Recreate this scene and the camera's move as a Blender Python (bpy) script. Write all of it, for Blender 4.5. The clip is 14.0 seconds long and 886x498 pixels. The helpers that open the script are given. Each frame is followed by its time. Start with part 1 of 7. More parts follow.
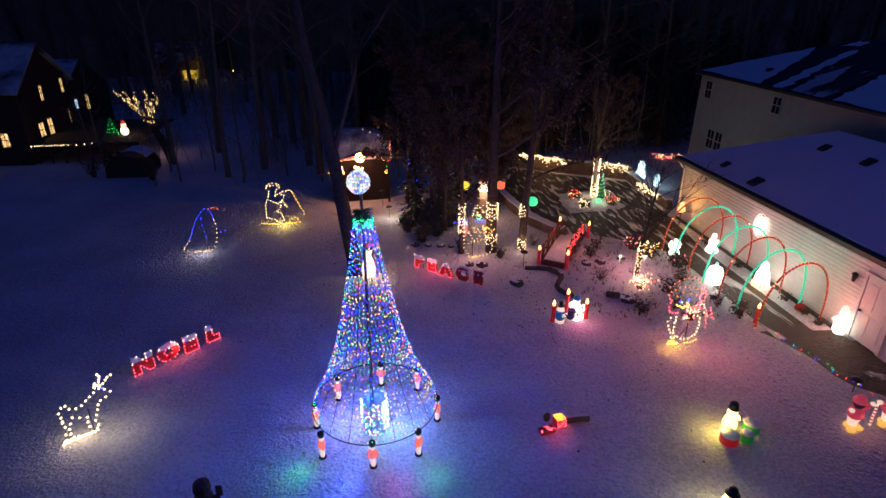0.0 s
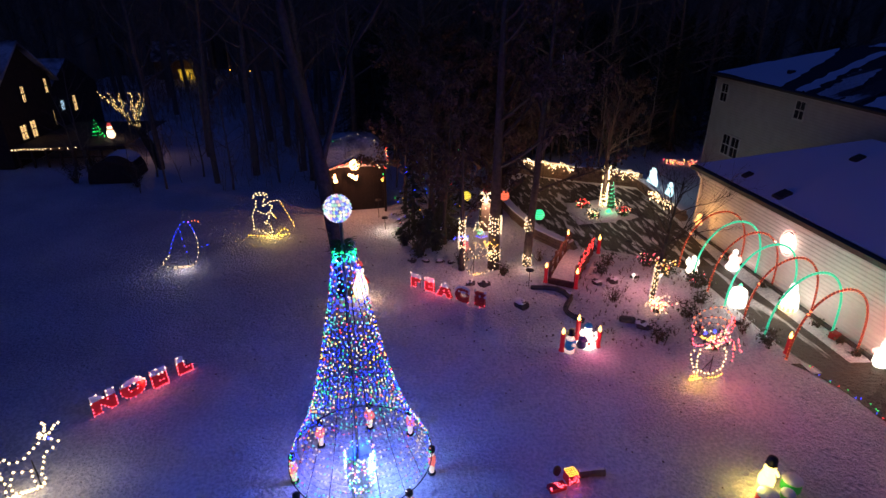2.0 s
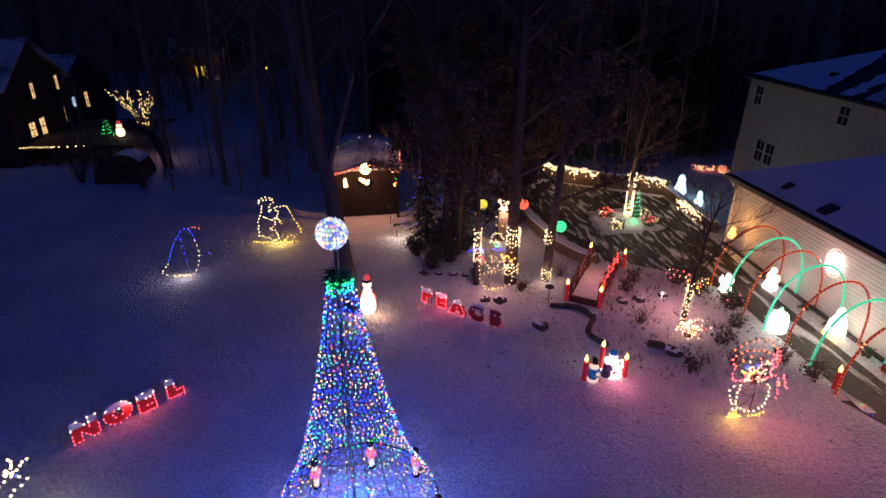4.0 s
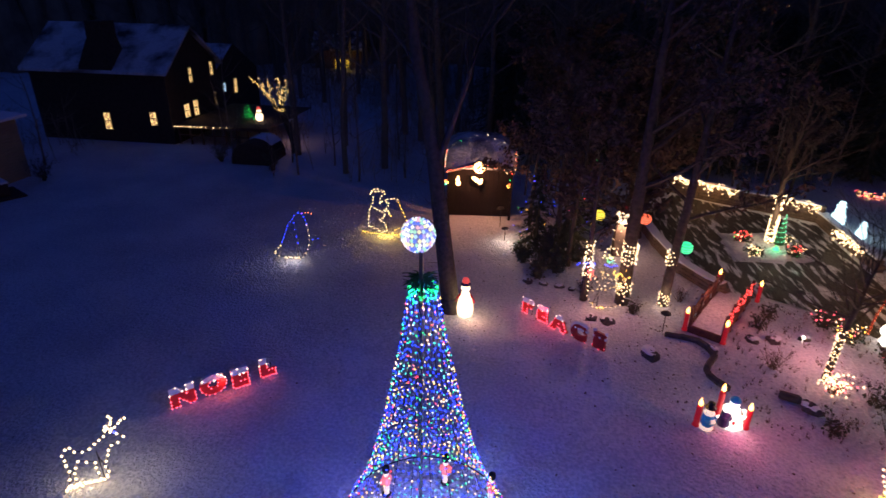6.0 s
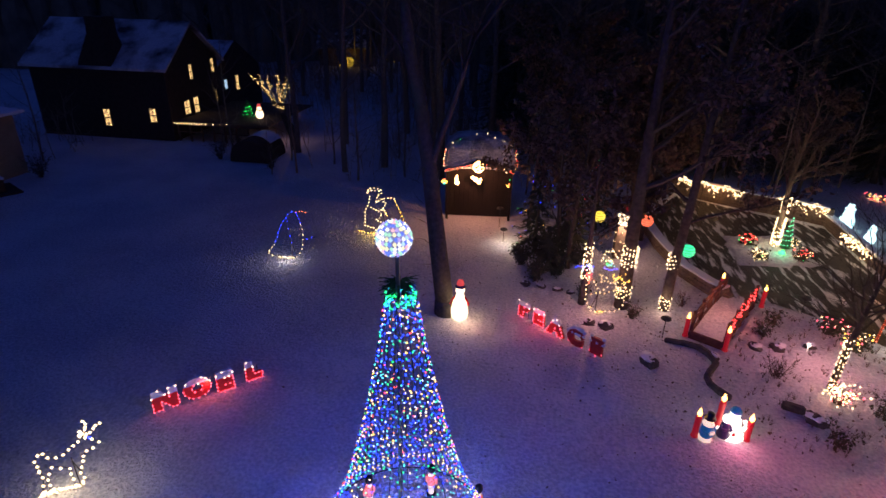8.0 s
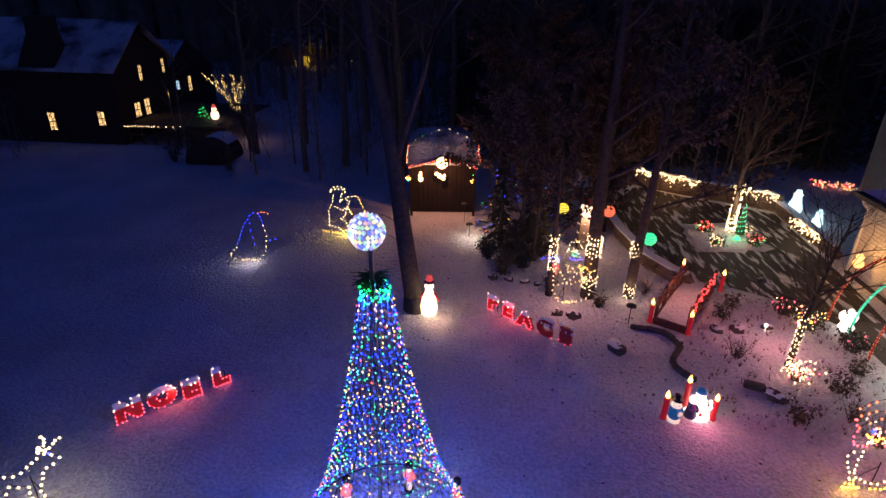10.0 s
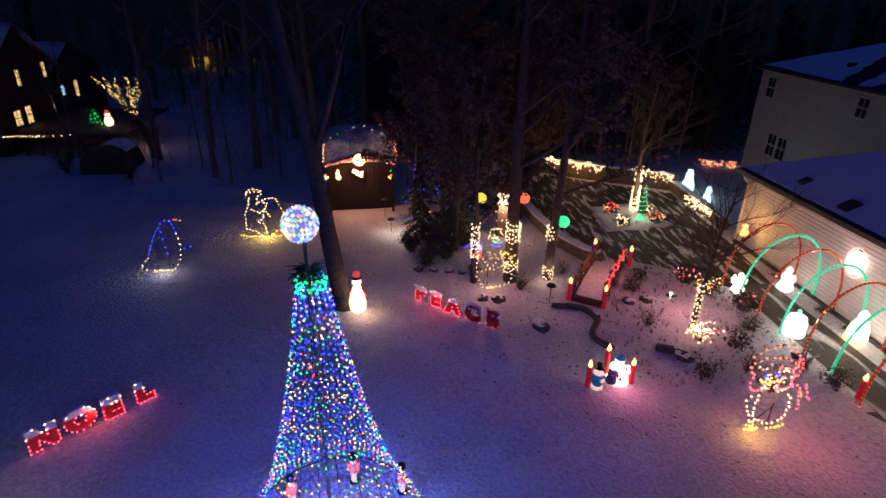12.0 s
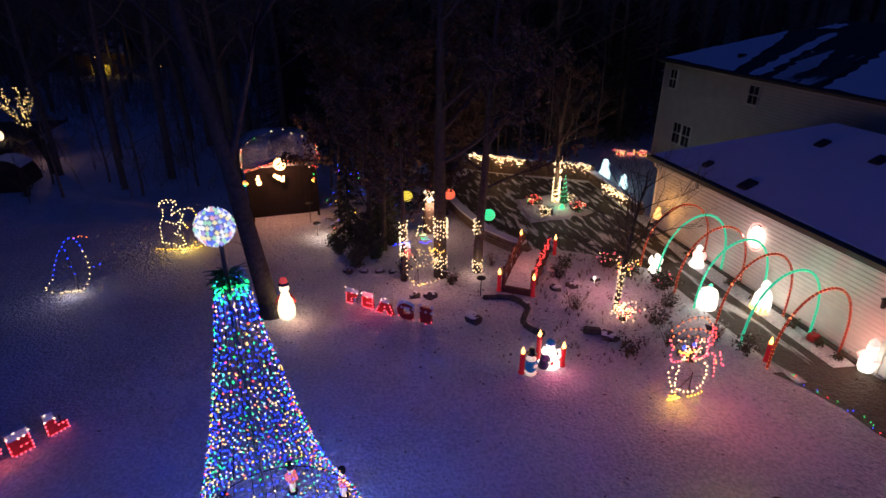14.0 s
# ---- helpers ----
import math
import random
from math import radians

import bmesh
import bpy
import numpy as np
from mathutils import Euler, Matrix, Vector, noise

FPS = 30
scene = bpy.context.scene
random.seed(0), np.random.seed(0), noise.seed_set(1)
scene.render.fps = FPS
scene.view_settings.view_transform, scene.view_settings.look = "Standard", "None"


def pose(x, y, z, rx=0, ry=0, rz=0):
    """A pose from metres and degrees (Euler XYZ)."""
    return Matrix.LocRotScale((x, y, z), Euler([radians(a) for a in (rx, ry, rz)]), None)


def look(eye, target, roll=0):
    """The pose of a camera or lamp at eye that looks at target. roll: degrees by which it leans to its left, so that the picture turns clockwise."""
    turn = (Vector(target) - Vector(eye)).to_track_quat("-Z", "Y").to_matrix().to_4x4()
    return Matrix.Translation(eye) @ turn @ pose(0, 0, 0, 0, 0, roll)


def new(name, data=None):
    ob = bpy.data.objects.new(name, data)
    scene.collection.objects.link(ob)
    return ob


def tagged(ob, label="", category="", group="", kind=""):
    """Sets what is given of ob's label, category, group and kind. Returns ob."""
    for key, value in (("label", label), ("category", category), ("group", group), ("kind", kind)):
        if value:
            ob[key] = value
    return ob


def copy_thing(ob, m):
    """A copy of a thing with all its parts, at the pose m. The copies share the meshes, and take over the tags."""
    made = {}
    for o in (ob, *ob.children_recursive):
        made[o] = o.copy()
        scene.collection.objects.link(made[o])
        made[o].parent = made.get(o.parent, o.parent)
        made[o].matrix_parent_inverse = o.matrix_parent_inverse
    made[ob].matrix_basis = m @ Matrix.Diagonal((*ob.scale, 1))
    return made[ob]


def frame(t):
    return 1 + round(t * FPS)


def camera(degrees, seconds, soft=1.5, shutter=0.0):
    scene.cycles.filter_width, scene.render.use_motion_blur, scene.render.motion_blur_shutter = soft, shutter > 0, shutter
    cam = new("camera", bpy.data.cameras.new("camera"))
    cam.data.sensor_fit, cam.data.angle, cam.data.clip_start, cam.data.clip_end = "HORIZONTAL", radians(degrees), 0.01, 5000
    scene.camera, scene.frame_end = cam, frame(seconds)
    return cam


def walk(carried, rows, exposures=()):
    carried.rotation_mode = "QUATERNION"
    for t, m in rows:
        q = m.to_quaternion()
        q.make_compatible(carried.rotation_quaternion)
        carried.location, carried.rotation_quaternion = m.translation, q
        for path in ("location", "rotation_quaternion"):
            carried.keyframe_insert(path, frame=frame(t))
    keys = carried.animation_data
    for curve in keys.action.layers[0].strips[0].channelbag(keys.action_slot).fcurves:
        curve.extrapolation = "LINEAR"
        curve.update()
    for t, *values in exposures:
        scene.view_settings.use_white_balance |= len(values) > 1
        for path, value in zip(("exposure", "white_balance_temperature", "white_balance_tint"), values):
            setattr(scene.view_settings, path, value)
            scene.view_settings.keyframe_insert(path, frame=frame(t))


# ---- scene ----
cam = camera(76.9, 14.0, shutter=0.5)
PATH = [
    (0, (-0.358, 0.593, 9.137), (-0.125, 2.405, 8.322), 0.3),
    (0.5, (-0.22, 1.025, 9.119), (0.01, 2.836, 8.303), 0.3),
    (1, (-0.137, 1.478, 9.116), (0.092, 3.29, 8.299), 0.4),
    (1.5, (-0.068, 1.906, 9.095), (0.158, 3.716, 8.276), 0.5),
    (2, (-0.012, 2.306, 9.058), (0.212, 4.117, 8.24), 0.4),
    (4.3, (0.27, 3.821, 8.957), (0.406, 5.637, 8.13), 0.7),
    (4.5, (0.299, 3.93, 8.928), (0.399, 5.748, 8.1), 0.7),
    (5, (0.359, 4.128, 8.884), (0.363, 5.948, 8.055), 0.9),
    (5.5, (0.43, 4.297, 8.828), (0.317, 6.113, 7.999), 1.0),
    (6, (0.509, 4.454, 8.767), (0.27, 6.257, 7.937), 1.2),
    (6.5, (0.58, 4.614, 8.744), (0.251, 6.403, 7.912), 1.3),
    (7, (0.66, 4.741, 8.737), (0.305, 6.524, 7.904), 1.4),
    (7.5, (0.774, 4.858, 8.67), (0.453, 6.648, 7.836), 1.4),
    (8, (0.796, 4.903, 8.659), (0.535, 6.702, 7.825), 1.4),
    (8.2, (0.786, 4.913, 8.651), (0.553, 6.716, 7.818), 1.3),
    (10.5, (0.611, 4.875, 8.540), (0.517, 6.690, 7.704), 1.2),
    (11, (0.537, 4.858, 8.526), (0.505, 6.674, 7.689), 1.2),
    (11.5, (0.507, 4.713, 8.534), (0.560, 6.528, 7.696), 1.2),
    (12, (0.498, 4.584, 8.527), (0.659, 6.393, 7.690), 1.0),
    (12.5, (0.539, 4.529, 8.525), (0.758, 6.332, 7.689), 0.8),
    (13, (0.549, 4.506, 8.532), (0.813, 6.304, 7.696), 0.7),
    (13.5, (0.563, 4.488, 8.503), (0.893, 6.274, 7.667), 0.8),
    (14, (0.579, 4.542, 8.415), (0.982, 6.317, 7.586), 0.5),
]
walk(cam, [(t, look(eye, target, roll)) for t, eye, target, roll in PATH],
     [(0, -0.05), (2, -0.05), (4.5, 0.0), (6, 0.06), (8, 0.05), (10.5, -0.02), (11.5, -0.05), (12.5, -0.14), (13.5, -0.22), (14, -0.3)])

# ---- light ----
world = bpy.data.worlds.new("night_sky")
scene.world = world
world.use_nodes = True
wn = world.node_tree.nodes
sky_at, sky_up, sky_ramp = wn.new("ShaderNodeTexCoord"), wn.new("ShaderNodeSeparateXYZ"), wn.new("ShaderNodeValToRGB")
world.node_tree.links.new(sky_at.outputs["Generated"], sky_up.inputs[0])
world.node_tree.links.new(sky_up.outputs["Z"], sky_ramp.inputs["Fac"])
world.node_tree.links.new(sky_ramp.outputs["Color"], wn["Background"].inputs[0])
sky_ramp.color_ramp.elements[0].position, sky_ramp.color_ramp.elements[0].color = 0.0, (0.125, 0.145, 0.2, 1)
sky_ramp.color_ramp.elements[1].position, sky_ramp.color_ramp.elements[1].color = 0.55, (0.018, 0.06, 0.42, 1)
wn["Background"].inputs[1].default_value = 0.22


def lamp(name, at, color, power, size=0.025):
    data = bpy.data.lights.new(name, "POINT")
    data.color, data.energy, data.shadow_soft_size = color, power, size
    ob = new(name, data)
    ob.location = at
    return ob


BLUE, GREENL = (0.07, 0.12, 1.0), (0.08, 1.0, 0.5)
CX, CY = -0.62, 11.0                       # centre of the big light cone
for nm, at, col, power in [
    ("cone_glow", (CX, CY, 1.3), (0.02, 0.07, 1.0), 85),
    ("cone_glow_high", (CX, CY, 4.7), (0.012, 0.062, 1.0), 340),
    ("cone_core", (CX + 0.45, CY - 0.2, 0.6), (0.22, 0.46, 1.0), 37),
    ("cone_core_b", (CX - 0.45, CY + 0.1, 0.6), (0.38, 0.38, 1.0), 31),
    ("cone_green_spot", (CX + 1.25, CY - 1.65, 0.3), GREENL, 4),
    ("cone_blue_spot", (CX - 0.55, CY - 1.75, 0.25), BLUE, 12),
    ("cone_red_spot", (CX + 0.5, CY - 1.8, 0.3), (1.0, 0.1, 0.5), 3),
    ("cone_green_spot_b", (CX - 1.6, CY - 1.25, 0.3), GREENL, 4),
    ("ball_glow", (-0.67, 10.85, 5.98), (0.6, 0.65, 1.0), 6),
    ("deer_flood", (-7.2, 11.45, 0.3), (1.0, 0.84, 0.55), 4),
    ("deer_flood_b", (-6.5, 11.4, 0.8), (1.0, 0.84, 0.6), 11),
    ("noel_glow", (-5.95, 14.35, 0.35), (1.0, 0.16, 0.12), 3),
    ("penguin_flood", (-7.1, 21.45, 0.35), (0.9, 0.8, 0.85), 6),
    ("santa_flood", (-4.4, 24.35, 0.3), (1.0, 0.66, 0.1), 16),
    ("peace_glow", (1.55, 18.65, 0.5), (1.0, 0.06, 0.1), 4),
    ("snowman_glow", (-0.4, 18.5, 0.45), (1.0, 0.5, 0.3), 10),
    ("shed_lamp_glow", (-1.0, 26.3, 2.0), (1.0, 0.36, 0.2), 85),
    ("path_glow", (0.35, 24.6, 0.45), (1.0, 0.78, 0.6), 20),
    ("trunk_glow", (3.3, 19.6, 1.2), (1.0, 0.4, 0.36), 38),
    ("trunk_glow_b", (5.3, 20.25, 0.4), (1.0, 0.62, 0.42), 6),
    ("bridge_glow", (6.9, 20.0, 1.3), (1.0, 0.32, 0.22), 34),
    ("caroler_glow", (5.75, 14.8, 0.5), (1.0, 0.1, 0.22), 12.5),
    ("frame_flood", (7.9, 13.05, 0.35), (1.0, 0.5, 0.05), 7),
    ("frame_glow", (8.7, 12.9, 1.5), (1.0, 0.15, 0.2), 46),
    ("yellow_snowman_glow", (7.2, 9.75, 0.3), (1.0, 0.72, 0.1), 13),
    ("front_snowman_glow", (6.0, 7.75, 0.45), (1.0, 0.82, 0.35), 9),
    ("red_suit_glow", (10.6, 9.3, 0.4), (1.0, 0.3, 0.3), 1.2),
    ("gift_glow", (3.5, 10.05, 0.25), (1.0, 0.12, 0.15), 1.4),
    ("garden_glow", (8.9, 18.1, 1.1), (1.0, 0.34, 0.36), 56),
    ("lantern_amber", (12.75, 22.2, 1.2), (1.0, 0.45, 0.1), 32),
    ("star_glow", (13.1, 17.9, 1.75), (1.0, 0.7, 0.66), 9),
    ("bell_glow", (11.1, 16.4, 0.9), (0.95, 0.97, 0.85), 15),
    ("caroler_white_glow", (12.5, 16.0, 0.9), (1.0, 0.78, 0.66), 20),
    ("angel_glow", (12.5, 19.1, 0.75), (1.0, 0.72, 0.62), 6),
    ("angel_glow_b", (10.95, 18.9, 0.8), (1.0, 0.9, 0.7), 4),
    ("wall_santa_glow", (12.85, 13.5, 0.8), (1.0, 0.34, 0.24), 20),
    ("arch_green_glow", (12.4, 15.0, 1.9), (0.1, 1.0, 0.6), 17),
    ("arch_red_glow", (12.1, 13.9, 2.0), (1.0, 0.25, 0.16), 26),
    ("arch_red_glow_b", (12.2, 17.9, 2.0), (1.0, 0.3, 0.2), 8),
    ("island_green_glow", (10.55, 25.5, 0.4), GREENL, 5),
    ("island_glow", (10.55, 25.6, 1.4), (1.0, 0.72, 0.5), 44),
    ("wall_glow", (9.5, 31.0, 1.0), (1.0, 0.45, 0.16), 24),
    ("wall_glow_b", (12.9, 29.2, 1.0), (1.0, 0.7, 0.42), 14),
    ("white_snowman_glow", (14.5, 28.2, 1.2), (0.7, 0.92, 1.0), 8),
    ("column_glow", (4.5, 23.7, 1.3), (1.0, 0.56, 0.4), 40),
    ("neighbour_glow", (-13.6, 37.5, 1.2), (1.0, 0.5, 0.34), 12),
    ("deck_glow", (-18.6, 39.0, 1.8), (1.0, 0.6, 0.3), 1.2),
    ("far_yard_glow", (-20.6, 73.5, 1.6), (1.0, 0.6, 0.05), 28),
]:
    lamp(nm, at, col, power)

# ---- materials ----
def mat(name, color=(0.5, 0.5, 0.5), rough=0.7, metal=0.0, emit=None, strength=0.0, vary=0.0, scale=8.0, bump=0.0, bscale=40.0):
    m = bpy.data.materials.new(name)
    m.use_nodes = True
    nt = m.node_tree
    b = nt.nodes["Principled BSDF"]
    b.inputs["Base Color"].default_value = (*color, 1)
    b.inputs["Roughness"].default_value = rough
    b.inputs["Metallic"].default_value = metal
    if emit:
        b.inputs["Emission Color"].default_value = (*emit, 1)
        b.inputs["Emission Strength"].default_value = strength
        m.cycles.emission_sampling = "NONE"
    if vary or bump:
        tc = nt.nodes.new("ShaderNodeTexCoord")
    if vary:
        n1 = nt.nodes.new("ShaderNodeTexNoise")
        n1.inputs["Scale"].default_value, n1.inputs["Detail"].default_value = scale, 6
        nt.links.new(tc.outputs["Object"], n1.inputs["Vector"])
        ramp = nt.nodes.new("ShaderNodeValToRGB")
        lo = tuple(max(0, c * (1 - vary)) for c in color)
        hi = tuple(min(1, c * (1 + vary)) for c in color)
        ramp.color_ramp.elements[0].position, ramp.color_ramp.elements[0].color = 0.3, (*lo, 1)
        ramp.color_ramp.elements[1].position, ramp.color_ramp.elements[1].color = 0.7, (*hi, 1)
        nt.links.new(n1.outputs["Fac"], ramp.inputs["Fac"])
        nt.links.new(ramp.outputs["Color"], b.inputs["Base Color"])
    if bump:
        n2 = nt.nodes.new("ShaderNodeTexNoise")
        n2.inputs["Scale"].default_value, n2.inputs["Detail"].default_value = bscale, 5
        nt.links.new(tc.outputs["Object"], n2.inputs["Vector"])
        bp = nt.nodes.new("ShaderNodeBump")
        bp.inputs["Strength"].default_value, bp.inputs["Distance"].default_value = bump, 0.03
        nt.links.new(n2.outputs["Fac"], bp.inputs["Height"])
        nt.links.new(bp.outputs["Normal"], b.inputs["Normal"])
    return m


def glow(name, color, strength):
    return mat(name, (0.2, 0.2, 0.2), 0.4, emit=color, strength=strength)


def curtain_glow(name, color, strength):
    """A lit window behind patterned curtains: the glow varies from fold to fold."""
    m = glow(name, color, strength)
    nt = m.node_tree
    tc, n, r = nt.nodes.new("ShaderNodeTexCoord"), nt.nodes.new("ShaderNodeTexNoise"), nt.nodes.new("ShaderNodeValToRGB")
    n.inputs["Scale"].default_value, n.inputs["Detail"].default_value = 13.0, 2
    nt.links.new(tc.outputs["Object"], n.inputs["Vector"])
    nt.links.new(n.outputs["Fac"], r.inputs["Fac"])
    r.color_ramp.elements[0].position, r.color_ramp.elements[0].color = 0.42, (color[0] * 0.12, color[1] * 0.1, color[2] * 0.1, 1)
    r.color_ramp.elements[1].position, r.color_ramp.elements[1].color = 0.6, (*color, 1)
    nt.links.new(r.outputs["Color"], nt.nodes["Principled BSDF"].inputs["Emission Color"])
    return m


def snow_material(name, patch=None, patch_scale=1.0, low=0.45, high=0.55, stretch=(1, 1, 1), turn=0.0):
    """Trodden snow with two sizes of relief; with a patch colour, snow lying in streaks over paving."""
    m = bpy.data.materials.new(name)
    m.use_nodes = True
    nt = m.node_tree
    b = nt.nodes["Principled BSDF"]
    tc = nt.nodes.new("ShaderNodeTexCoord")
    def noise_node(scale, detail, rough=0.55):
        n = nt.nodes.new("ShaderNodeTexNoise")
        n.inputs["Scale"].default_value, n.inputs["Detail"].default_value, n.inputs["Roughness"].default_value = scale, detail, rough
        nt.links.new(tc.outputs["Object"], n.inputs["Vector"])
        return n
    fine, coarse, broad = noise_node(13.0, 4, 0.6), noise_node(3.0, 2), noise_node(0.35, 3)
    add = nt.nodes.new("ShaderNodeMath")
    add.operation = "MULTIPLY_ADD"
    nt.links.new(coarse.outputs["Fac"], add.inputs[0])
    add.inputs[1].default_value = 0.75
    nt.links.new(fine.outputs["Fac"], add.inputs[2])
    # small hollows where the crust was broken, gathered in trodden stretches
    holes, trodden = nt.nodes.new("ShaderNodeTexVoronoi"), noise_node(0.55, 2)
    holes.inputs["Scale"].default_value = 3.4
    nt.links.new(tc.outputs["Object"], holes.inputs["Vector"])
    pit, where, sunk, depth = (nt.nodes.new("ShaderNodeMapRange"), nt.nodes.new("ShaderNodeMapRange"), nt.nodes.new("ShaderNodeMath"), nt.nodes.new("ShaderNodeMath"))
    for node, lo_, hi_, a_, b_ in ((pit, 0.16, 0.3, 1.0, 0.0), (where, 0.5, 0.62, 0.0, 1.0)):
        for slot, value in zip(("From Min", "From Max", "To Min", "To Max"), (lo_, hi_, a_, b_)):
            node.inputs[slot].default_value = value
    nt.links.new(holes.outputs["Distance"], pit.inputs["Value"])
    nt.links.new(trodden.outputs["Fac"], where.inputs["Value"])
    sunk.operation, depth.operation = "MULTIPLY", "MULTIPLY_ADD"
    nt.links.new(pit.outputs[0], sunk.inputs[0])
    nt.links.new(where.outputs[0], sunk.inputs[1])
    nt.links.new(sunk.outputs[0], depth.inputs[0])
    depth.inputs[1].default_value = -0.7
    nt.links.new(add.outputs[0], depth.inputs[2])
    bp = nt.nodes.new("ShaderNodeBump")
    bp.inputs["Strength"].default_value, bp.inputs["Distance"].default_value = 1.0, 0.13
    nt.links.new(depth.outputs[0], bp.inputs["Height"])
    nt.links.new(bp.outputs["Normal"], b.inputs["Normal"])
    tone = nt.nodes.new("ShaderNodeValToRGB")
    tone.color_ramp.elements[0].position, tone.color_ramp.elements[0].color = 0.25, (0.58, 0.6, 0.66, 1)
    tone.color_ramp.elements[1].position, tone.color_ramp.elements[1].color = 0.75, (0.9, 0.91, 0.93, 1)
    # Fine hollows are also coloured darker, painting in shade the relief lacks.
    hollow_shade = nt.nodes.new("ShaderNodeMath")
    hollow_shade.operation = "MULTIPLY_ADD"
    nt.links.new(fine.outputs["Fac"], hollow_shade.inputs[0])
    hollow_shade.inputs[1].default_value, hollow_shade.inputs[2].default_value = 1.7, -0.82
    both = nt.nodes.new("ShaderNodeMath")
    both.operation = "ADD"
    nt.links.new(broad.outputs["Fac"], both.inputs[0])
    nt.links.new(hollow_shade.outputs[0], both.inputs[1])
    nt.links.new(both.outputs[0], tone.inputs["Fac"])
    b.inputs["Roughness"].default_value = 0.6
    if patch:
        mp = nt.nodes.new("ShaderNodeMapping")
        mp.inputs["Scale"].default_value = stretch
        mp.inputs["Rotation"].default_value = (0, 0, radians(turn))
        nt.links.new(tc.outputs["Object"], mp.inputs["Vector"])
        pn = nt.nodes.new("ShaderNodeTexNoise")
        pn.inputs["Scale"].default_value, pn.inputs["Detail"].default_value = patch_scale, 7
        nt.links.new(mp.outputs["Vector"], pn.inputs["Vector"])
        pr = nt.nodes.new("ShaderNodeValToRGB")
        pr.color_ramp.elements[0].position, pr.color_ramp.elements[1].position = low, high
        nt.links.new(pn.outputs["Fac"], pr.inputs["Fac"])
        mix = nt.nodes.new("ShaderNodeMix")
        mix.data_type = "RGBA"
        nt.links.new(pr.outputs["Color"], mix.inputs[0])
        mix.inputs[6].default_value = (*patch, 1)
        nt.links.new(tone.outputs["Color"], mix.inputs[7])
        nt.links.new(mix.outputs[2], b.inputs["Base Color"])
    else:
        nt.links.new(tone.outputs["Color"], b.inputs["Base Color"])
    return m


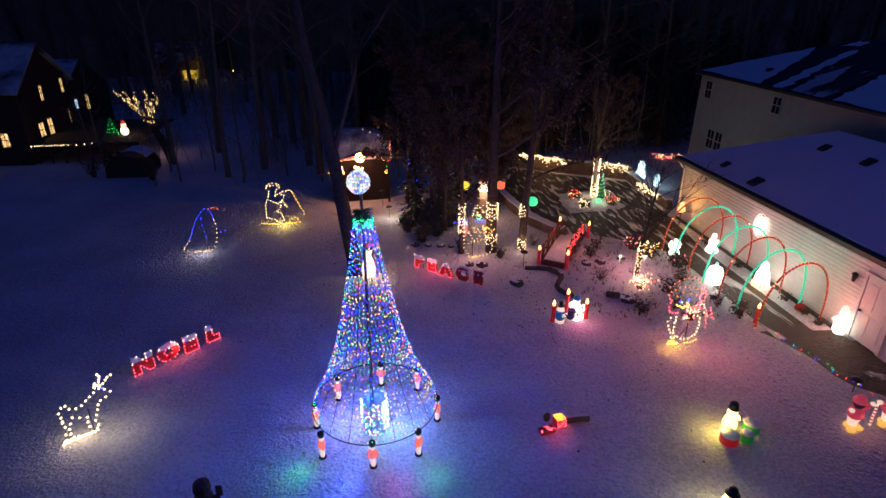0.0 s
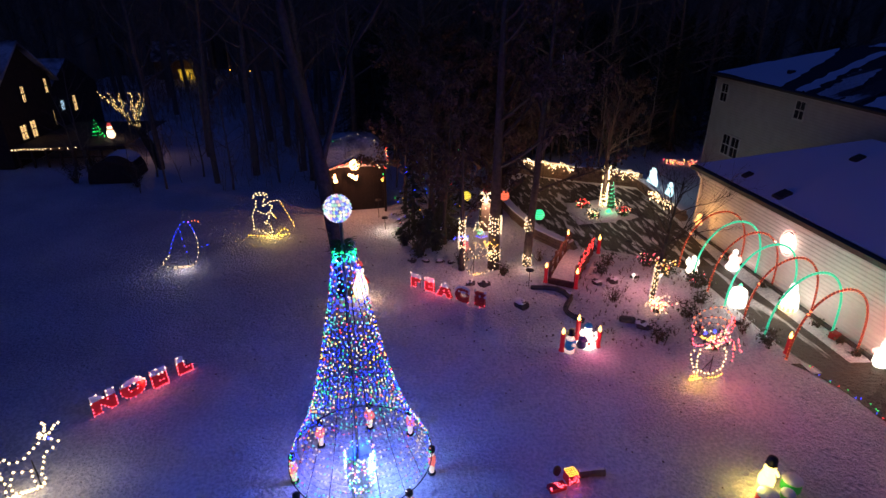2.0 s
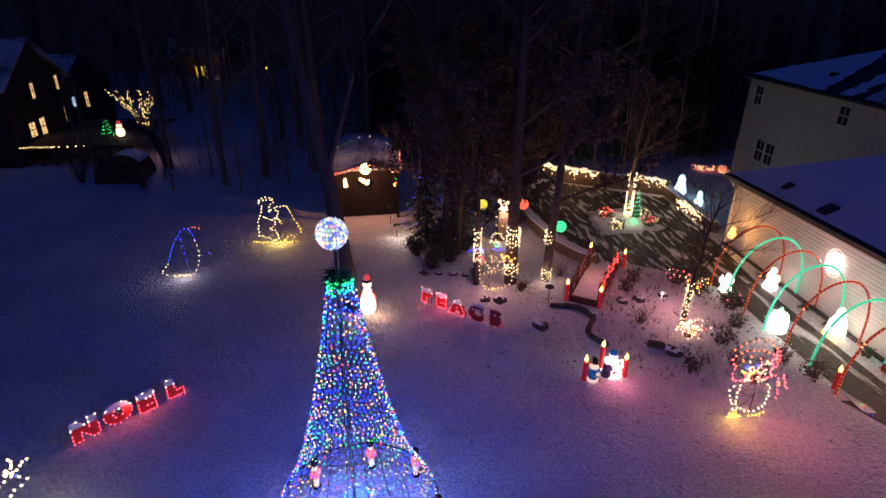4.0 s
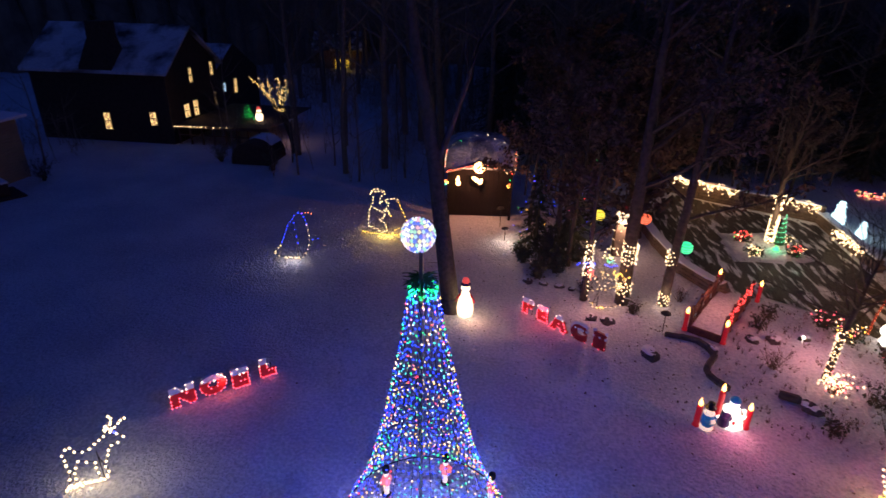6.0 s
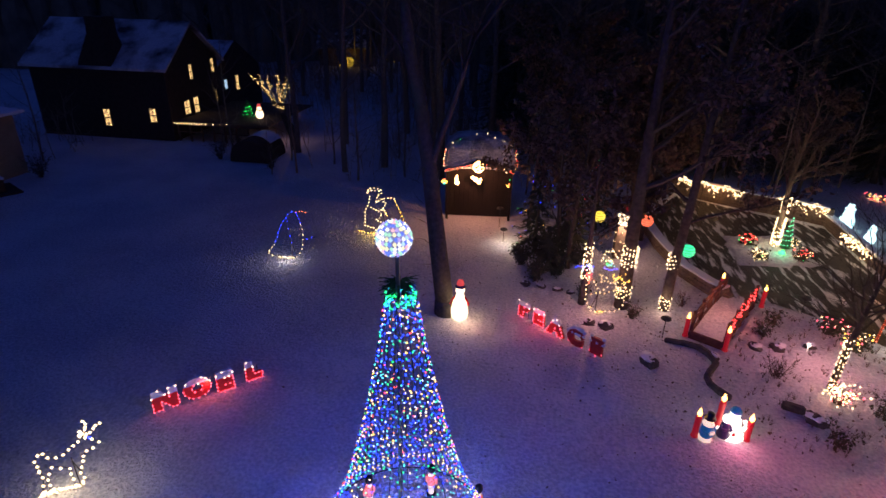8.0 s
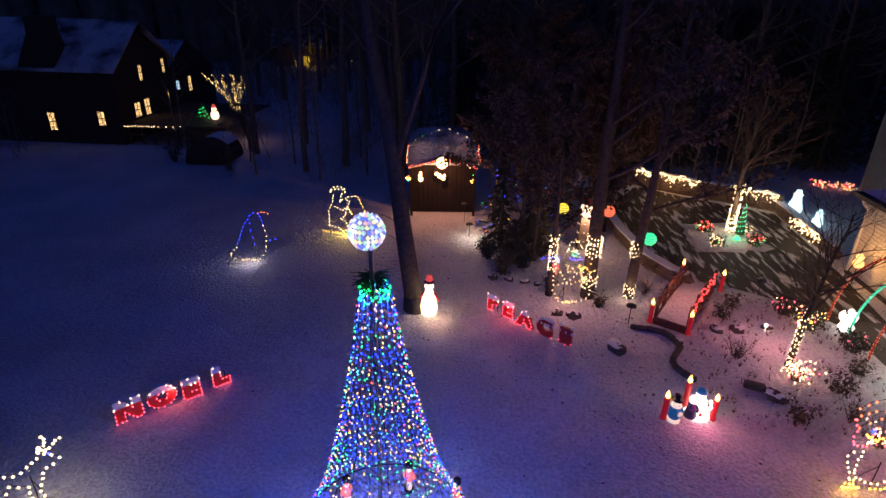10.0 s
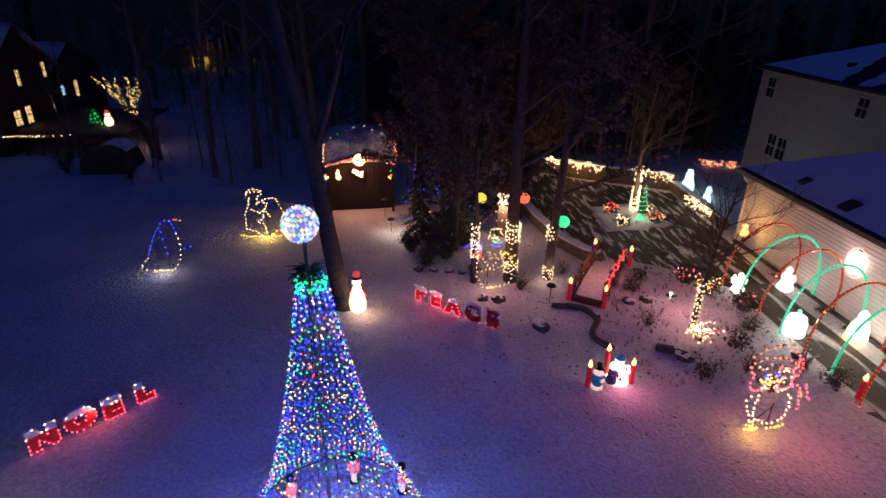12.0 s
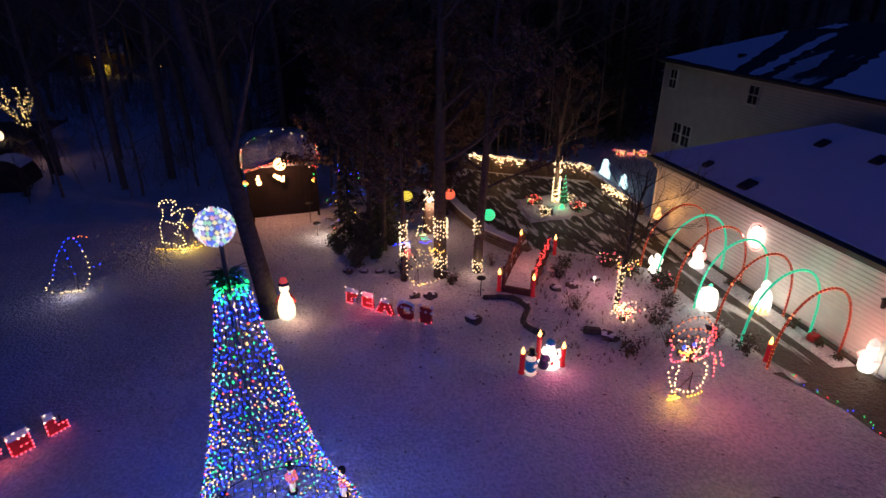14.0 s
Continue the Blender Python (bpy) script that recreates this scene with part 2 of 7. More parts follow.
M = dict(
    snow=snow_material("snow"),
    asphalt=snow_material("asphalt_with_snow_streaks", (0.03, 0.026, 0.022), 2.6, 0.54, 0.62, (1.9, 0.34, 1), 14),
    walk=snow_material("wet_concrete_with_snow", (0.07, 0.062, 0.055), 0.8, 0.55, 0.62, (2.6, 0.35, 1)),
    thinroof=snow_material("shingles_under_thin_snow", (0.03, 0.028, 0.03), 1.3, 0.45, 0.75),
    front=snow_material("brown_wet_drive", (0.085, 0.065, 0.05), 0.9, 0.68, 0.76),
    siding=mat("off_white_vinyl_siding", (0.72, 0.70, 0.66), 0.55, vary=0.06, scale=3, bump=0.15, bscale=60),
    # House siding and trim are greyed, standing in for the dimness behind the garage.
    house_siding=mat("shade_greyed_siding", (0.32, 0.335, 0.31), 0.6, vary=0.08, scale=2),
    trim=mat("white_trim", (0.78, 0.76, 0.72), 0.5, vary=0.05),
    house_trim=mat("shade_greyed_trim", (0.42, 0.43, 0.4), 0.6, vary=0.1),
    dark=mat("dark_metal", (0.02, 0.02, 0.02), 0.5, vary=0.2),
    shingle=mat("dark_shingles", (0.03, 0.03, 0.035), 0.9, vary=0.35, scale=14, bump=0.4),
    glass=mat("dark_glass", (0.02, 0.025, 0.03), 0.08),
    bark=mat("grey_brown_bark", (0.07, 0.058, 0.047), 0.95, vary=0.4, scale=9, bump=0.9, bscale=26),
    # Far bark is painted paler than near bark, standing in for veiling glare.
    farbark=mat("glare_paled_bark", (0.16, 0.135, 0.105), 0.95, vary=0.4, scale=9),
    leaf=mat("dry_brown_leaf", (0.12, 0.08, 0.055), 0.85, vary=0.4, scale=5),
    needle=mat("dark_needles", (0.07, 0.08, 0.048), 0.85, vary=0.45, scale=6),
    green=mat("garland_green", (0.03, 0.10, 0.04), 0.8, vary=0.3, scale=20),
    twig=mat("brown_twig", (0.12, 0.085, 0.06), 0.9, vary=0.3, scale=20),
    stone=mat("brown_stone", (0.20, 0.15, 0.11), 0.9, vary=0.4, scale=5, bump=0.8, bscale=18),
    rock=mat("dark_rock", (0.07, 0.065, 0.06), 0.9, vary=0.4, scale=6, bump=0.9, bscale=14),
    redwood=mat("weathered_red_wood", (0.12, 0.05, 0.034), 0.8, vary=0.35, scale=7, bump=0.3),
    brown=mat("dark_brown_boards", (0.10, 0.055, 0.035), 0.85, vary=0.35, scale=6, bump=0.3),
    beige=mat("tan_siding", (0.25, 0.21, 0.14), 0.7, vary=0.12, scale=3),
    wire=mat("black_wire", (0.012, 0.012, 0.014), 0.6),
    pole=mat("grey_steel_pole", (0.25, 0.26, 0.28), 0.4, 0.8, vary=0.2),
    # The board glows faintly, in place of lamplight falling on its paint.
    redboard=mat("red_painted_board_aglow", (0.55, 0.03, 0.03), 0.5, vary=0.15, scale=9, emit=(1.0, 0.03, 0.03), strength=0.06),
    redplain=mat("red_painted_board_unlit", (0.42, 0.025, 0.025), 0.5, vary=0.15, scale=9),
    capsnow=mat("snow_cap", (0.8, 0.83, 0.9), 0.7, bump=0.5, bscale=30),
    redplastic=mat("lit_red_plastic", (0.38, 0.012, 0.02), 0.35, emit=(1.0, 0.02, 0.05), strength=0.17),
    bluecoat=mat("blue_plastic", (0.02, 0.18, 0.45), 0.35, emit=(0.02, 0.25, 0.6), strength=0.12),
    black=mat("black_plastic", (0.012, 0.012, 0.012), 0.35),
    flame=glow("flame_yellow", (1.0, 0.46, 0.1), 8.0),
    whiteglow=glow("lit_white_plastic", (1.0, 0.72, 0.45), 2.6),
    coldglow=glow("lit_cold_white", (0.6, 0.92, 1.0), 2.4),
    hotwhite=glow("overbright_white", (1.0, 0.88, 0.74), 3.0),
    yellowglow=glow("lit_yellow_plastic", (1.0, 0.74, 0.18), 4.5),
    pinkglow=glow("lit_pink_plastic", (1.0, 0.42, 0.36), 2.2),
    b_white=glow("bulb_warm_white", (1.0, 0.68, 0.36), 4.6),
    b_yellow=glow("bulb_yellow", (1.0, 0.5, 0.06), 6.0),
    b_orange=glow("bulb_orange", (1.0, 0.17, 0.05), 3.6),
    b_red=glow("bulb_red", (1.0, 0.04, 0.04), 6.0),
    b_pink=glow("bulb_pink", (1.0, 0.08, 0.13), 5.0),
    b_blue=glow("bulb_blue", (0.008, 0.03, 1.0), 8.0),
    b_green=glow("bulb_green", (0.015, 1.0, 0.17), 3.2),
    b_teal=glow("bulb_teal", (0.1, 1.0, 0.5), 2.0),
    b_cyan=glow("bulb_cyan", (0.1, 0.7, 1.0), 4.0),
    b_cool=glow("bulb_cool_white", (0.6, 0.75, 1.0), 4.5),
    b_gold=glow("bulb_gold", (1.0, 0.62, 0.22), 3.5),
    # Painted pale and warm, in place of veiling glare over distant wood.
    winterwood=mat("glare_paled_wood", (0.23, 0.185, 0.135), 0.95, vary=0.4, scale=0.6),
    window=curtain_glow("lit_window", (1.0, 0.62, 0.24), 2.0),
    far_glow_panel=glow("far_yellow_glow", (1.0, 0.6, 0.04), 0.9),
)

# ---- builders ----
def finish(bm, name, material, smooth=False):
    me = bpy.data.meshes.new(name)
    bmesh.ops.recalc_face_normals(bm, faces=bm.faces)
    bm.to_mesh(me)
    bm.free()
    for mm in (material if isinstance(material, (list, tuple)) else [material]):
        me.materials.append(mm)
    if smooth:
        me.polygons.foreach_set("use_smooth", [True] * len(me.polygons))
    return me


def thing(name, x, y, z=0.0, turn=0.0, label="", category="", group="", kind=""):
    ob = new(name)
    ob.empty_display_size = 0.2
    ob.location, ob.rotation_euler = (x, y, z), (0, 0, radians(turn))
    return tagged(ob, label, category, group, kind)


def part(name, bm, material, parent, label="", smooth=False):
    ob = new(name, finish(bm, name, material, smooth))
    ob.parent = parent
    if label:
        ob["label"] = label
    return ob


def solo(name, bm, material, x, y, z=0.0, turn=0.0, label="", category="", group="", kind="", smooth=False):
    ob = new(name, finish(bm, name, material, smooth))
    ob.location, ob.rotation_euler = (x, y, z), (0, 0, radians(turn))
    return tagged(ob, label, category, group, kind)


def box(bm, x0, x1, y0, y1, z0, z1, mi=0, bevel=0.0, turn=None):
    vs = [bm.verts.new((x, y, z)) for x in (x0, x1) for y in (y0, y1) for z in (z0, z1)]
    fs = []
    for q in ((0, 1, 3, 2), (4, 6, 7, 5), (0, 4, 5, 1), (2, 3, 7, 6), (0, 2, 6, 4), (1, 5, 7, 3)):
        f = bm.faces.new([vs[i] for i in q])
        f.material_index = mi
        fs.append(f)
    if turn is not None:
        for v in vs:
            v.co = turn @ v.co
    if bevel:
        es = list({e for f in fs for e in f.edges})
        bmesh.ops.bevel(bm, geom=es, offset=bevel, segments=1, affect="EDGES")
    return vs


def lathe(bm, profile, segs=12, mi=0, at=(0, 0, 0)):
    rings = []
    for r, z in profile:
        rings.append([bm.verts.new((at[0] + r * math.cos(2 * math.pi * i / segs), at[1] + r * math.sin(2 * math.pi * i / segs), at[2] + z)) for i in range(segs)])
    for a, b in zip(rings, rings[1:]):
        for i in range(segs):
            f = bm.faces.new((a[i], a[(i + 1) % segs], b[(i + 1) % segs], b[i]))
            f.material_index = mi
    for ring in (rings[0], rings[-1]):
        f = bm.faces.new(ring)
        f.material_index = mi


def tube(bm, pts, r, sides=5, mi=0, r2=None, closed=False):
    pts = [Vector(p) for p in pts]
    rings = []
    n = len(pts)
    for i, p in enumerate(pts):
        d = (pts[(i + 1) % n] - pts[i - 1]) if closed else (pts[min(i + 1, n - 1)] - pts[max(i - 1, 0)])
        d = d.normalized() if d.length > 1e-6 else Vector((0, 0, 1))
        a = d.cross(Vector((0, 0, 1)) if abs(d.z) < 0.9 else Vector((1, 0, 0))).normalized()
        b = d.cross(a)
        rr = r if r2 is None else r + (r2 - r) * i / max(1, n - 1)
        rings.append([bm.verts.new(p + rr * (math.cos(2 * math.pi * k / sides) * a + math.sin(2 * math.pi * k / sides) * b)) for k in range(sides)])
    for i in range(n if closed else n - 1):
        a, b = rings[i], rings[(i + 1) % n]
        for k in range(sides):
            f = bm.faces.new((a[k], a[(k + 1) % sides], b[(k + 1) % sides], b[k]))
            f.material_index = mi
    if not closed:
        for ring in (rings[0], rings[-1]):
            f = bm.faces.new(ring)
            f.material_index = mi


OCTA_V = np.array([(1, 0, 0), (-1, 0, 0), (0, 1, 0), (0, -1, 0), (0, 0, 1.25), (0, 0, -1.25)])
OCTA_F = np.array([(0, 2, 4), (2, 1, 4), (1, 3, 4), (3, 0, 4), (2, 0, 5), (1, 2, 5), (3, 1, 5), (0, 3, 5)])


def beads(name, pts, r, material, parent, label=""):
    """One string of small lamps of one colour."""
    pts = np.array([tuple(p) for p in pts], dtype=float).reshape(-1, 3)
    if not len(pts):
        return None
    v = (pts[:, None, :] + OCTA_V[None] * r).reshape(-1, 3)
    f = (OCTA_F[None] + 6 * np.arange(len(pts))[:, None, None]).reshape(-1, 3)
    me = bpy.data.meshes.new(name)
    me.from_pydata(v.tolist(), [], f.tolist())
    me.materials.append(material)
    ob = tagged(new(name, me), label, kind="stuff")
    ob.parent = parent
    return ob


def along(pts, step, jitter=0.0, closed=False):
    pts = [Vector(p) for p in pts]
    if closed:
        pts = pts + pts[:1]
    out, carry = [], 0.0
    for a, b in zip(pts, pts[1:]):
        L = (b - a).length
        s = carry
        while s < L:
            out.append(a + (b - a) * (s / L) + Vector([random.uniform(-jitter, jitter) for _ in range(3)]))
            s += step
        carry = s - L
    return out


def flat(pts):
    """A line in a frame's upright plane."""
    return [(x, 0.0, z) for x, z in pts]


def arc(cx, cz, rx, rz, a0, a1, n=14):
    return [(cx + rx * math.cos(radians(a0 + (a1 - a0) * i / n)), cz + rz * math.sin(radians(a0 + (a1 - a0) * i / n))) for i in range(n + 1)]

# ---- ground and paving ----
DRIVE = [(6.15, 28.6), (6.1, 27.0), (6.25, 25.3), (6.65, 23.1), (7.2, 22.0), (7.65, 21.5), (9.0, 21.7), (10.2, 20.9), (11.3, 19.6), (12.75, 19.6), (13.3, 23.9), (13.6, 29.0), (10.9, 30.5), (8.3, 32.2)]
WALKWAY = [(11.35, 13.3), (12.75, 13.3), (12.75, 19.9), (11.35, 19.9)]
FRONT = [(11.05, 13.8), (11.4, 13.3), (11.6, 12.7), (11.7, 12.1), (11.72, 11.5), (11.88, 11.0), (12.45, 10.5), (13.7, 9.0), (16.5, 5.0), (30.0, 5.0), (30.0, 13.0), (13.52, 13.0), (13.4, 13.6)]
ISLAND = [(9.0, 27.1), (8.9, 24.4), (11.7, 25.0), (11.9, 27.7)]


def inside(poly, X, Y):
    hit = np.zeros(X.shape, bool)
    for (x0, y0), (x1, y1) in zip(poly, poly[1:] + poly[:1]):
        cross = ((y0 > Y) != (y1 > Y)) & (X < (x1 - x0) * (Y - y0) / (y1 - y0 + 1e-9) + x0)
        hit ^= cross
    return hit


def spaced(lo, hi, step, far):
    core = np.arange(lo, hi, step)
    grow, a, s = [], 0.0, step
    while a < far:
        s *= 1.35
        a += s
        grow.append(a)
    grow = np.array(grow)
    return np.concatenate([lo - grow[::-1], core, core[-1] + grow])


gx, gy = spaced(-11, 17, 0.11, 2500), spaced(5.5, 33, 0.11, 2500)
GX, GY = np.meshgrid(gx, gy)
near = np.exp(-((np.clip(np.abs(GX - 2) - 16, 0, None) / 6) ** 2) - (np.clip(np.abs(GY - 19) - 16, 0, None) / 6) ** 2)
wave = np.sin(GX * 0.9 + 1.3 * np.sin(GY * 0.31)) * np.sin(GY * 0.7 + GX * 0.22) * 0.018 + np.sin(GX * 3.1 + GY * 1.7) * np.sin(GY * 2.7 - GX) * 0.007
GZ = wave * near - 0.012
paved = (inside(DRIVE, GX, GY) & ~inside(ISLAND, GX, GY)) | inside(WALKWAY, GX, GY) | inside(FRONT, GX, GY)
soft = paved.astype(float)
for _ in range(2):                         # worn, sloping edges
    soft[1:-1, 1:-1] = (soft[1:-1, 1:-1] * 2 + soft[:-2, 1:-1] + soft[2:, 1:-1] + soft[1:-1, :-2] + soft[1:-1, 2:]) / 6
GZ = GZ * (1 - soft) - 0.16 * soft
# the land falls away gently behind the woods
GZ = GZ - 6.0 * np.clip((np.hypot(GX, GY) - 90) / 300, 0, 1)
nx, ny = len(gx), len(gy)
idx = np.arange(nx * ny).reshape(ny, nx)
quads = np.stack([idx[:-1, :-1], idx[:-1, 1:], idx[1:, 1:], idx[1:, :-1]], -1).reshape(-1, 4)
me = bpy.data.meshes.new("ground")
me.from_pydata(np.stack([GX, GY, GZ], -1).reshape(-1, 3).tolist(), [], quads.tolist())
me.materials.append(M["snow"])
me.polygons.foreach_set("use_smooth", [True] * len(me.polygons))
tagged(new("ground", me), "snow-covered lawn with shallow trodden relief", "ground", kind="structure")


def sheet(name, poly, z, material, label):
    bm = bmesh.new()
    bm.faces.new([bm.verts.new((x, y, z)) for x, y in poly])
    bmesh.ops.triangulate(bm, faces=bm.faces)
    return solo(name, bm, material, 0, 0, label=label, category="paving", kind="structure")


sheet("driveway", DRIVE, -0.06, M["asphalt"], "dark asphalt drive with streaks of driven snow")
sheet("walkway", WALKWAY, -0.05, M["walk"], "wet concrete walk with patches of snow beside the garage")
sheet("front_drive", FRONT, -0.055, M["front"], "wet brown paved drive at the garage door")

# low snowy island in the drive, its edge uneven
rnd = random.Random(12)
edge = []
for (x0, y0), (x1, y1) in zip(ISLAND, ISLAND[1:] + ISLAND[:1]):
    for k in range(7):
        f = k / 7
        edge.append((x0 + (x1 - x0) * f + rnd.uniform(-0.13, 0.13), y0 + (y1 - y0) * f + rnd.uniform(-0.13, 0.13)))
bm = bmesh.new()
mid = [sum(p[i] for p in edge) / len(edge) for i in (0, 1)]
rings = [[bm.verts.new((mid[0] + (x - mid[0]) * s, mid[1] + (y - mid[1]) * s, z)) for x, y in edge] for s, z in ((1.04, -0.09), (1.0, 0.0), (0.93, 0.04), (0.5, 0.055))]
for a, b in zip(rings, rings[1:]):
    for i in range(len(edge)):
        bm.faces.new((a[i], a[(i + 1) % len(edge)], b[(i + 1) % len(edge)], b[i]))
bm.faces.new(rings[-1])
solo("island", bm, M["snow"], 0, 0, label="snowy kerbed island in the middle of the drive", category="kerb", kind="structure", smooth=True)


def stone_wall(name, pts, height, label, seed):
    """A low dry wall: courses of single stones under a cap of snow."""
    rnd = random.Random(seed)
    root = thing(name, 0, 0, 0, 0, label, "stone wall", kind="structure")
    core = bmesh.new()
    shapes = []
    for k in range(5):
        b = bmesh.new()
        box(b, -0.5, 0.5, -0.5, 0.5, -0.5, 0.5, bevel=0.09)
        for v in b.verts:
            v.co += Vector([rnd.uniform(-0.04, 0.04) for _ in range(3)])
        shapes.append(finish(b, "stone", M["stone"]))
    courses = max(2, round(height / 0.15))
    for (x0, y0), (x1, y1) in zip(pts, pts[1:]):
        L, a = math.hypot(x1 - x0, y1 - y0), math.atan2(y1 - y0, x1 - x0)
        T = Matrix.Translation((x0, y0, 0)) @ Matrix.Rotation(a, 4, "Z")
        box(core, 0, L, -0.10, 0.10, -0.2, height - 0.03, turn=T)
        box(core, -0.02, L + 0.02, -0.17, 0.17, height + 0.004, height + 0.06, mi=1, turn=T)
        for c in range(courses):
            s = -rnd.uniform(0, 0.2)
            while s < L:
                w = rnd.uniform(0.28, 0.5)
                ob = new("stone", rnd.choice(shapes))
                ob.parent = root
                h = height / courses
                ob.matrix_basis = T @ Matrix.Translation((min(s + w / 2, L), rnd.uniform(-0.015, 0.015), (c + 0.5) * h)) @ Matrix.Diagonal((w * 0.96, 0.3, h * 0.95, 1))
                s += w
    part("wall_core", core, [M["stone"], M["capsnow"]], root)
    return root


# ---- garage ----
def laps(bm, L, z0, z1, step=0.13, T=None, mi=0, depth=0.028):
    """Lapped boards facing -x along +y, each a tilted face with a small underside."""
    n = int((z1 - z0) / step)
    for i in range(n):
        a, b, c = z0 + i * step, z0 + (i + 0.72) * step, z0 + (i + 1) * step
        vs = [bm.verts.new(p) for p in ((-depth, 0, a), (-depth, L, a), (-depth, L, b), (-depth, 0, b), (0, L, c), (0, 0, c), (0, 0, a), (0, L, a))]
        for q in ((0, 1, 2, 3), (3, 2, 4, 5), (6, 7, 1, 0)):
            f = bm.faces.new([vs[k] for k in q])
            f.material_index = mi
        if T is not None:
            for v in vs:
                v.co = T @ v.co


def hip_roof(bm, x0, x1, y0, y1, ze, zr, thick=0.12, mi=0, hip0=True, hip1=True):
    """A hipped roof over a plan, ridge along y."""
    xm, run = (x0 + x1) / 2, (x1 - x0) / 2
    ya, yb = (y0 + run if hip0 else y0), (y1 - run if hip1 else y1)
    for dz, flip in ((0, False), (-thick, True)):
        c = [bm.verts.new(p) for p in ((x0, y0, ze + dz), (x1, y0, ze + dz), (x1, y1, ze + dz), (x0, y1, ze + dz), (xm, ya, zr + dz), (xm, yb, zr + dz))]
        for q in ((0, 4, 5, 3), (1, 2, 5, 4), (0, 1, 4), (3, 5, 2)):
            f = bm.faces.new([c[k] for k in q])
            f.material_index = mi
        if not flip:
            up = c
        else:
            for a, b in ((0, 1), (1, 2), (2, 3), (3, 0)):
                f = bm.faces.new((up[a], up[b], c[b], c[a]))
                f.material_index = mi


def sash_window(parent, T, w, h, frame=0.07, lit=False):
    """A window in a wall that faces -y in T's own axes, with frame, sash bar and glass."""
    fr = bmesh.new()
    rings = []
    for y in (-0.05, 0.03):
        for e in (frame, 0.0):
            rings.append([fr.verts.new(T @ Vector(p)) for p in ((-w / 2 - e, y, -e), (w / 2 + e, y, -e), (w / 2 + e, y, h + e), (-w / 2 - e, y, h + e))])
    for a, c in ((0, 1), (1, 3), (3, 2), (2, 0)):
        for k in range(4):
            fr.faces.new((rings[a][k], rings[a][(k + 1) % 4], rings[c][(k + 1) % 4], rings[c][k]))
    trim = M["house_trim"] if not lit else M["dark"]
    win = part("window", fr, trim, parent)
    for bar in ((-w / 2, w / 2, -0.035, 0.02, h / 2 - 0.025, h / 2 + 0.025), (-0.012, 0.012, -0.03, 0.015, 0, h)):
        bm = bmesh.new()
        box(bm, *bar, turn=T)
        part("sash_bar", bm, trim, win)
    gl = bmesh.new()
    box(gl, -w / 2, w / 2, -0.012, 0.01, 0.0, h, turn=T)
    part("pane", gl, M["window"] if lit else M["glass"], win, "warm lit glass" if lit else "dark glass")
    return win


GXW = 13.55                                # the garage's long wall
gar = thing("garage", 0, 0, 0, 0, "cream-sided garage with a snow-covered hip roof and white side door", "garage")
bm = bmesh.new()
box(bm, GXW + 0.02, GXW + 0.18, 13.16, 23.45, -0.2, 2.64)
box(bm, GXW + 0.02, GXW + 0.18, 8.0, 12.2, -0.2, 2.64)
box(bm, GXW + 0.02, GXW + 0.18, 12.2, 13.16, 2.05, 2.64)
box(bm, GXW + 0.18, 20.8, 23.25, 23.45, -0.2, 2.64)
part("wall", bm, M["siding"], gar)
bm = bmesh.new()
laps(bm, 10.2, 0.06, 2.62, T=Matrix.Translation((GXW + 0.018, 13.24, 0)))
laps(bm, 4.1, 0.06, 2.62, T=Matrix.Translation((GXW + 0.018, 8.0, 0)))
part("siding", bm, M["siding"], gar, "cream lapped boards")
bm = bmesh.new()
hip_roof(bm, 13.25, 21.25, 6.0, 23.75, 2.75, 4.62)
part("roof", bm, M["shingle"], gar, "dark shingles under snow")
bm = bmesh.new()
hip_roof(bm, 13.35, 21.15, 6.1, 23.65, 2.84, 4.68, thick=0.08)
part("roof_snow", bm, M["capsnow"], gar, "even sheet of snow")
bm = bmesh.new()
box(bm, 13.11, 13.25, 6.0, 23.75, 2.62, 2.78, bevel=0.01)
part("gutter", bm, M["dark"], gar, "dark eaves gutter")
bm = bmesh.new()
box(bm, GXW - 0.03, GXW + 0.02, 23.38, 23.48, 0, 2.62)
part("corner_board", bm, M["trim"], gar)
bm = bmesh.new()
tube(bm, [(13.18, 23.25, 2.62), (13.22, 23.25, 2.5), (13.42, 23.25, 2.3), (13.45, 23.25, 0.05)], 0.045, 6)
part("downspout", bm, M["trim"], gar)
bm = bmesh.new()
box(bm, GXW - 0.02, GXW + 0.06, 12.2, 13.16, 0.02, 2.03)
for z0, z1 in ((0.2, 0.9), (1.05, 1.85)):
    for y0, y1 in ((12.3, 12.63), (12.73, 13.06)):
        box(bm, GXW - 0.032, GXW - 0.02, y0, y1, z0, z1, bevel=0.008)
door = part("door", bm, M["trim"], gar, "white panelled side door")
bm = bmesh.new()
lathe(bm, [(0.01, 0), (0.04, 0.02), (0.045, 0.05), (0.02, 0.07)], 8)
k = part("door_handle", bm, M["dark"], door)
k.location, k.rotation_euler = (GXW - 0.02, 13.08, 0.95), (0, radians(-90), 0)
bm = bmesh.new()
box(bm, GXW - 0.05, GXW + 0.01, 13.16, 13.26, 0, 2.12)
box(bm, GXW - 0.05, GXW + 0.01, 12.1, 12.2, 0, 2.12)
box(bm, GXW - 0.05, GXW + 0.01, 12.2, 13.16, 2.03, 2.12)
part("door_casing", bm, M["trim"], gar)
wl = thing("wall_lantern", GXW - 0.1, 13.55, 1.78, 0, "unlit black carriage lantern on the garage wall", "wall lamp")
bm = bmesh.new()
lathe(bm, [(0.02, -0.14), (0.05, -0.12), (0.07, 0.08), (0.1, 0.1), (0.02, 0.17)], 6)
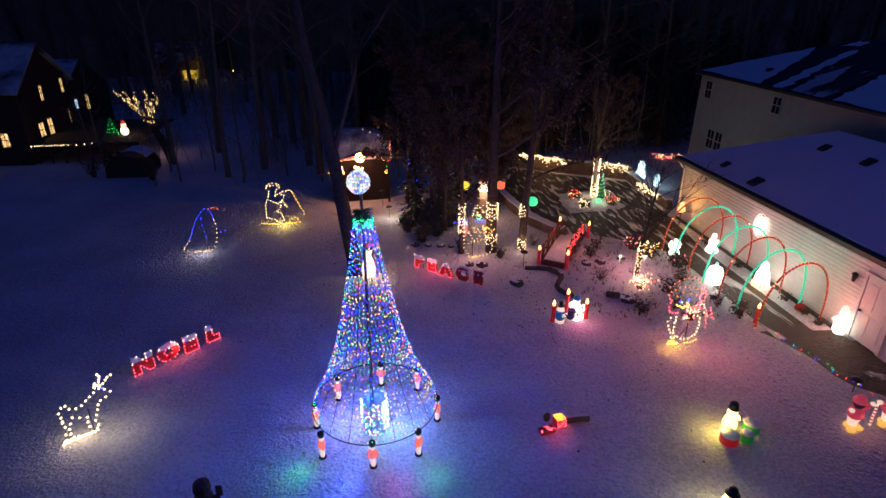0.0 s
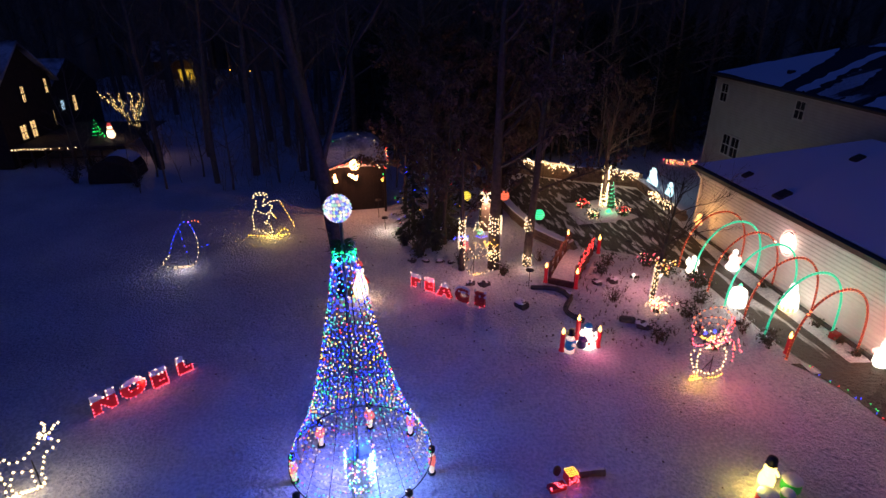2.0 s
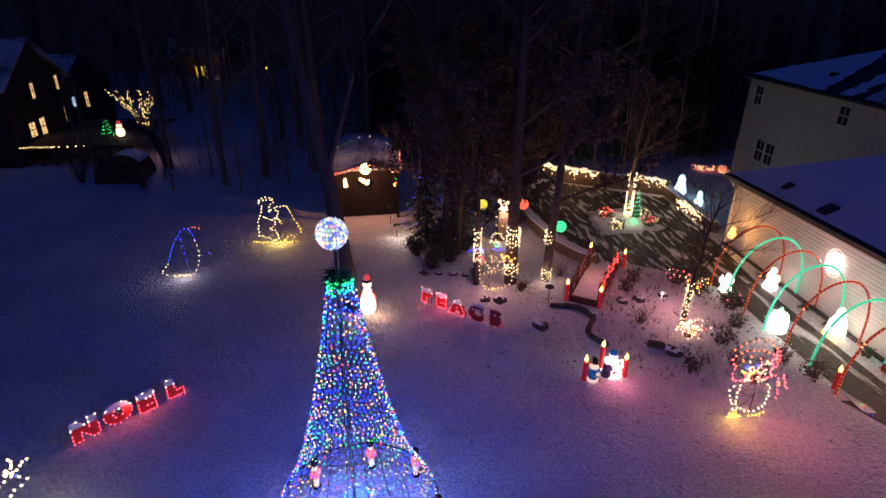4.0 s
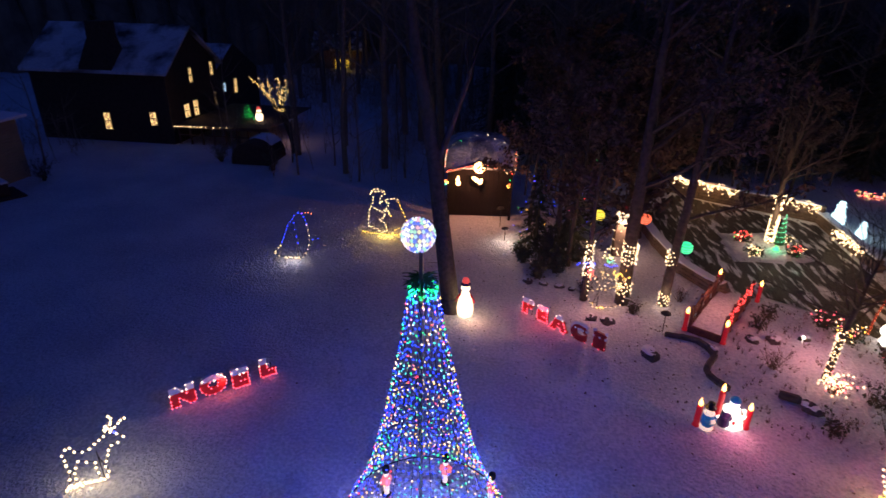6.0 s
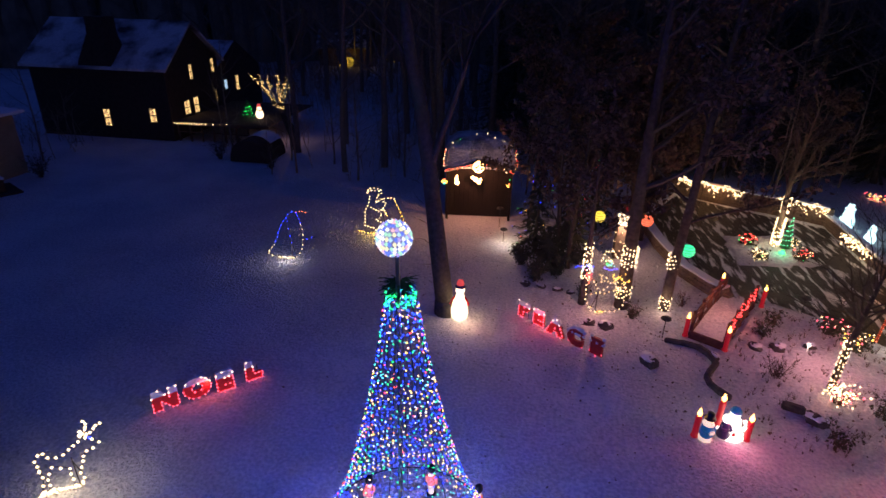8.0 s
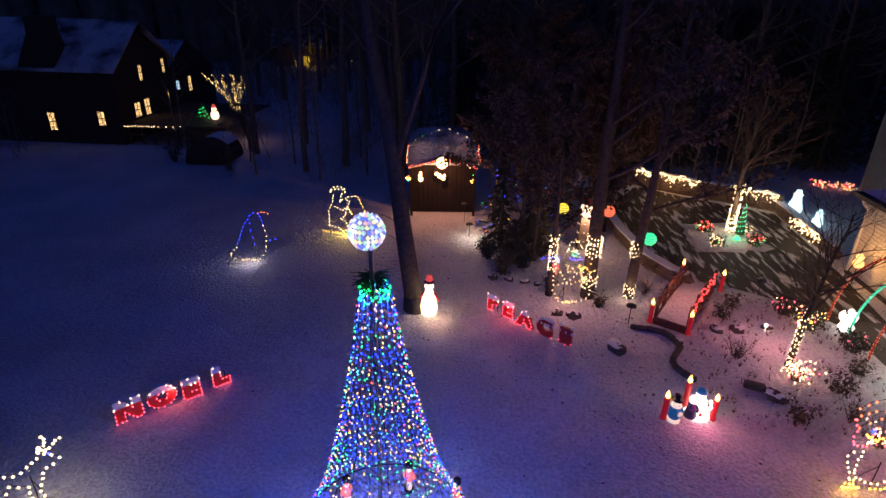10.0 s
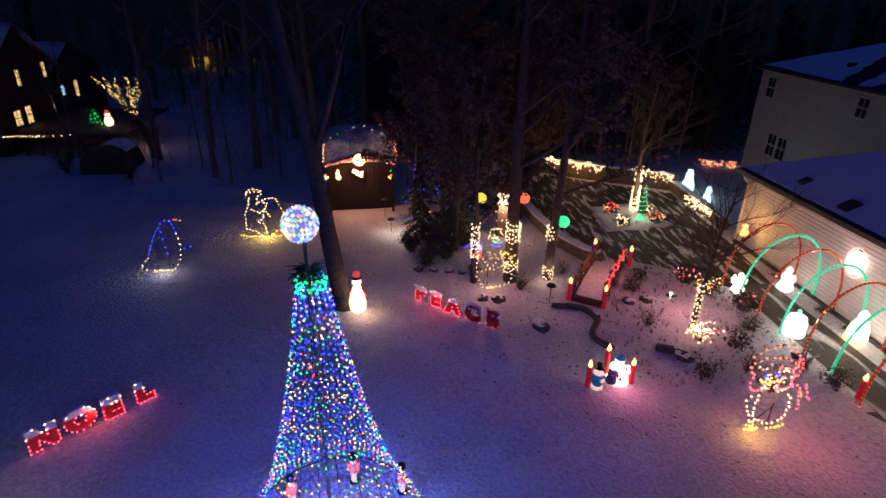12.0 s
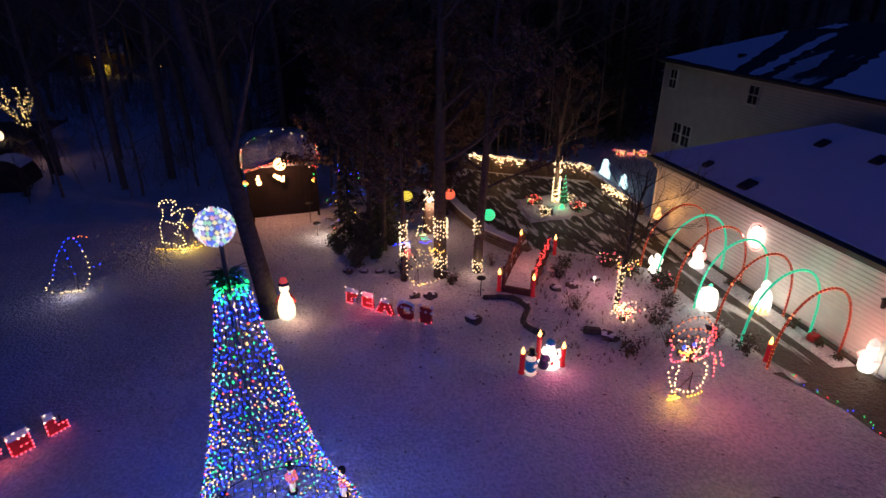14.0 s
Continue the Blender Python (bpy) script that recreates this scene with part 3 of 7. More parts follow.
box(bm, 0, 0.12, -0.03, 0.03, -0.02, 0.12)
part("lantern_body", bm, M["black"], wl)
for (vx, vy, vs, nm, lab) in [(16.23, 19.04, 0.19, "roof_vent", "dark square roof vent in the snow"), (16.22, 17.04, 0.2, "roof_vent", "dark square roof vent in the snow"), (13.72, 18.95, 0.24, "bare_roof_patch", "melted dark opening in the roof snow"), (13.85, 21.1, 0.17, "bare_roof_patch", "melted dark opening in the roof snow")]:
    z = 2.84 + (vx - 13.35) * 0.4718
    bm = bmesh.new()
    box(bm, -vs, vs, -vs, vs, -0.06, 0.07, bevel=0.05)
    for v in bm.verts:
        v.co.z += v.co.x * 0.47
    solo(nm, bm, M["shingle"], vx, vy, z, label=lab, category="roof vent", group="vents on the garage roof")

# ---- house behind the garage ----
hs = thing("house", 0, 0, 0, 0, "two-storey pale-sided house with a patchy snow roof", "house")
HX, HY = 18.95, 32.25                      # its far corner, about which it is turned a little
hs.rotation_euler = (0, 0, radians(-2.2))
hs.location = Vector((HX, HY, 0)) - Matrix.Rotation(radians(-2.2), 3, "Z") @ Vector((HX, HY, 0))
bm = bmesh.new()
box(bm, HX, 29, 8.0, HY, -0.3, 5.42)
part("wall", bm, M["house_siding"], hs)
bm = bmesh.new()
laps(bm, HY - 8.1, 0.1, 5.35, step=0.13, T=Matrix.Translation((HX - 0.004, 8.05, 0)), depth=0.012)
part("siding", bm, M["house_siding"], hs)
EX, EZ, RZ = HX - 0.42, 5.46, 7.5          # eaves line, its height and the ridge's
bm = bmesh.new()
hip_roof(bm, EX, 29.5, 7.5, HY + 0.1, EZ, RZ)
part("roof", bm, M["shingle"], hs, "dark shingles under patchy snow")
for along_wall, z0, w, h in ((0.95, 4.08, 0.62, 0.9), (7.05, 4.3, 0.6, 0.74), (2.07, 1.45, 0.68, 1.02), (2.9, 1.45, 0.68, 1.02)):
    sash_window(hs, Matrix.Translation((HX - 0.02, HY - along_wall, z0)) @ Matrix.Rotation(radians(-90), 4, "Z"), w, h, 0.06)
bm = bmesh.new()
box(bm, EX - 0.02, EX + 0.01, 7.5, HY + 0.1, EZ - 0.15, EZ - 0.004)
part("fascia", bm, M["house_trim"], hs)
bm = bmesh.new()
box(bm, EX - 0.13, EX - 0.024, 7.5, HY + 0.1, EZ - 0.11, EZ + 0.01, bevel=0.015)
part("gutter", bm, M["dark"], hs, "dark eaves gutter")
bm = bmesh.new()
box(bm, HX - 0.03, HX + 0.06, HY - 0.06, HY + 0.03, -0.2, 5.3)
part("corner_board", bm, M["house_trim"], hs)
# snow lying on the roof in slanting bands with dark melted strips between
rnd = random.Random(5)
slope = (RZ - EZ) / ((29.5 - EX) / 2)
def roof_pt(x, y, lift=0.05):
    return (x, y, EZ + (x - EX) * slope + lift)
def roof_patch(corners, cover="capsnow", fray=0.14):
    bm = bmesh.new()
    n, rows = 16, []
    (a, b, c, d) = corners
    for i in range(n + 1):
        u = i / n
        row = []
        for j in range(7):
            w = j / 6
            x = (a[0] * (1 - u) + b[0] * u) * (1 - w) + (d[0] * (1 - u) + c[0] * u) * w
            y = (a[1] * (1 - u) + b[1] * u) * (1 - w) + (d[1] * (1 - u) + c[1] * u) * w
            if j in (0, 6) or i in (0, n):
                y += rnd.uniform(-fray, fray)
                x += rnd.uniform(-0.05, 0.12)
            row.append(bm.verts.new(roof_pt(min(max(x, EX + 0.02), 23.9), y, 0.05)))
        rows.append(row)
    for i in range(n):
        for j in range(6):
            bm.faces.new((rows[i][j], rows[i + 1][j], rows[i + 1][j + 1], rows[i][j + 1]))
    part("roof_snow", bm, M[cover], hs, "uneven sheet of snow", smooth=True)
M["streaked_snow"] = snow_material("roof_snow_melted_in_streaks", (0.03, 0.03, 0.035), 0.9, 0.42, 0.5, (0.42, 1.25, 1), -22)
roof_patch([(EX, 31.9), (22.6, 28.5), (21.4, 27.6), (EX, 26.35)], fray=0.08)
roof_patch([(EX, 25.45), (22.6, 26.2), (22.7, 25.75), (EX, 24.6)])
roof_patch([(EX, 24.0), (20.9, 25.0), (21.3, 24.1), (EX, 22.7)], "streaked_snow")
roof_patch([(EX, 22.7), (21.0, 23.3), (21.0, 22.5), (EX, 21.6)], "streaked_snow")
roof_patch([(EX, 21.4), (22.2, 22.4), (22.0, 20.2), (EX, 18.6)])
roof_patch([(EX, 18.0), (22.5, 19.0), (22.5, 15.5), (EX, 14.5)], "streaked_snow")
roof_patch([(23.0, 27.3), (23.6, 26.9), (23.6, 26.2), (23.1, 26.3)], fray=0.06)
bm = bmesh.new()
box(bm, -0.16, 0.16, -0.12, 0.12, -0.05, 0.12, bevel=0.03)
rv = part("roof_vent", bm, M["dark"], hs, "small dark vent")
rv.location = roof_pt(19.8, 27.6)

# ---- neighbour's dark house ----
M["darkboards"] = mat("dark_stained_boards", (0.045, 0.03, 0.022), 0.85, vary=0.35, scale=5, bump=0.3)
# Dark patches: tree shade painted on the neighbour's roofs, melted snow on the shed.
M["neighbour_snow"] = snow_material("half_melted_and_shaded_snow", (0.03, 0.028, 0.03), 0.8, 0.3, 0.55)
nb = thing("neighbour_house", 0, 0, 0, 0, "dark timber house with snowy gables and lit windows", "house")
bm = bmesh.new()
def gable(bm, x0, x1, y0, y1, ze, zr, over=0.35):
    ym = (y0 + y1) / 2
    box(bm, x0, x1, y0, y1, -0.8, ze)
    a = [bm.verts.new((x, y, z)) for x in (x0, x1) for y, z in ((y0, ze), (y1, ze), (ym, zr))]
    bm.faces.new((a[0], a[1], a[2])); bm.faces.new((a[3], a[5], a[4]))
def gable_roof(bm, x0, x1, y0, y1, ze, zr, over=0.35, t=0.16):
    ym, s = (y0 + y1) / 2, (zr - ze) / ((y1 - y0) / 2)
    for y, sg in ((y0, 1), (y1, -1)):
        e = y - sg * over
        p = [(x, yy, zz + dz) for dz in (0.02, t) for x in (x0 - over, x1 + over) for yy, zz in ((e, ze - over * s), (ym, zr))]
        v = [bm.verts.new(q) for q in p]
        for q in ((0, 1, 3, 2), (4, 6, 7, 5), (0, 4, 5, 1), (2, 3, 7, 6), (0, 2, 6, 4), (1, 5, 7, 3)):
            bm.faces.new([v[i] for i in q])
gable(bm, -29.4, -20.5, 36.0, 42.0, 4.35, 6.6)
part("wall", bm, M["darkboards"], nb)
bm = bmesh.new()
gable(bm, -26.5, -20.9, 42.0, 49.0, 3.2, 5.2)
part("wall", bm, M["darkboards"], nb)
bm = bmesh.new()
gable_roof(bm, -29.4, -20.5, 36.0, 42.0, 4.35, 6.6)
part("roof", bm, M["neighbour_snow"], nb, "snow-covered gable roof")
bm = bmesh.new()
gable_roof(bm, -26.5, -21.3, 42.2, 48.8, 3.2, 5.0)
part("roof", bm, M["neighbour_snow"], nb, "snow-covered gable roof")
# Tapering block added to fill the dark gap between the roof's snow patches.
bm = bmesh.new()
rings = [[bm.verts.new((x, y, z)) for x, y in ((xa, ya), (xb, ya), (xb, yb), (xa, yb))] for xa, xb, ya, yb, z in ((-25.8, -23.6, 35.72, 37.4, 3.9), (-25.7, -23.6, 35.72, 37.4, 4.5), (-24.8, -23.75, 35.8, 37.0, 6.1), (-24.75, -23.75, 35.8, 37.0, 7.0))]
for a, c in zip(rings, rings[1:]):
    for k in range(4):
        bm.faces.new((a[k], a[(k + 1) % 4], c[(k + 1) % 4], c[k]))
bm.faces.new(rings[0]), bm.faces.new(rings[-1])
part("roof_block", bm, M["darkboards"], nb, "broad dark tapering block in the gap of the roof snow")
for x, z, w, h in ((-24.74, 0.75, 0.42, 1.0), (-21.66, 1.12, 0.42, 0.8)):
    sash_window(nb, Matrix.Translation((x, 35.97, z)), w, h, 0.04, True)
for y, z, w, h in ((38.65, 3.35, 0.34, 0.88), (41.25, 3.5, 0.34, 0.85), (37.7, 1.35, 0.6, 0.8), (38.75, 1.28, 0.55, 0.95), (45.1, 1.75, 0.45, 1.0), (41.3, 1.5, 0.14, 0.85)):
    sash_window(nb, Matrix.Translation((-20.47 if y < 42 else -20.87, y, z)) @ Matrix.Rotation(radians(90), 4, "Z"), w, h, 0.04, True)
bm = bmesh.new()
box(bm, -20.9, -20.84, 43.35, 43.62, 2.05, 2.65)
part("window", bm, curtain_glow("cold_lit_window", (0.5, 0.75, 1.0), 1.3), nb, "narrow cold-lit pane")
dk = thing("deck", 0, 0, 0, 0, "dark wooden deck with a railing and a string of warm lamps", "deck")
bm = bmesh.new()
for i in range(25):
    box(bm, -20.4 + 0.24 * i, -20.18 + 0.24 * i, 36.2, 43.5, 1.15, 1.2)
part("decking", bm, M["darkboards"], dk)
for x in np.arange(-20.3, -14.3, 0.75):
    bm = bmesh.new()
    box(bm, x - 0.05, x + 0.05, 36.2, 36.3, -0.2, 1.15)
    part("post", bm, M["brown"], dk)
bm = bmesh.new()
box(bm, -20.4, -14.4, 36.12, 36.2, 1.0, 1.2)
box(bm, -20.4, -14.4, 36.16, 36.24, 0.55, 0.6)
part("edge_board", bm, M["brown"], dk)
beads("light_string", along([(-20.6, 36.1, 1.08), (-18.6, 36.1, 1.12)], 0.16, 0.03), 0.035, M["b_white"], dk)
beads("light_string", along([(-18.4, 36.1, 1.12), (-16.8, 36.1, 1.16)], 0.45, 0.03), 0.035, M["b_white"], dk)

# tan outbuilding at the lawn's edge
ob2 = thing("outbuilding", 0, 0, 0, 0, "tan-sided outbuilding with a snow-covered hip roof", "outbuilding")
bm = bmesh.new()
box(bm, -32.0, -23.85, 17.0, 28.6, -0.3, 3.0)
part("wall", bm, M["beige"], ob2)
bm = bmesh.new()
laps(bm, 11.5, 0.1, 2.95, T=Matrix.Translation((-23.846, 28.58, 0)) @ Matrix.Rotation(radians(180), 4, "Z"))
part("siding", bm, M["beige"], ob2)
bm = bmesh.new()
hip_roof(bm, -32.4, -23.5, 16.6, 29.0, 3.05, 4.7)
part("roof", bm, M["capsnow"], ob2, "snow-covered roof")
tb = thing("covered_tub", -23.0, 25.3, 0, 60, "dark square tub with a snowy cover on a low step", "hot tub")
bm = bmesh.new()
box(bm, -0.8, 0.8, -0.7, 0.7, 0.1, 0.75, bevel=0.05)
part("tub_body", bm, M["darkboards"], tb)
bm = bmesh.new()
box(bm, -0.85, 0.85, -0.75, 0.75, 0.754, 0.86, bevel=0.04)
part("cover", bm, M["capsnow"], tb, "snowy cover")
bm = bmesh.new()
box(bm, -1.3, 1.4, -1.2, -0.72, 0, 0.1, bevel=0.02)
box(bm, -1.3, 1.4, -0.7, 1.0, 0, 0.096, bevel=0.02)
part("step", bm, M["darkboards"], tb)
tb.scale = (0.85, 0.85, 0.85)

# ---- trees and shrubs ----
def wander(rnd, start, way, length, n, bend, lift=0.0):
    p, d, out = Vector(start), Vector(way).normalized(), [Vector(start)]
    for _ in range(n):
        d = (d + Vector((rnd.uniform(-bend, bend), rnd.uniform(-bend, bend), rnd.uniform(-bend, bend) + lift))).normalized()
        p = p + d * (length / n)
        out.append(p.copy())
    return out


def bare_tree(name, seed, height, r0, label, material, limbs=11, low=0.3, spread=0.42, twigs=5, group="", x=0, y=0, turn=0, crooked=0.06, leaves=0):
    """A leafless tree: tapered trunk, limbs, branches and twigs; with leaves, clumps of dead leaves hang on it."""
    rnd = random.Random(seed)
    root = thing(name, x, y, -0.05, turn, label, "tree", group)
    tr, br, lf = bmesh.new(), bmesh.new(), bmesh.new()
    spine = wander(rnd, (0, 0, 0), (0, 0, 1), height, 10, crooked, 0.05)
    tube(tr, [spine[0] + Vector((0, 0, -0.1))] + spine[:1], r0 * 1.45, 8, r2=r0 * 1.2)
    tube(tr, spine, r0 * 1.15, 8, r2=r0 * 0.12)
    ends = []
    for i in range(limbs):
        f = low + (0.97 - low) * (i + rnd.random()) / limbs
        k = min(int(f * 10), 9)
        base = spine[k].lerp(spine[k + 1], f * 10 - k)
        a = rnd.uniform(0, 2 * math.pi)
        L = height * spread * (1.15 - 0.75 * f) * rnd.uniform(0.7, 1.2)
        limb = wander(rnd, base, (math.cos(a), math.sin(a), rnd.uniform(0.35, 0.9)), L, 6, 0.22, 0.06)
        lr = r0 * 0.42 * (1.1 - 0.75 * f)
        tube(br, limb, lr, 5, r2=lr * 0.2)
        for j in range(twigs):
            q = limb[rnd.randint(2, 6)]
            w = (limb[-1] - limb[0]).normalized() + Vector((rnd.uniform(-1, 1), rnd.uniform(-1, 1), rnd.uniform(-0.3, 0.8))) * 0.8
            tw = wander(rnd, q, w, L * rnd.uniform(0.25, 0.5), 4, 0.3, 0.04)
            tube(br, tw, lr * 0.28, 3, r2=lr * 0.08)
            ends.append(tw)
            for _ in range(2):
                t2 = wander(rnd, tw[rnd.randint(1, 3)], w + Vector((rnd.uniform(-1, 1), rnd.uniform(-1, 1), rnd.uniform(-0.4, 0.6))), L * 0.18, 3, 0.3)
                tube(br, t2, lr * 0.12, 3, r2=lr * 0.05)
                ends.append(t2)
    part("trunk", tr, material, root, smooth=True)
    part("branching", br, material, root)
    if leaves:
        for _ in range(leaves):
            tw = rnd.choice(ends)
            leaf_blade(lf, rnd, rnd.choice(tw) + Vector([rnd.uniform(-0.12, 0.12) for _ in range(3)]), rnd.uniform(0.1, 0.2))
        part("foliage", lf, M["leaf"], root, "withered brown leaves")
    return root


def leaf_blade(bm, rnd, p, s):
    """One drooping leaf, folded along its rib."""
    d = Vector((rnd.uniform(-1, 1), rnd.uniform(-1, 1), rnd.uniform(-1.4, 0.1))).normalized()
    a = d.cross(Vector((rnd.uniform(-1, 1), rnd.uniform(-1, 1), rnd.uniform(-1, 1)))).normalized()
    n = d.cross(a)
    v = [bm.verts.new(q) for q in (p, p + d * s * 0.5 + a * s * 0.32 + n * s * 0.12, p + d * s, p + d * s * 0.5 - a * s * 0.32 + n * s * 0.12)]
    bm.faces.new((v[0], v[1], v[2])), bm.faces.new((v[0], v[2], v[3]))


def conifer(name, x, y, seed, height, radius, label, group="", lights=0):
    rnd = random.Random(seed)
    root = thing(name, x, y, -0.05, 0, label, "conifer", group)
    tr, cr = bmesh.new(), bmesh.new()
    tube(tr, [(0, 0, 0), (0.02, 0, height * 0.5), (0, 0, height * 0.97)], 0.07 + height * 0.012, 6, r2=0.02)
    tips = []
    n = int(height * 26)
    for i in range(n):
        f = (i + 0.5) / n
        z = height * (0.08 + 0.9 * f)
        a = i * 2.4 + rnd.uniform(-0.4, 0.4)
        L = radius * (1 - f) ** 0.8 * rnd.uniform(0.65, 1.15) + 0.06
        path = [Vector((0, 0, z))]
        for k in range(1, 5):
            u = k / 4
            path.append(Vector((math.cos(a) * L * u, math.sin(a) * L * u, z - L * 0.32 * u * u + 0.05 * u)))
        tube(cr, path, 0.012, 3, r2=0.004)
        tips.append(path[-1])
        for k in range(int(10 + L * 26)):
            q = path[0].lerp(path[-1], rnd.uniform(0.15, 1.0))
            q.z += rnd.uniform(-0.1, 0.02) + 0.0
            side = Vector((-math.sin(a), math.cos(a), 0)) * rnd.choice((-1, 1))
            d = (side * rnd.uniform(0.4, 1) + Vector((math.cos(a), math.sin(a), rnd.uniform(-0.7, 0.1)))).normalized()
            s = rnd.uniform(0.09, 0.2)
            w = d.cross(Vector((0, 0, 1))).normalized() * s * 0.28
            v = [cr.verts.new(c) for c in (q - w, q + w, q + d * s + Vector((0, 0, -0.03)))]
            cr.faces.new(v)
    part("trunk", tr, M["bark"], root)
    part("crown", cr, M["needle"], root, "dark drooping needles")
    if lights:
        cols = ["b_blue", "b_green", "b_blue", "b_yellow", "b_blue", "b_green", "b_red", "b_blue"]
        picks = [rnd.choice(tips) for _ in range(lights)]
        for c in sorted(set(cols)):
            pts = [p * 1.02 for p in picks if rnd.choice(cols) == c]
            beads("light_string", pts, 0.018, M[c], root)
    return root


def bush(name, x, y, seed, size, label, height=0.8, stems=30, material="twig", leaves=0, bulbs=None, group="", snow=0):
    rnd = random.Random(seed)
    root = thing(name, x, y, -0.03, 0, label, "shrub", group)
    st, lf, sn = bmesh.new(), bmesh.new(), bmesh.new()
    paths = []
    for _ in range(stems):
        a, t = rnd.uniform(0, 6.28), rnd.uniform(0.15, 1.0)
        p = wander(rnd, (rnd.uniform(-0.08, 0.08), rnd.uniform(-0.08, 0.08), 0), (math.cos(a) * t * size, math.sin(a) * t * size, height), math.hypot(size * t, height) * rnd.uniform(0.7, 1.0), 5, 0.18)
        tube(st, p, 0.011, 3, r2=0.003)
        paths.append(p)
        for _ in range(3):
            q = wander(rnd, p[rnd.randint(1, 4)], (rnd.uniform(-1, 1), rnd.uniform(-1, 1), rnd.uniform(0, 1)), size * 0.45, 3, 0.3)
            tube(st, q, 0.006, 3, r2=0.002)
            paths.append(q)
    part("twig_tangle", st, M[material], root)
    if leaves:
        for _ in range(leaves):
            leaf_blade(lf, rnd, rnd.choice(rnd.choice(paths)[1:]) + Vector([rnd.uniform(-0.07, 0.07) for _ in range(3)]), rnd.uniform(0.06, 0.12))
        part("foliage", lf, M["needle"], root, "small dark leaves")
    if snow:
        for _ in range(snow):
            q = rnd.choice(rnd.choice(paths)[2:]) + Vector((0, 0, 0.02))
            leaf_blade(sn, rnd, q, rnd.uniform(0.03, 0.065))
        part("snow_dusting", sn, M["capsnow"], root, "dusting of snow")["kind"] = "stuff"
    if bulbs:
        for c, n in bulbs:
            beads("light_string", [rnd.choice(rnd.choice(paths)[1:]) + Vector([rnd.uniform(-0.03, 0.03) for _ in range(3)]) for _ in range(n)], 0.026, M[c], root)
    return root


def helix(z0, z1, r, turns, step, rnd, cx0=0.0, cx1=0.0):
    n = max(2, int(turns * 2 * math.pi * r / step))
    return [Vector((cx0 + (cx1 - cx0) * i / n + r * math.cos(2 * math.pi * turns * i / n), r * math.sin(2 * math.pi * turns * i / n), z0 + (z1 - z0) * i / n + rnd.uniform(-0.075, 0.075))) for i in range(n + 1)]


# the big forked tree on the lawn
rnd = random.Random(3)
oak = thing("forked_tree", -1.15, 19.15, -0.05, 0, "tall leaning bare tree forking into two limbs", "tree")
tr, br = bmesh.new(), bmesh.new()
spine = [Vector(p) for p in ((0, 0, -0.1), (-0.05, 0, 0.5), (-0.3, 0.02, 2.4), (-0.55, 0.05, 4.4), (-0.8, 0.1, 6.0), (-1.1, 0.1, 7.4), (-1.3, 0.2, 9.0), (-1.5, 0.2, 11.5), (-1.4, 0.3, 14.0))]
tube(tr, spine[:2], 0.36, 12, r2=0.28)
tube(tr, spine[1:], 0.275, 12, r2=0.06)
part("trunk", tr, M["bark"], oak, smooth=True)
limb = [Vector(p) for p in ((-0.55, 0.05, 4.3), (-0.32, 0, 5.1), (-0.02, 0, 6.0), (0.28, -0.05, 6.9), (0.55, -0.1, 7.8), (1.25, -0.1, 8.7), (1.9, 0, 9.8), (2.2, 0, 11.5))]
tube(br, limb, 0.10, 8, r2=0.03)
tube(br, [Vector(p) for p in ((0.28, -0.05, 6.9), (0.2, -0.1, 7.6), (0.15, 0, 8.4), (0.3, 0, 9.3))], 0.035, 6, r2=0.012)
tube(br, [Vector(p) for p in ((-1.0, 0.1, 7.0), (-1.5, 0, 7.75), (-2.0, -0.1, 8.3), (-2.7, -0.2, 8.8), (-3.4, 0, 10))], 0.05, 6, r2=0.015)
for s in range(26):
    q = rnd.choice(limb[3:] + spine[5:])
    tw = wander(rnd, q, (rnd.uniform(-1, 1), rnd.uniform(-0.6, 0.6), rnd.uniform(0.2, 1)), rnd.uniform(0.8, 2.2), 5, 0.25)
    tube(br, tw, 0.022, 4, r2=0.006)
for s in range(7):
    tube(br, wander(rnd, (-0.05 - 0.12 * s, -0.22, 0.5 + 0.6 * s), (rnd.uniform(-1, 1), -0.4, 0.4), rnd.uniform(0.3, 0.7), 4, 0.3), 0.012, 3, r2=0.004)
part("limb", br, M["bark"], oak, smooth=True)

# two light-wrapped trunks by the curved wall, and the thinner one beside the light figure
def wrapped_tree(x, y, seed, r, height, label, wraps, leaves=0, low=0.38, limbs=9):
    rnd = random.Random(seed)
    root = bare_tree("tree", seed, height, r, label, M["bark"], limbs=limbs, low=low, spread=0.36, twigs=6, group="lit trees by the wall", x=x, y=y, crooked=0.02, leaves=leaves)
    for z0, z1, turns in wraps:
        beads("light_string", helix(z0, z1, r * 1.12, turns, 0.1, rnd), 0.022, M["b_white"], root, "warm white lamp string wound round the bark")
    return root
wrapped_tree(4.12, 20.5, 21, 0.2, 12.5, "tall bare tree wound with warm white lamps", ((1.45, 2.1, 7), (0.35, 0.75, 2)), leaves=5200, low=0.3, limbs=12)
wrapped_tree(5.4, 20.6, 22, 0.15, 11.0, "slender bare tree wound with warm white lamps", ((0.02, 0.5, 4), (1.4, 1.95, 4)), leaves=3400, low=0.25, limbs=13)
wrapped_tree(2.92, 20.45, 23, 0.11, 4.8, "thin tree wound with warm white lamps to head height", ((0.9, 2.05, 9),), leaves=300)

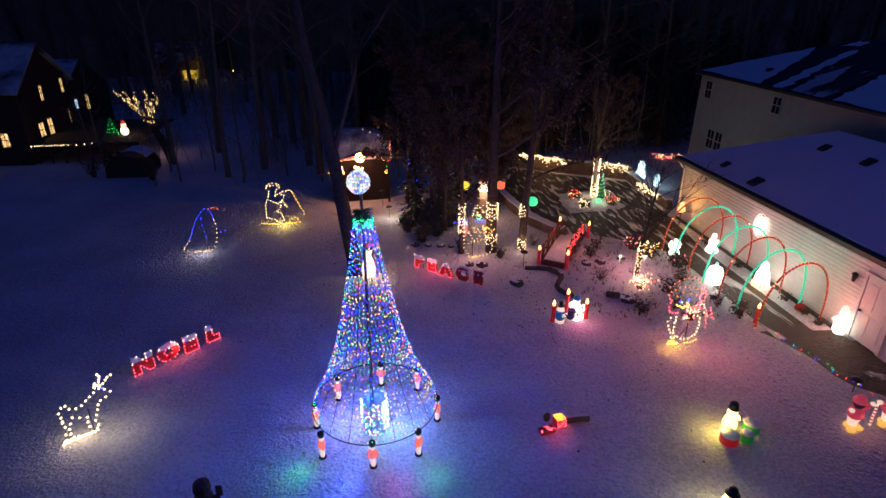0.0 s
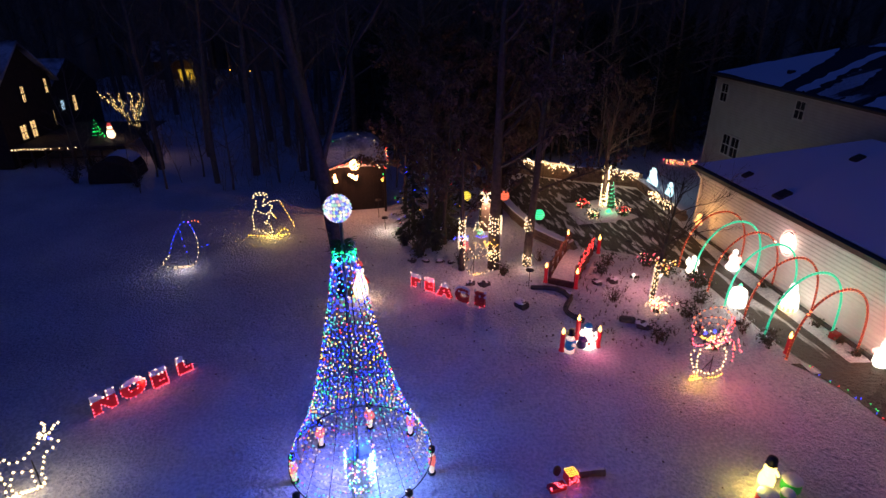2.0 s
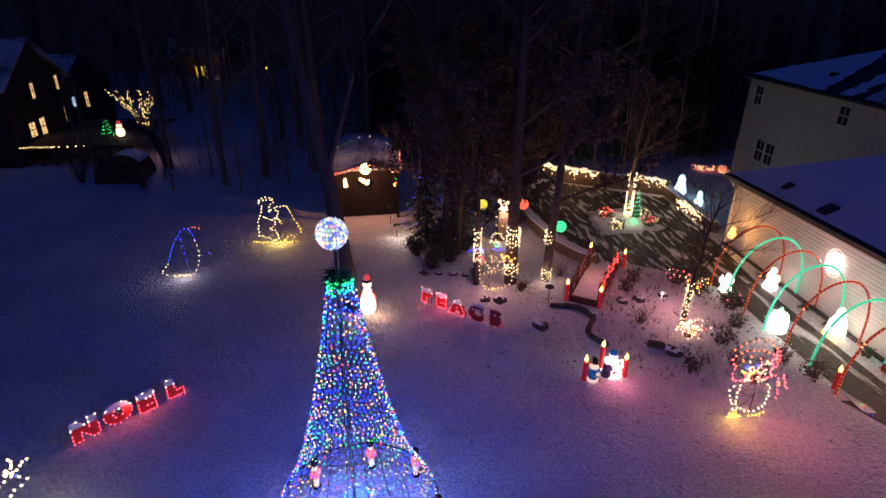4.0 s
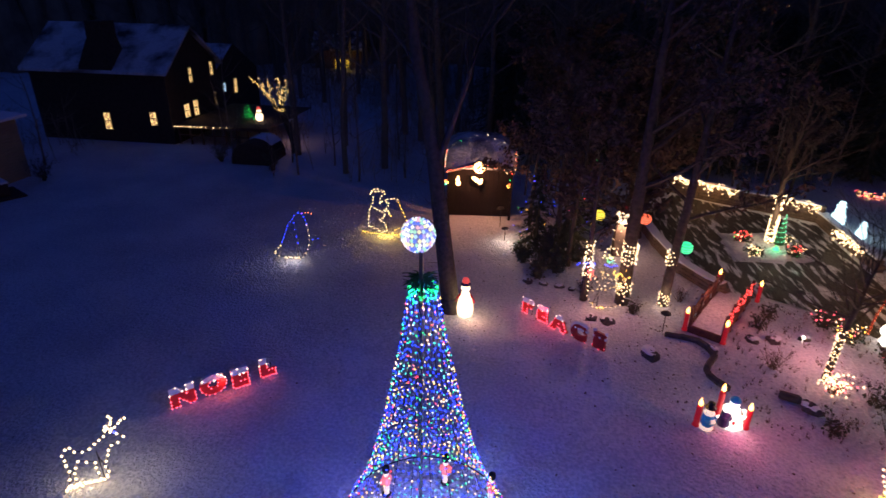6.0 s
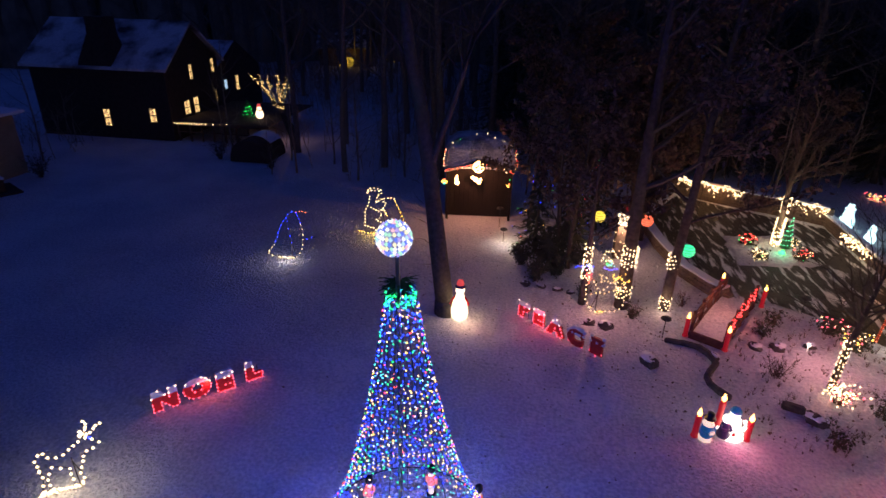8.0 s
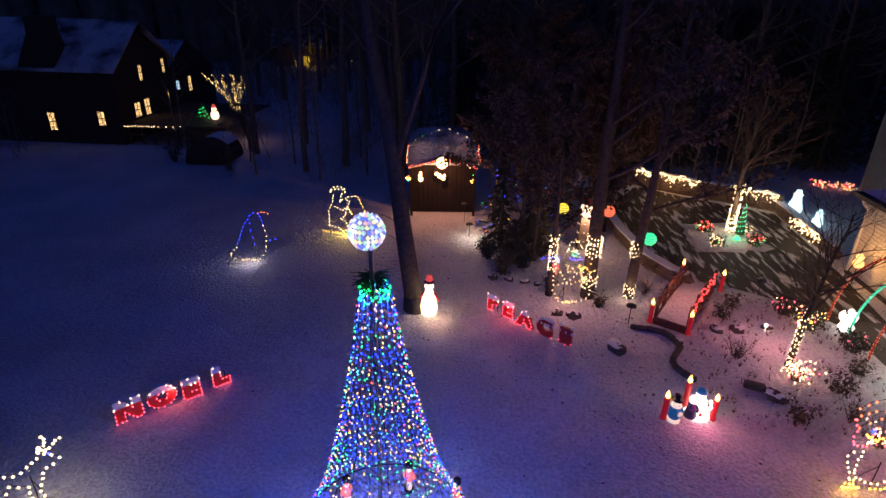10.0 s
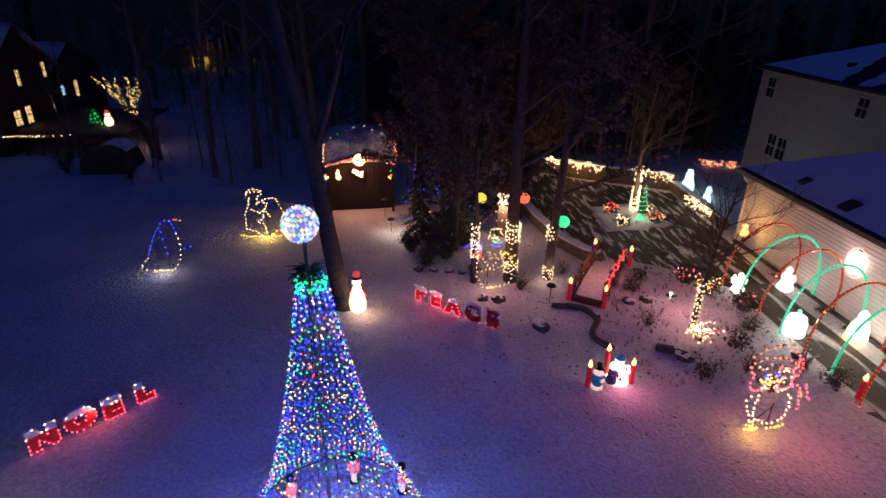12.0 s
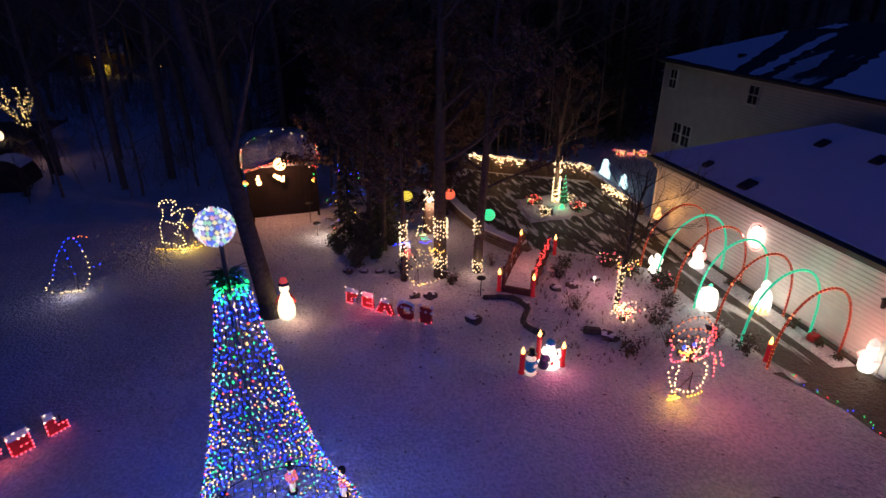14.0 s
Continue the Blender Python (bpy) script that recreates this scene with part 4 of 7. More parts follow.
# small tree wound with lamps on the island, and the wide bare one by the walk
t = bare_tree("tree", 31, 6.2, 0.12, "small bare tree with a lamp-wound trunk on the island", M["twig"], limbs=26, low=0.36, spread=0.42, twigs=9, x=10.65, y=26.4)
beads("light_string", helix(0.1, 1.25, 0.15, 12, 0.09, random.Random(2)), 0.036, M["b_white"], t)
beads("light_string", helix(1.4, 2.1, 0.14, 8, 0.09, random.Random(2)), 0.034, M["b_white"], t)
t = bare_tree("tree", 35, 4.3, 0.085, "low spreading bare tree with a lamp-wound trunk in the garden bed", M["bark"], limbs=26, low=0.34, spread=0.66, twigs=9, x=8.75, y=17.35)
beads("light_string", helix(0.05, 1.45, 0.085, 12, 0.075, random.Random(2)), 0.02, M["b_white"], t)

# understorey: dark conifers with lamps and clinging brown leaves
conifer("conifer", 1.45, 24.6, 41, 3.4, 0.95, "dark spruce with coloured lamps", "conifers by the shed", 46)
conifer("conifer", 2.9, 25.3, 42, 2.7, 0.8, "dark spruce with coloured lamps", "conifers by the shed", 30)
conifer("conifer", 3.9, 27.2, 43, 3.2, 0.8, "dark spruce with coloured lamps", "conifers by the shed", 22)
conifer("conifer", 1.9, 22.6, 44, 1.7, 0.6, "dark young yew beside the shed path", "conifers by the shed")
conifer("conifer", 2.4, 23.4, 45, 2.3, 0.7, "dark young yew beside the shed path", "conifers by the shed")
for i, (x, y, h) in enumerate(((2.2, 23.2, 6.5), (2.6, 22.9, 7.0), (2.4, 27.0, 8.0), (6.2, 29.0, 8.0), (1.2, 26.6, 8.0), (5.6, 26.0, 5.5), (5.3, 27.8, 6.0), (7.3, 33.2, 6.0), (14.2, 33.4, 5.0))):
    bare_tree("tree", 50 + i, h, 0.08, "understorey tree holding withered brown leaves", M["bark"], limbs=13, low=0.16, spread=0.4, twigs=5, x=x, y=y, leaves=4200)

for i, (x, y) in enumerate(((6.9, 30.9), (7.9, 33.0))):
    bare_tree("tree", 64 + i, 5.6, 0.08, "understorey tree with hanging clumps of withered leaves", M["bark"], limbs=18, low=0.2, spread=0.62, twigs=6, x=x, y=y, leaves=4200)
bare_tree("tree", 63, 6.0, 0.09, "low-branched tree holding withered brown leaves by the drive", M["bark"], limbs=18, low=0.14, spread=0.6, twigs=6, x=6.5, y=29.6, leaves=5200)

# the dark wood
rnd = random.Random(77)
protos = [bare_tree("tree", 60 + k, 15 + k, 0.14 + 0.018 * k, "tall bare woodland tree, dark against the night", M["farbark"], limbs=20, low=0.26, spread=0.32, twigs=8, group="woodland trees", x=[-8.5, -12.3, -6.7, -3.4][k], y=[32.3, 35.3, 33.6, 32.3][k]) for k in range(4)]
for x, y in ((-10.3, 38.0),):
    copy_thing(rnd.choice(protos), pose(x, y, -0.05, 0, 0, rnd.uniform(0, 360)))
spots = 0
while spots < 150:
    x, y = rnd.uniform(-34, 36), rnd.uniform(33, 85)
    if (-33 < x < -10 and y < 50) or (x > 15 and y < 36) or (5 < x < 16 and y < 34) or (-4 < x < 3 and y < 32):
        continue
    c = copy_thing(rnd.choice(protos), pose(x, y, -0.05, 0, 0, rnd.uniform(0, 360)))
    spots += 1
for x, y in ((-30, 31), (-34, 33)):
    copy_thing(protos[1], pose(x, y, -0.05, 0, 0, rnd.uniform(0, 360)))
for k in range(80):
    conifer_at = (rnd.uniform(-2, 34), rnd.uniform(36, 70))
    if k == 0:
        fir = conifer("conifer", *conifer_at, 90, 8.5, 2.0, "tall dark woodland fir", "woodland firs")
    else:
        copy_thing(fir, pose(*conifer_at, -0.05, 0, 0, rnd.uniform(0, 360)))

for x, y, s in ((8.2, 36.4, 0.7), (10.0, 37.6, 0.8), (11.6, 36.2, 0.6), (13.0, 38.4, 0.9), (14.8, 37.0, 0.75), (16.4, 38.6, 0.9), (12.2, 41.5, 1.0), (9.0, 41.0, 0.9), (6.4, 38.5, 0.8), (15.6, 42.5, 1.0), (4.5, 36.2, 0.6), (18.3, 40.5, 1.0)):
    c = copy_thing(fir, pose(x, y, -0.05, 0, 0, x * 77))
    c.scale = (s, s, s)

# thin saplings before the neighbour's house and along the wood's edge
rnd = random.Random(31)
sap = None
for x, y in ((-24.6, 30.4), (-16.6, 34.6), (-15.6, 33.9), (-12.0, 33.6), (-9.5, 33.5), (-7.4, 31.0), (-5.2, 32.0), (-4.3, 34.0), (-10.8, 31.4), (-3.2, 30.6), (1.0, 30.5), (2.5, 31.5), (-6.3, 35.5), (9.6, 33.6), (11.3, 33.0), (12.6, 32.2), (15.4, 34.6), (16.9, 35.2), (10.6, 34.8), (13.4, 34.6)):
    if sap is None:
        sap = bare_tree("sapling", 70, 6.0, 0.05, "thin bare sapling at the edge of the wood", M["farbark"], limbs=14, low=0.15, spread=0.34, twigs=5, group="saplings", x=x, y=y, crooked=0.08)
    else:
        c = copy_thing(sap, pose(x, y, -0.05, 0, 0, rnd.uniform(0, 360)))
        c.scale = (1, 1, rnd.uniform(0.7, 1.3))
# brush and thin stems through the wood
rnd = random.Random(57)
bm = bmesh.new()
count = 0
while count < 4400:
    x, y = (rnd.uniform(-36, 12), rnd.uniform(30, 74)) if count < 3400 else (rnd.uniform(3, 26), rnd.uniform(34, 60))
    near_yard = -24 < x < -8 and y < 46
    if (x > 4 and y < 34.2) or (x > 17 and y < 36) or (-4 < x < 3 and y < 31.5) or (x < -20 and 35 < y < 50) or (near_yard and (x < -15 or rnd.random() < 0.8)) or (y < 36 and rnd.random() < 0.6):
        continue
    h = rnd.uniform(0.8, 3.4)
    p = wander(rnd, (x, y, -0.1), (rnd.uniform(-0.25, 0.25), rnd.uniform(-0.25, 0.25), 1), h, 4, 0.16)
    tube(bm, p, 0.022, 3, r2=0.006)
    for _ in range(4):
        tube(bm, wander(rnd, p[rnd.randint(1, 3)], (rnd.uniform(-1, 1), rnd.uniform(-1, 1), rnd.uniform(0.1, 1)), h * 0.4, 2, 0.25), 0.011, 3, r2=0.004)
    count += 1
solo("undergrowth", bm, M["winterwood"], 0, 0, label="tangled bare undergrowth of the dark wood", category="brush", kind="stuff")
# neighbour's multi-stemmed tree with lamps in its crown
nt_ = thing("lit_tree", -12.5, 35.6, -0.1, 0, "multi-stemmed bare tree with warm lamps on its upper limbs", "tree")
rnd = random.Random(8)
pts = []
for k, (ex, ez, L) in enumerate(((-2.3, 4.35, 1.0), (-1.9, 4.1, 0.8), (-1.5, 4.0, 0.8), (-0.8, 4.1, 0.9), (-0.3, 4.25, 1.0), (0.02, 4.2, 0.8), (-0.55, 3.7, 0.5))):
    br = bmesh.new()
    p = [Vector((0.05 * k - 0.15, 0.06 * (k % 3), 0)), Vector((-0.4 + 0.05 * k, 0.05 * k, 1.1)), Vector((-0.85 + 0.04 * k, 0.08 * (k % 4), 2.3)), Vector((-0.95 + (ex + 0.95) * 0.35, 0.1, 2.3 + (ez - 2.3) * 0.4)), Vector((-0.95 + (ex + 0.95) * 0.75, 0.05, 2.3 + (ez - 2.3) * 0.75)), Vector((ex, rnd.uniform(-0.3, 0.3), ez))]
    tube(br, p, 0.075, 6, r2=0.014)
    pts += along(p[2:], 0.085, 0.07)
    for _ in range(4):
        q = wander(rnd, p[rnd.randint(3, 5)], (rnd.uniform(-0.6, 0.4), rnd.uniform(-0.5, 0.5), 0.8), 0.4 * L, 4, 0.2)
        tube(br, q, 0.016, 4, r2=0.005)
        if rnd.random() < 0.5:
            pts += along(q, 0.12, 0.04)
    part("stem", br, M["bark"], nt_)
beads("light_string", [p for p in pts if p.z > 2.45], 0.024, M["b_gold"], nt_)

# dense distant woods that close the view: thousands of narrow dark crowns
rnd = np.random.RandomState(4)
n = 2600
ang, dist = rnd.uniform(-1.25, 1.25, n), rnd.uniform(84, 130, n)
hgt, rad = rnd.uniform(9, 19, n), rnd.uniform(0.9, 2.4, n)
verts, faces = [], []
for a, d, h, r in zip(ang, dist, hgt, rad):
    cx, cy, s = d * math.sin(a), d * math.cos(a), len(verts)
    for k in range(5):
        t_ = 2 * math.pi * k / 5 + a * 7
        verts.append((cx + r * math.cos(t_), cy + r * math.sin(t_), -1.5 + h * 0.12 * (k % 2)))
    for k in range(5):
        t_ = 2 * math.pi * k / 5 + a * 7 + 0.5
        verts.append((cx + r * 0.62 * math.cos(t_), cy + r * 0.62 * math.sin(t_), h * (0.42 + 0.14 * ((k * 3) % 4) / 3)))
    verts.append((cx, cy, h))
    for k in range(5):
        m_ = (k + 1) % 5
        faces += [(s + k, s + m_, s + 5 + k), (s + m_, s + 5 + m_, s + 5 + k), (s + 5 + k, s + 5 + m_, s + 10)]
me = bpy.data.meshes.new("distant_woods")
me.from_pydata(verts, [], faces)
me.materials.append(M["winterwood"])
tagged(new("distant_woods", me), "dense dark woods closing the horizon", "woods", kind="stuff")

# ---- big light cone with ball ----
rnd = random.Random(11)
mt = thing("light_cone_tree", CX, CY, 0, 0, "tall cone of coloured lamp strings round a steel pole", "light tree")
H0, H1, R0 = 0.72, 5.25, 1.42
bm = bmesh.new()
tube(bm, [(0, -0.15, -0.1), (0, -0.15, 5.75)], 0.03, 8)
part("pole", bm, M["pole"], mt)
bm = bmesh.new()
tube(bm, [(R0 * math.cos(a) + 0.06, R0 * math.sin(a), H0) for a in np.linspace(0, 2 * math.pi, 49)[:-1]], 0.011, 6, closed=True)
part("ring", bm, M["wire"], mt, "black hoop")
def cone_lean(z):
    return 0.06 * min(1.0, (H1 - z) / 4.2)
def cone_radius(z):
    return float(np.interp(z, (0.72, 1.0, 1.5, 2.1, 3.0, 3.65, 4.4, 5.25), (1.42, 1.31, 1.05, 0.84, 0.595, 0.465, 0.315, 0.19)))
for s in range(18):
    a = 2 * math.pi * s / 18 + 0.1
    bm = bmesh.new()
    tube(bm, [(cone_radius(z) * math.cos(a) + cone_lean(z), cone_radius(z) * math.sin(a), z) for z in np.linspace(H0, H1, 9)], 0.005, 3)
    part("stay_wire", bm, M["wire"], mt, "thin dark stay")
cols = ["b_blue", "b_green", "b_blue", "b_yellow", "b_cool", "b_yellow", "b_cyan", "b_blue", "b_red", "b_teal", "b_blue", "b_gold", "b_white", "b_blue", "b_orange"]
bands = ["b_blue", "b_teal", "b_blue", "b_green", "b_blue", "b_yellow", "b_blue", "b_teal"]
for s in range(9):
    z, za = H0 + 0.04 + s * (4.95 - H0) / 9, H0 + 0.04 + (s + 1) * (4.95 - H0) / 9
    a, by, i = rnd.uniform(0, 6.28), {}, 0
    wire = []
    while z < za:
        r = cone_radius(z)
        turn_pitch = 0.118
        a += 0.09 / r
        z += turn_pitch * 0.09 / (2 * math.pi * r)
        sag = 0.022 * math.sin(a * 9 + s)
        p = Vector((r * math.cos(a) + cone_lean(z), r * math.sin(a), z + sag + rnd.uniform(-0.03, 0.03)))
        c = cols[(i * 7 + rnd.randint(0, 3)) % len(cols)] if rnd.random() < 0.62 else bands[int(z * 4.3) % len(bands)]
        by.setdefault(c, []).append(p)
        wire.append(p)
        i += 1
    bm = bmesh.new()
    tube(bm, wire, 0.0025, 3)
    st = part("light_string", bm, M["wire"], mt, "wire hung with coloured lamps")
    for c, pp in by.items():
        beads("lamp_string", pp, 0.0142, M[c], st)
# garland collar at the top
bm = bmesh.new()
for _ in range(120):
    a, z, s = rnd.uniform(0, 6.28), rnd.uniform(5.2, 5.42), rnd.uniform(0.1, 0.22)
    d = Vector((math.cos(a), math.sin(a), rnd.uniform(-0.35, 0.5)))
    p0 = Vector((0.05 * math.cos(a), 0.05 * math.sin(a) - 0.1, z))
    tube(bm, [p0, p0 + d * s * 0.5, p0 + d * s + Vector((0, 0, -0.04))], 0.014, 3, r2=0.004)
part("garland", bm, M["green"], mt, "green garland collar")
beads("lamp_string", [(rnd.uniform(0.15, 0.21) * math.cos(a), rnd.uniform(0.15, 0.21) * math.sin(a) - 0.03, rnd.uniform(5.0, 5.24)) for a in np.linspace(0, 60, 110)], 0.014, M["b_green"], mt)
# ball of lamps on the pole
bm = bmesh.new()
bmesh.ops.create_icosphere(bm, subdivisions=3, radius=0.205)
for v in bm.verts:
    v.co += Vector((-0.04, -0.15, 5.99))
ball = part("ball", bm, mat("lit_clear_plastic", (0.5, 0.5, 0.55), 0.3, emit=(0.4, 0.4, 0.9), strength=0.35), mt, "ball of clear cups with coloured lamps inside", True)
PASTEL = {nm: glow("cup_" + nm, c, k) for nm, c, k in (("white", (0.9, 0.92, 1.0), 1.3), ("rose", (1.0, 0.5, 0.6), 1.1), ("sky", (0.45, 0.7, 1.0), 1.2), ("lilac", (0.55, 0.42, 1.0), 1.0), ("cream", (1.0, 0.85, 0.5), 1.2), ("mint", (0.5, 1.0, 0.75), 0.9), ("blue", (0.12, 0.2, 1.0), 1.1))}
by = {}
for row in range(11):
    lat = -1.42 + 2.84 * row / 10
    n = max(3, round(26 * math.cos(lat)))
    for k in range(n):
        a = 2 * math.pi * (k + 0.5 * (row % 2) + rnd.uniform(-0.22, 0.22)) / n
        by.setdefault(rnd.choice(["white", "white", "rose", "sky", "lilac", "cream", "mint", "white", "blue"]), []).append((0.205 * math.cos(lat) * math.cos(a) - 0.04, 0.205 * math.cos(lat) * math.sin(a) - 0.15, 5.99 + 0.205 * math.sin(lat)))
for c, pp in by.items():
    beads("cup_string", pp, 0.029, PASTEL[c], ball)
# lamp-wound drum in the middle
drum = thing("lamp_drum", CX + 0.02, CY - 0.1, 0, 0, "drum of massed multicoloured lamps at the foot of the pole", "light ornament")
bm = bmesh.new()
lathe(bm, [(0.26, 0), (0.28, 0.1), (0.26, 0.85), (0.05, 0.95)], 14)
part("drum_frame", bm, mat("pale_mesh", (0.5, 0.52, 0.6), 0.6), drum)
by = {}
for _ in range(260):
    a, z = rnd.uniform(0, 6.28), rnd.uniform(0.03, 0.92)
    by.setdefault(rnd.choice(["b_cool", "b_cool", "b_pink", "b_blue", "b_cyan", "b_white", "b_green"]), []).append((0.3 * math.cos(a), 0.3 * math.sin(a), z))
for c, pp in by.items():
    beads("lamp_string", pp, 0.018, M[c], drum)


M["coatglow"] = glow("lit_red_coat_plastic", (1.0, 0.16, 0.1), 0.9)
def toy_soldier(x, y, turn):
    bm = bmesh.new()
    lathe(bm, [(0.085, 0), (0.09, 0.03), (0.06, 0.05)], 10, 2)
    lathe(bm, [(0.05, 0.05), (0.062, 0.26), (0.075, 0.28)], 10, 1)
    lathe(bm, [(0.075, 0.28), (0.085, 0.36), (0.08, 0.46), (0.04, 0.49)], 10, 0)
    lathe(bm, [(0.04, 0.49), (0.055, 0.53), (0.045, 0.58)], 10, 1)
    lathe(bm, [(0.056, 0.575), (0.075, 0.63), (0.07, 0.70), (0.03, 0.73)], 10, 2)
    for sx in (-1, 1):
        tube(bm, [(sx * 0.085, 0, 0.45), (sx * 0.1, -0.01, 0.36), (sx * 0.09, -0.03, 0.28)], 0.024, 6, 0)
    return solo("toy_soldier", bm, [M["coatglow"], M["softglow"], M["black"]], x, y, 0, turn, "red and white lit plastic toy soldier with a black hat", "figure", "soldiers round the light cone", smooth=True)


M["pinkred"] = mat("lit_red_coat", (0.6, 0.05, 0.05), 0.4, emit=(1.0, 0.10, 0.10), strength=0.6)
M["softglow"] = mat("lit_cream_plastic", (0.8, 0.7, 0.6), 0.4, emit=(1.0, 0.72, 0.55), strength=0.8)
sold = None
for x, y in ((-1.75, 10.12), (-1.49, 12.05), (-0.42, 12.5), (0.49, 12.2), (0.86, 11.0), (0.33, 9.95), (-0.66, 9.72), (-1.95, 11.1)):
    turn = math.degrees(math.atan2(y - CY, x - CX)) + 90
    if sold is None:
        sold = toy_soldier(x, y, turn)
    else:
        copy_thing(sold, pose(x, y, 0, 0, 0, turn))


# ---- light-line figures ----
def line_figure(name, x, y, turn, lines, label, category="light figure", r=0.025):
    """lines: (points in the upright plane, colour, step)."""
    root = thing(name, x, y, 0, turn, label, category)
    bm = bmesh.new()
    for pts, c, st in lines:
        tube(bm, flat(pts), 0.008, 4)
    xs = [p[0] for pts, c, st in lines for p in pts]
    xm = (min(xs) + max(xs)) / 2
    tube(bm, [(xm, 0.03, 0), (xm, 0.02, 0.7)], 0.012, 5)
    tube(bm, [(xm, 0.35, 0), (xm, 0.02, 0.6)], 0.01, 5)
    part("wire_frame", bm, M["wire"], root, "bent black rod")
    by = {}
    for pts, c, st in lines:
        by.setdefault(c, []).extend(along(flat(pts), st * 1.3, 0.015))
    for c, pp in by.items():
        beads("light_string", [p + Vector((0, -0.02, 0)) for p in pp], r, M[c], root)
    return root


line_figure("reindeer_light", -7.53, 11.19, 33, [
    ([(0.12, 0.6), (0.1, 0.85), (0.22, 1.02), (0.28, 0.86), (0.5, 0.78), (0.63, 0.92), (0.82, 1.06), (0.88, 1.24)], "b_white", 0.1),
    ([(0.88, 1.24), (0.96, 1.12), (1.12, 0.94), (0.98, 0.82), (0.87, 0.79), (0.79, 0.58), (0.71, 0.32), (0.74, 0.16), (0.62, 0.04)], "b_white", 0.1),
    ([(0.12, 0.6), (0.12, 0.35), (0.04, 0.06)], "b_white", 0.13),
    ([(0.16, 0.08), (0.2, 0.42), (0.3, 0.62), (0.45, 0.56), (0.58, 0.48), (0.55, 0.3), (0.57, 0.06)], "b_white", 0.11),
    ([(0.92, 1.2), (0.99, 1.32), (1.0, 1.43), (0.94, 1.53)], "b_white", 0.06), ([(0.96, 1.18), (1.1, 1.25), (1.2, 1.35), (1.25, 1.28)], "b_white", 0.06),
    ([(0.88, 1.24), (0.85, 1.16), (0.93, 1.1)], "b_white", 0.07), ([(0.99, 1.08), (1.01, 1.07)], "b_blue", 0.05),
    ([(0.0, 0.03), (0.2, 0.05), (0.45, 0.05), (0.72, 0.06)], "b_white", 0.04), ([(0.04, 0.08), (0.3, 0.11)], "b_white", 0.05)], "white reindeer outline of lamps on bent wire in the snow", r=0.03)
line_figure("penguin_light", -7.3, 21.7, 0, [
    ([(0.42, 1.8), (0.28, 1.66), (0.05, 1.35), (-0.17, 0.85), (-0.3, 0.55)], "b_blue", 0.13),
    ([(0.42, 1.8), (0.6, 1.78), (0.66, 1.6), (0.72, 1.38)], "b_blue", 0.11),
    ([(0.58, 1.78), (0.75, 1.84), (0.93, 1.79)], "b_orange", 0.09),
    ([(0.72, 1.36), (0.78, 0.9), (0.67, 0.35), (0.45, 0.06)], "b_white", 0.15),
    ([(-0.32, 0.5), (-0.62, 0.16), (-0.27, 0.05)], "b_white", 0.13),
    ([(0.25, 1.4), (0.25, 1.0), (0.36, 0.5)], "b_blue", 0.2), ([(0.9, 0.82), (1.2, 0.92)], "b_blue", 0.16),
    ([(-0.2, 0.03), (0.4, 0.05)], "b_white", 0.05)], "penguin outline of blue, white and orange lamps on wire", r=0.021)
line_figure("bell_ringer_light", -4.5, 24.5, 0, [
    ([(-0.65, 0.3), (-0.64, 0.9), (-0.46, 1.3), (-0.42, 1.55), (-0.54, 1.7), (-0.4, 1.86), (-0.2, 1.9), (0.0, 1.86), (0.06, 1.72), (-0.1, 1.58), (-0.18, 1.3)], "b_white", 0.11),
    ([(-0.5, 1.74), (-0.2, 1.8), (0.05, 1.74)], "b_white", 0.12),
    ([(-0.18, 1.3), (0.14, 1.5), (0.48, 1.55), (0.58, 1.4)], "b_white", 0.1), ([(-0.4, 1.1), (-0.1, 0.95), (0.1, 1.1), (0.2, 0.85)], "b_white", 0.09),
    ([(-0.65, 0.3), (-0.3, 0.22), (-0.1, 0.08), (0.1, 0.2), (0.0, 0.5), (-0.2, 0.6), (0.0, 0.75), (0.05, 1.0), (0.2, 1.3), (0.05, 1.4)], "b_white", 0.09),
    ([(0.58, 1.4), (0.8, 0.85), (1.02, 0.48), (0.95, 0.4)], "b_yellow", 0.12), ([(0.2, 0.9), (0.3, 0.75)], "b_yellow", 0.1),
    ([(-0.9, 0.06), (-0.5, 0.02), (0.0, 0.0), (0.75, 0.04)], "b_yellow", 0.09), ([(0.35, 0.1), (0.5, 0.3), (0.75, 0.2)], "b_yellow", 0.12)], "tall-hatted figure outline of white lamps over an amber base line", r=0.025)
bk = line_figure("basket_light", 2.97, 19.88, 16, [
    ([(-0.05, 1.12), (-0.07, 0.8), (-0.04, 0.5), (0.14, 0.1), (0.4, 0.03), (0.65, 0.03), (1.05, 0.04), (1.18, 0.25), (1.13, 0.58), (1.16, 0.95)], "b_white", 0.12),
    ([(0.13, 1.06), (0.25, 0.86), (0.4, 0.7), (0.55, 0.84), (0.66, 1.0), (0.9, 0.96)], "b_white", 0.11),
    ([(0.1, 0.65), (0.3, 0.72), (0.5, 0.62), (0.75, 0.75), (0.95, 0.6)], "b_gold", 0.12),
    ([(0.28, 1.76), (0.38, 2.02), (0.62, 2.04), (0.74, 1.8)], "b_white", 0.07),
    ([(-0.5, 1.58), (-0.3, 1.6), (0.1, 1.55)], "b_blue", 0.07), ([(0.4, 1.5), (0.6, 1.44), (0.8, 1.46)], "b_blue", 0.06),
    ([(0.35, 0.03), (0.55, 0.03)], "b_yellow", 0.05), ([(0.15, 0.2), (0.3, 0.22)], "b_yellow", 0.12)], "basket outline of warm lamps heaped with coloured lamps", r=0.021)
rnd = random.Random(19)
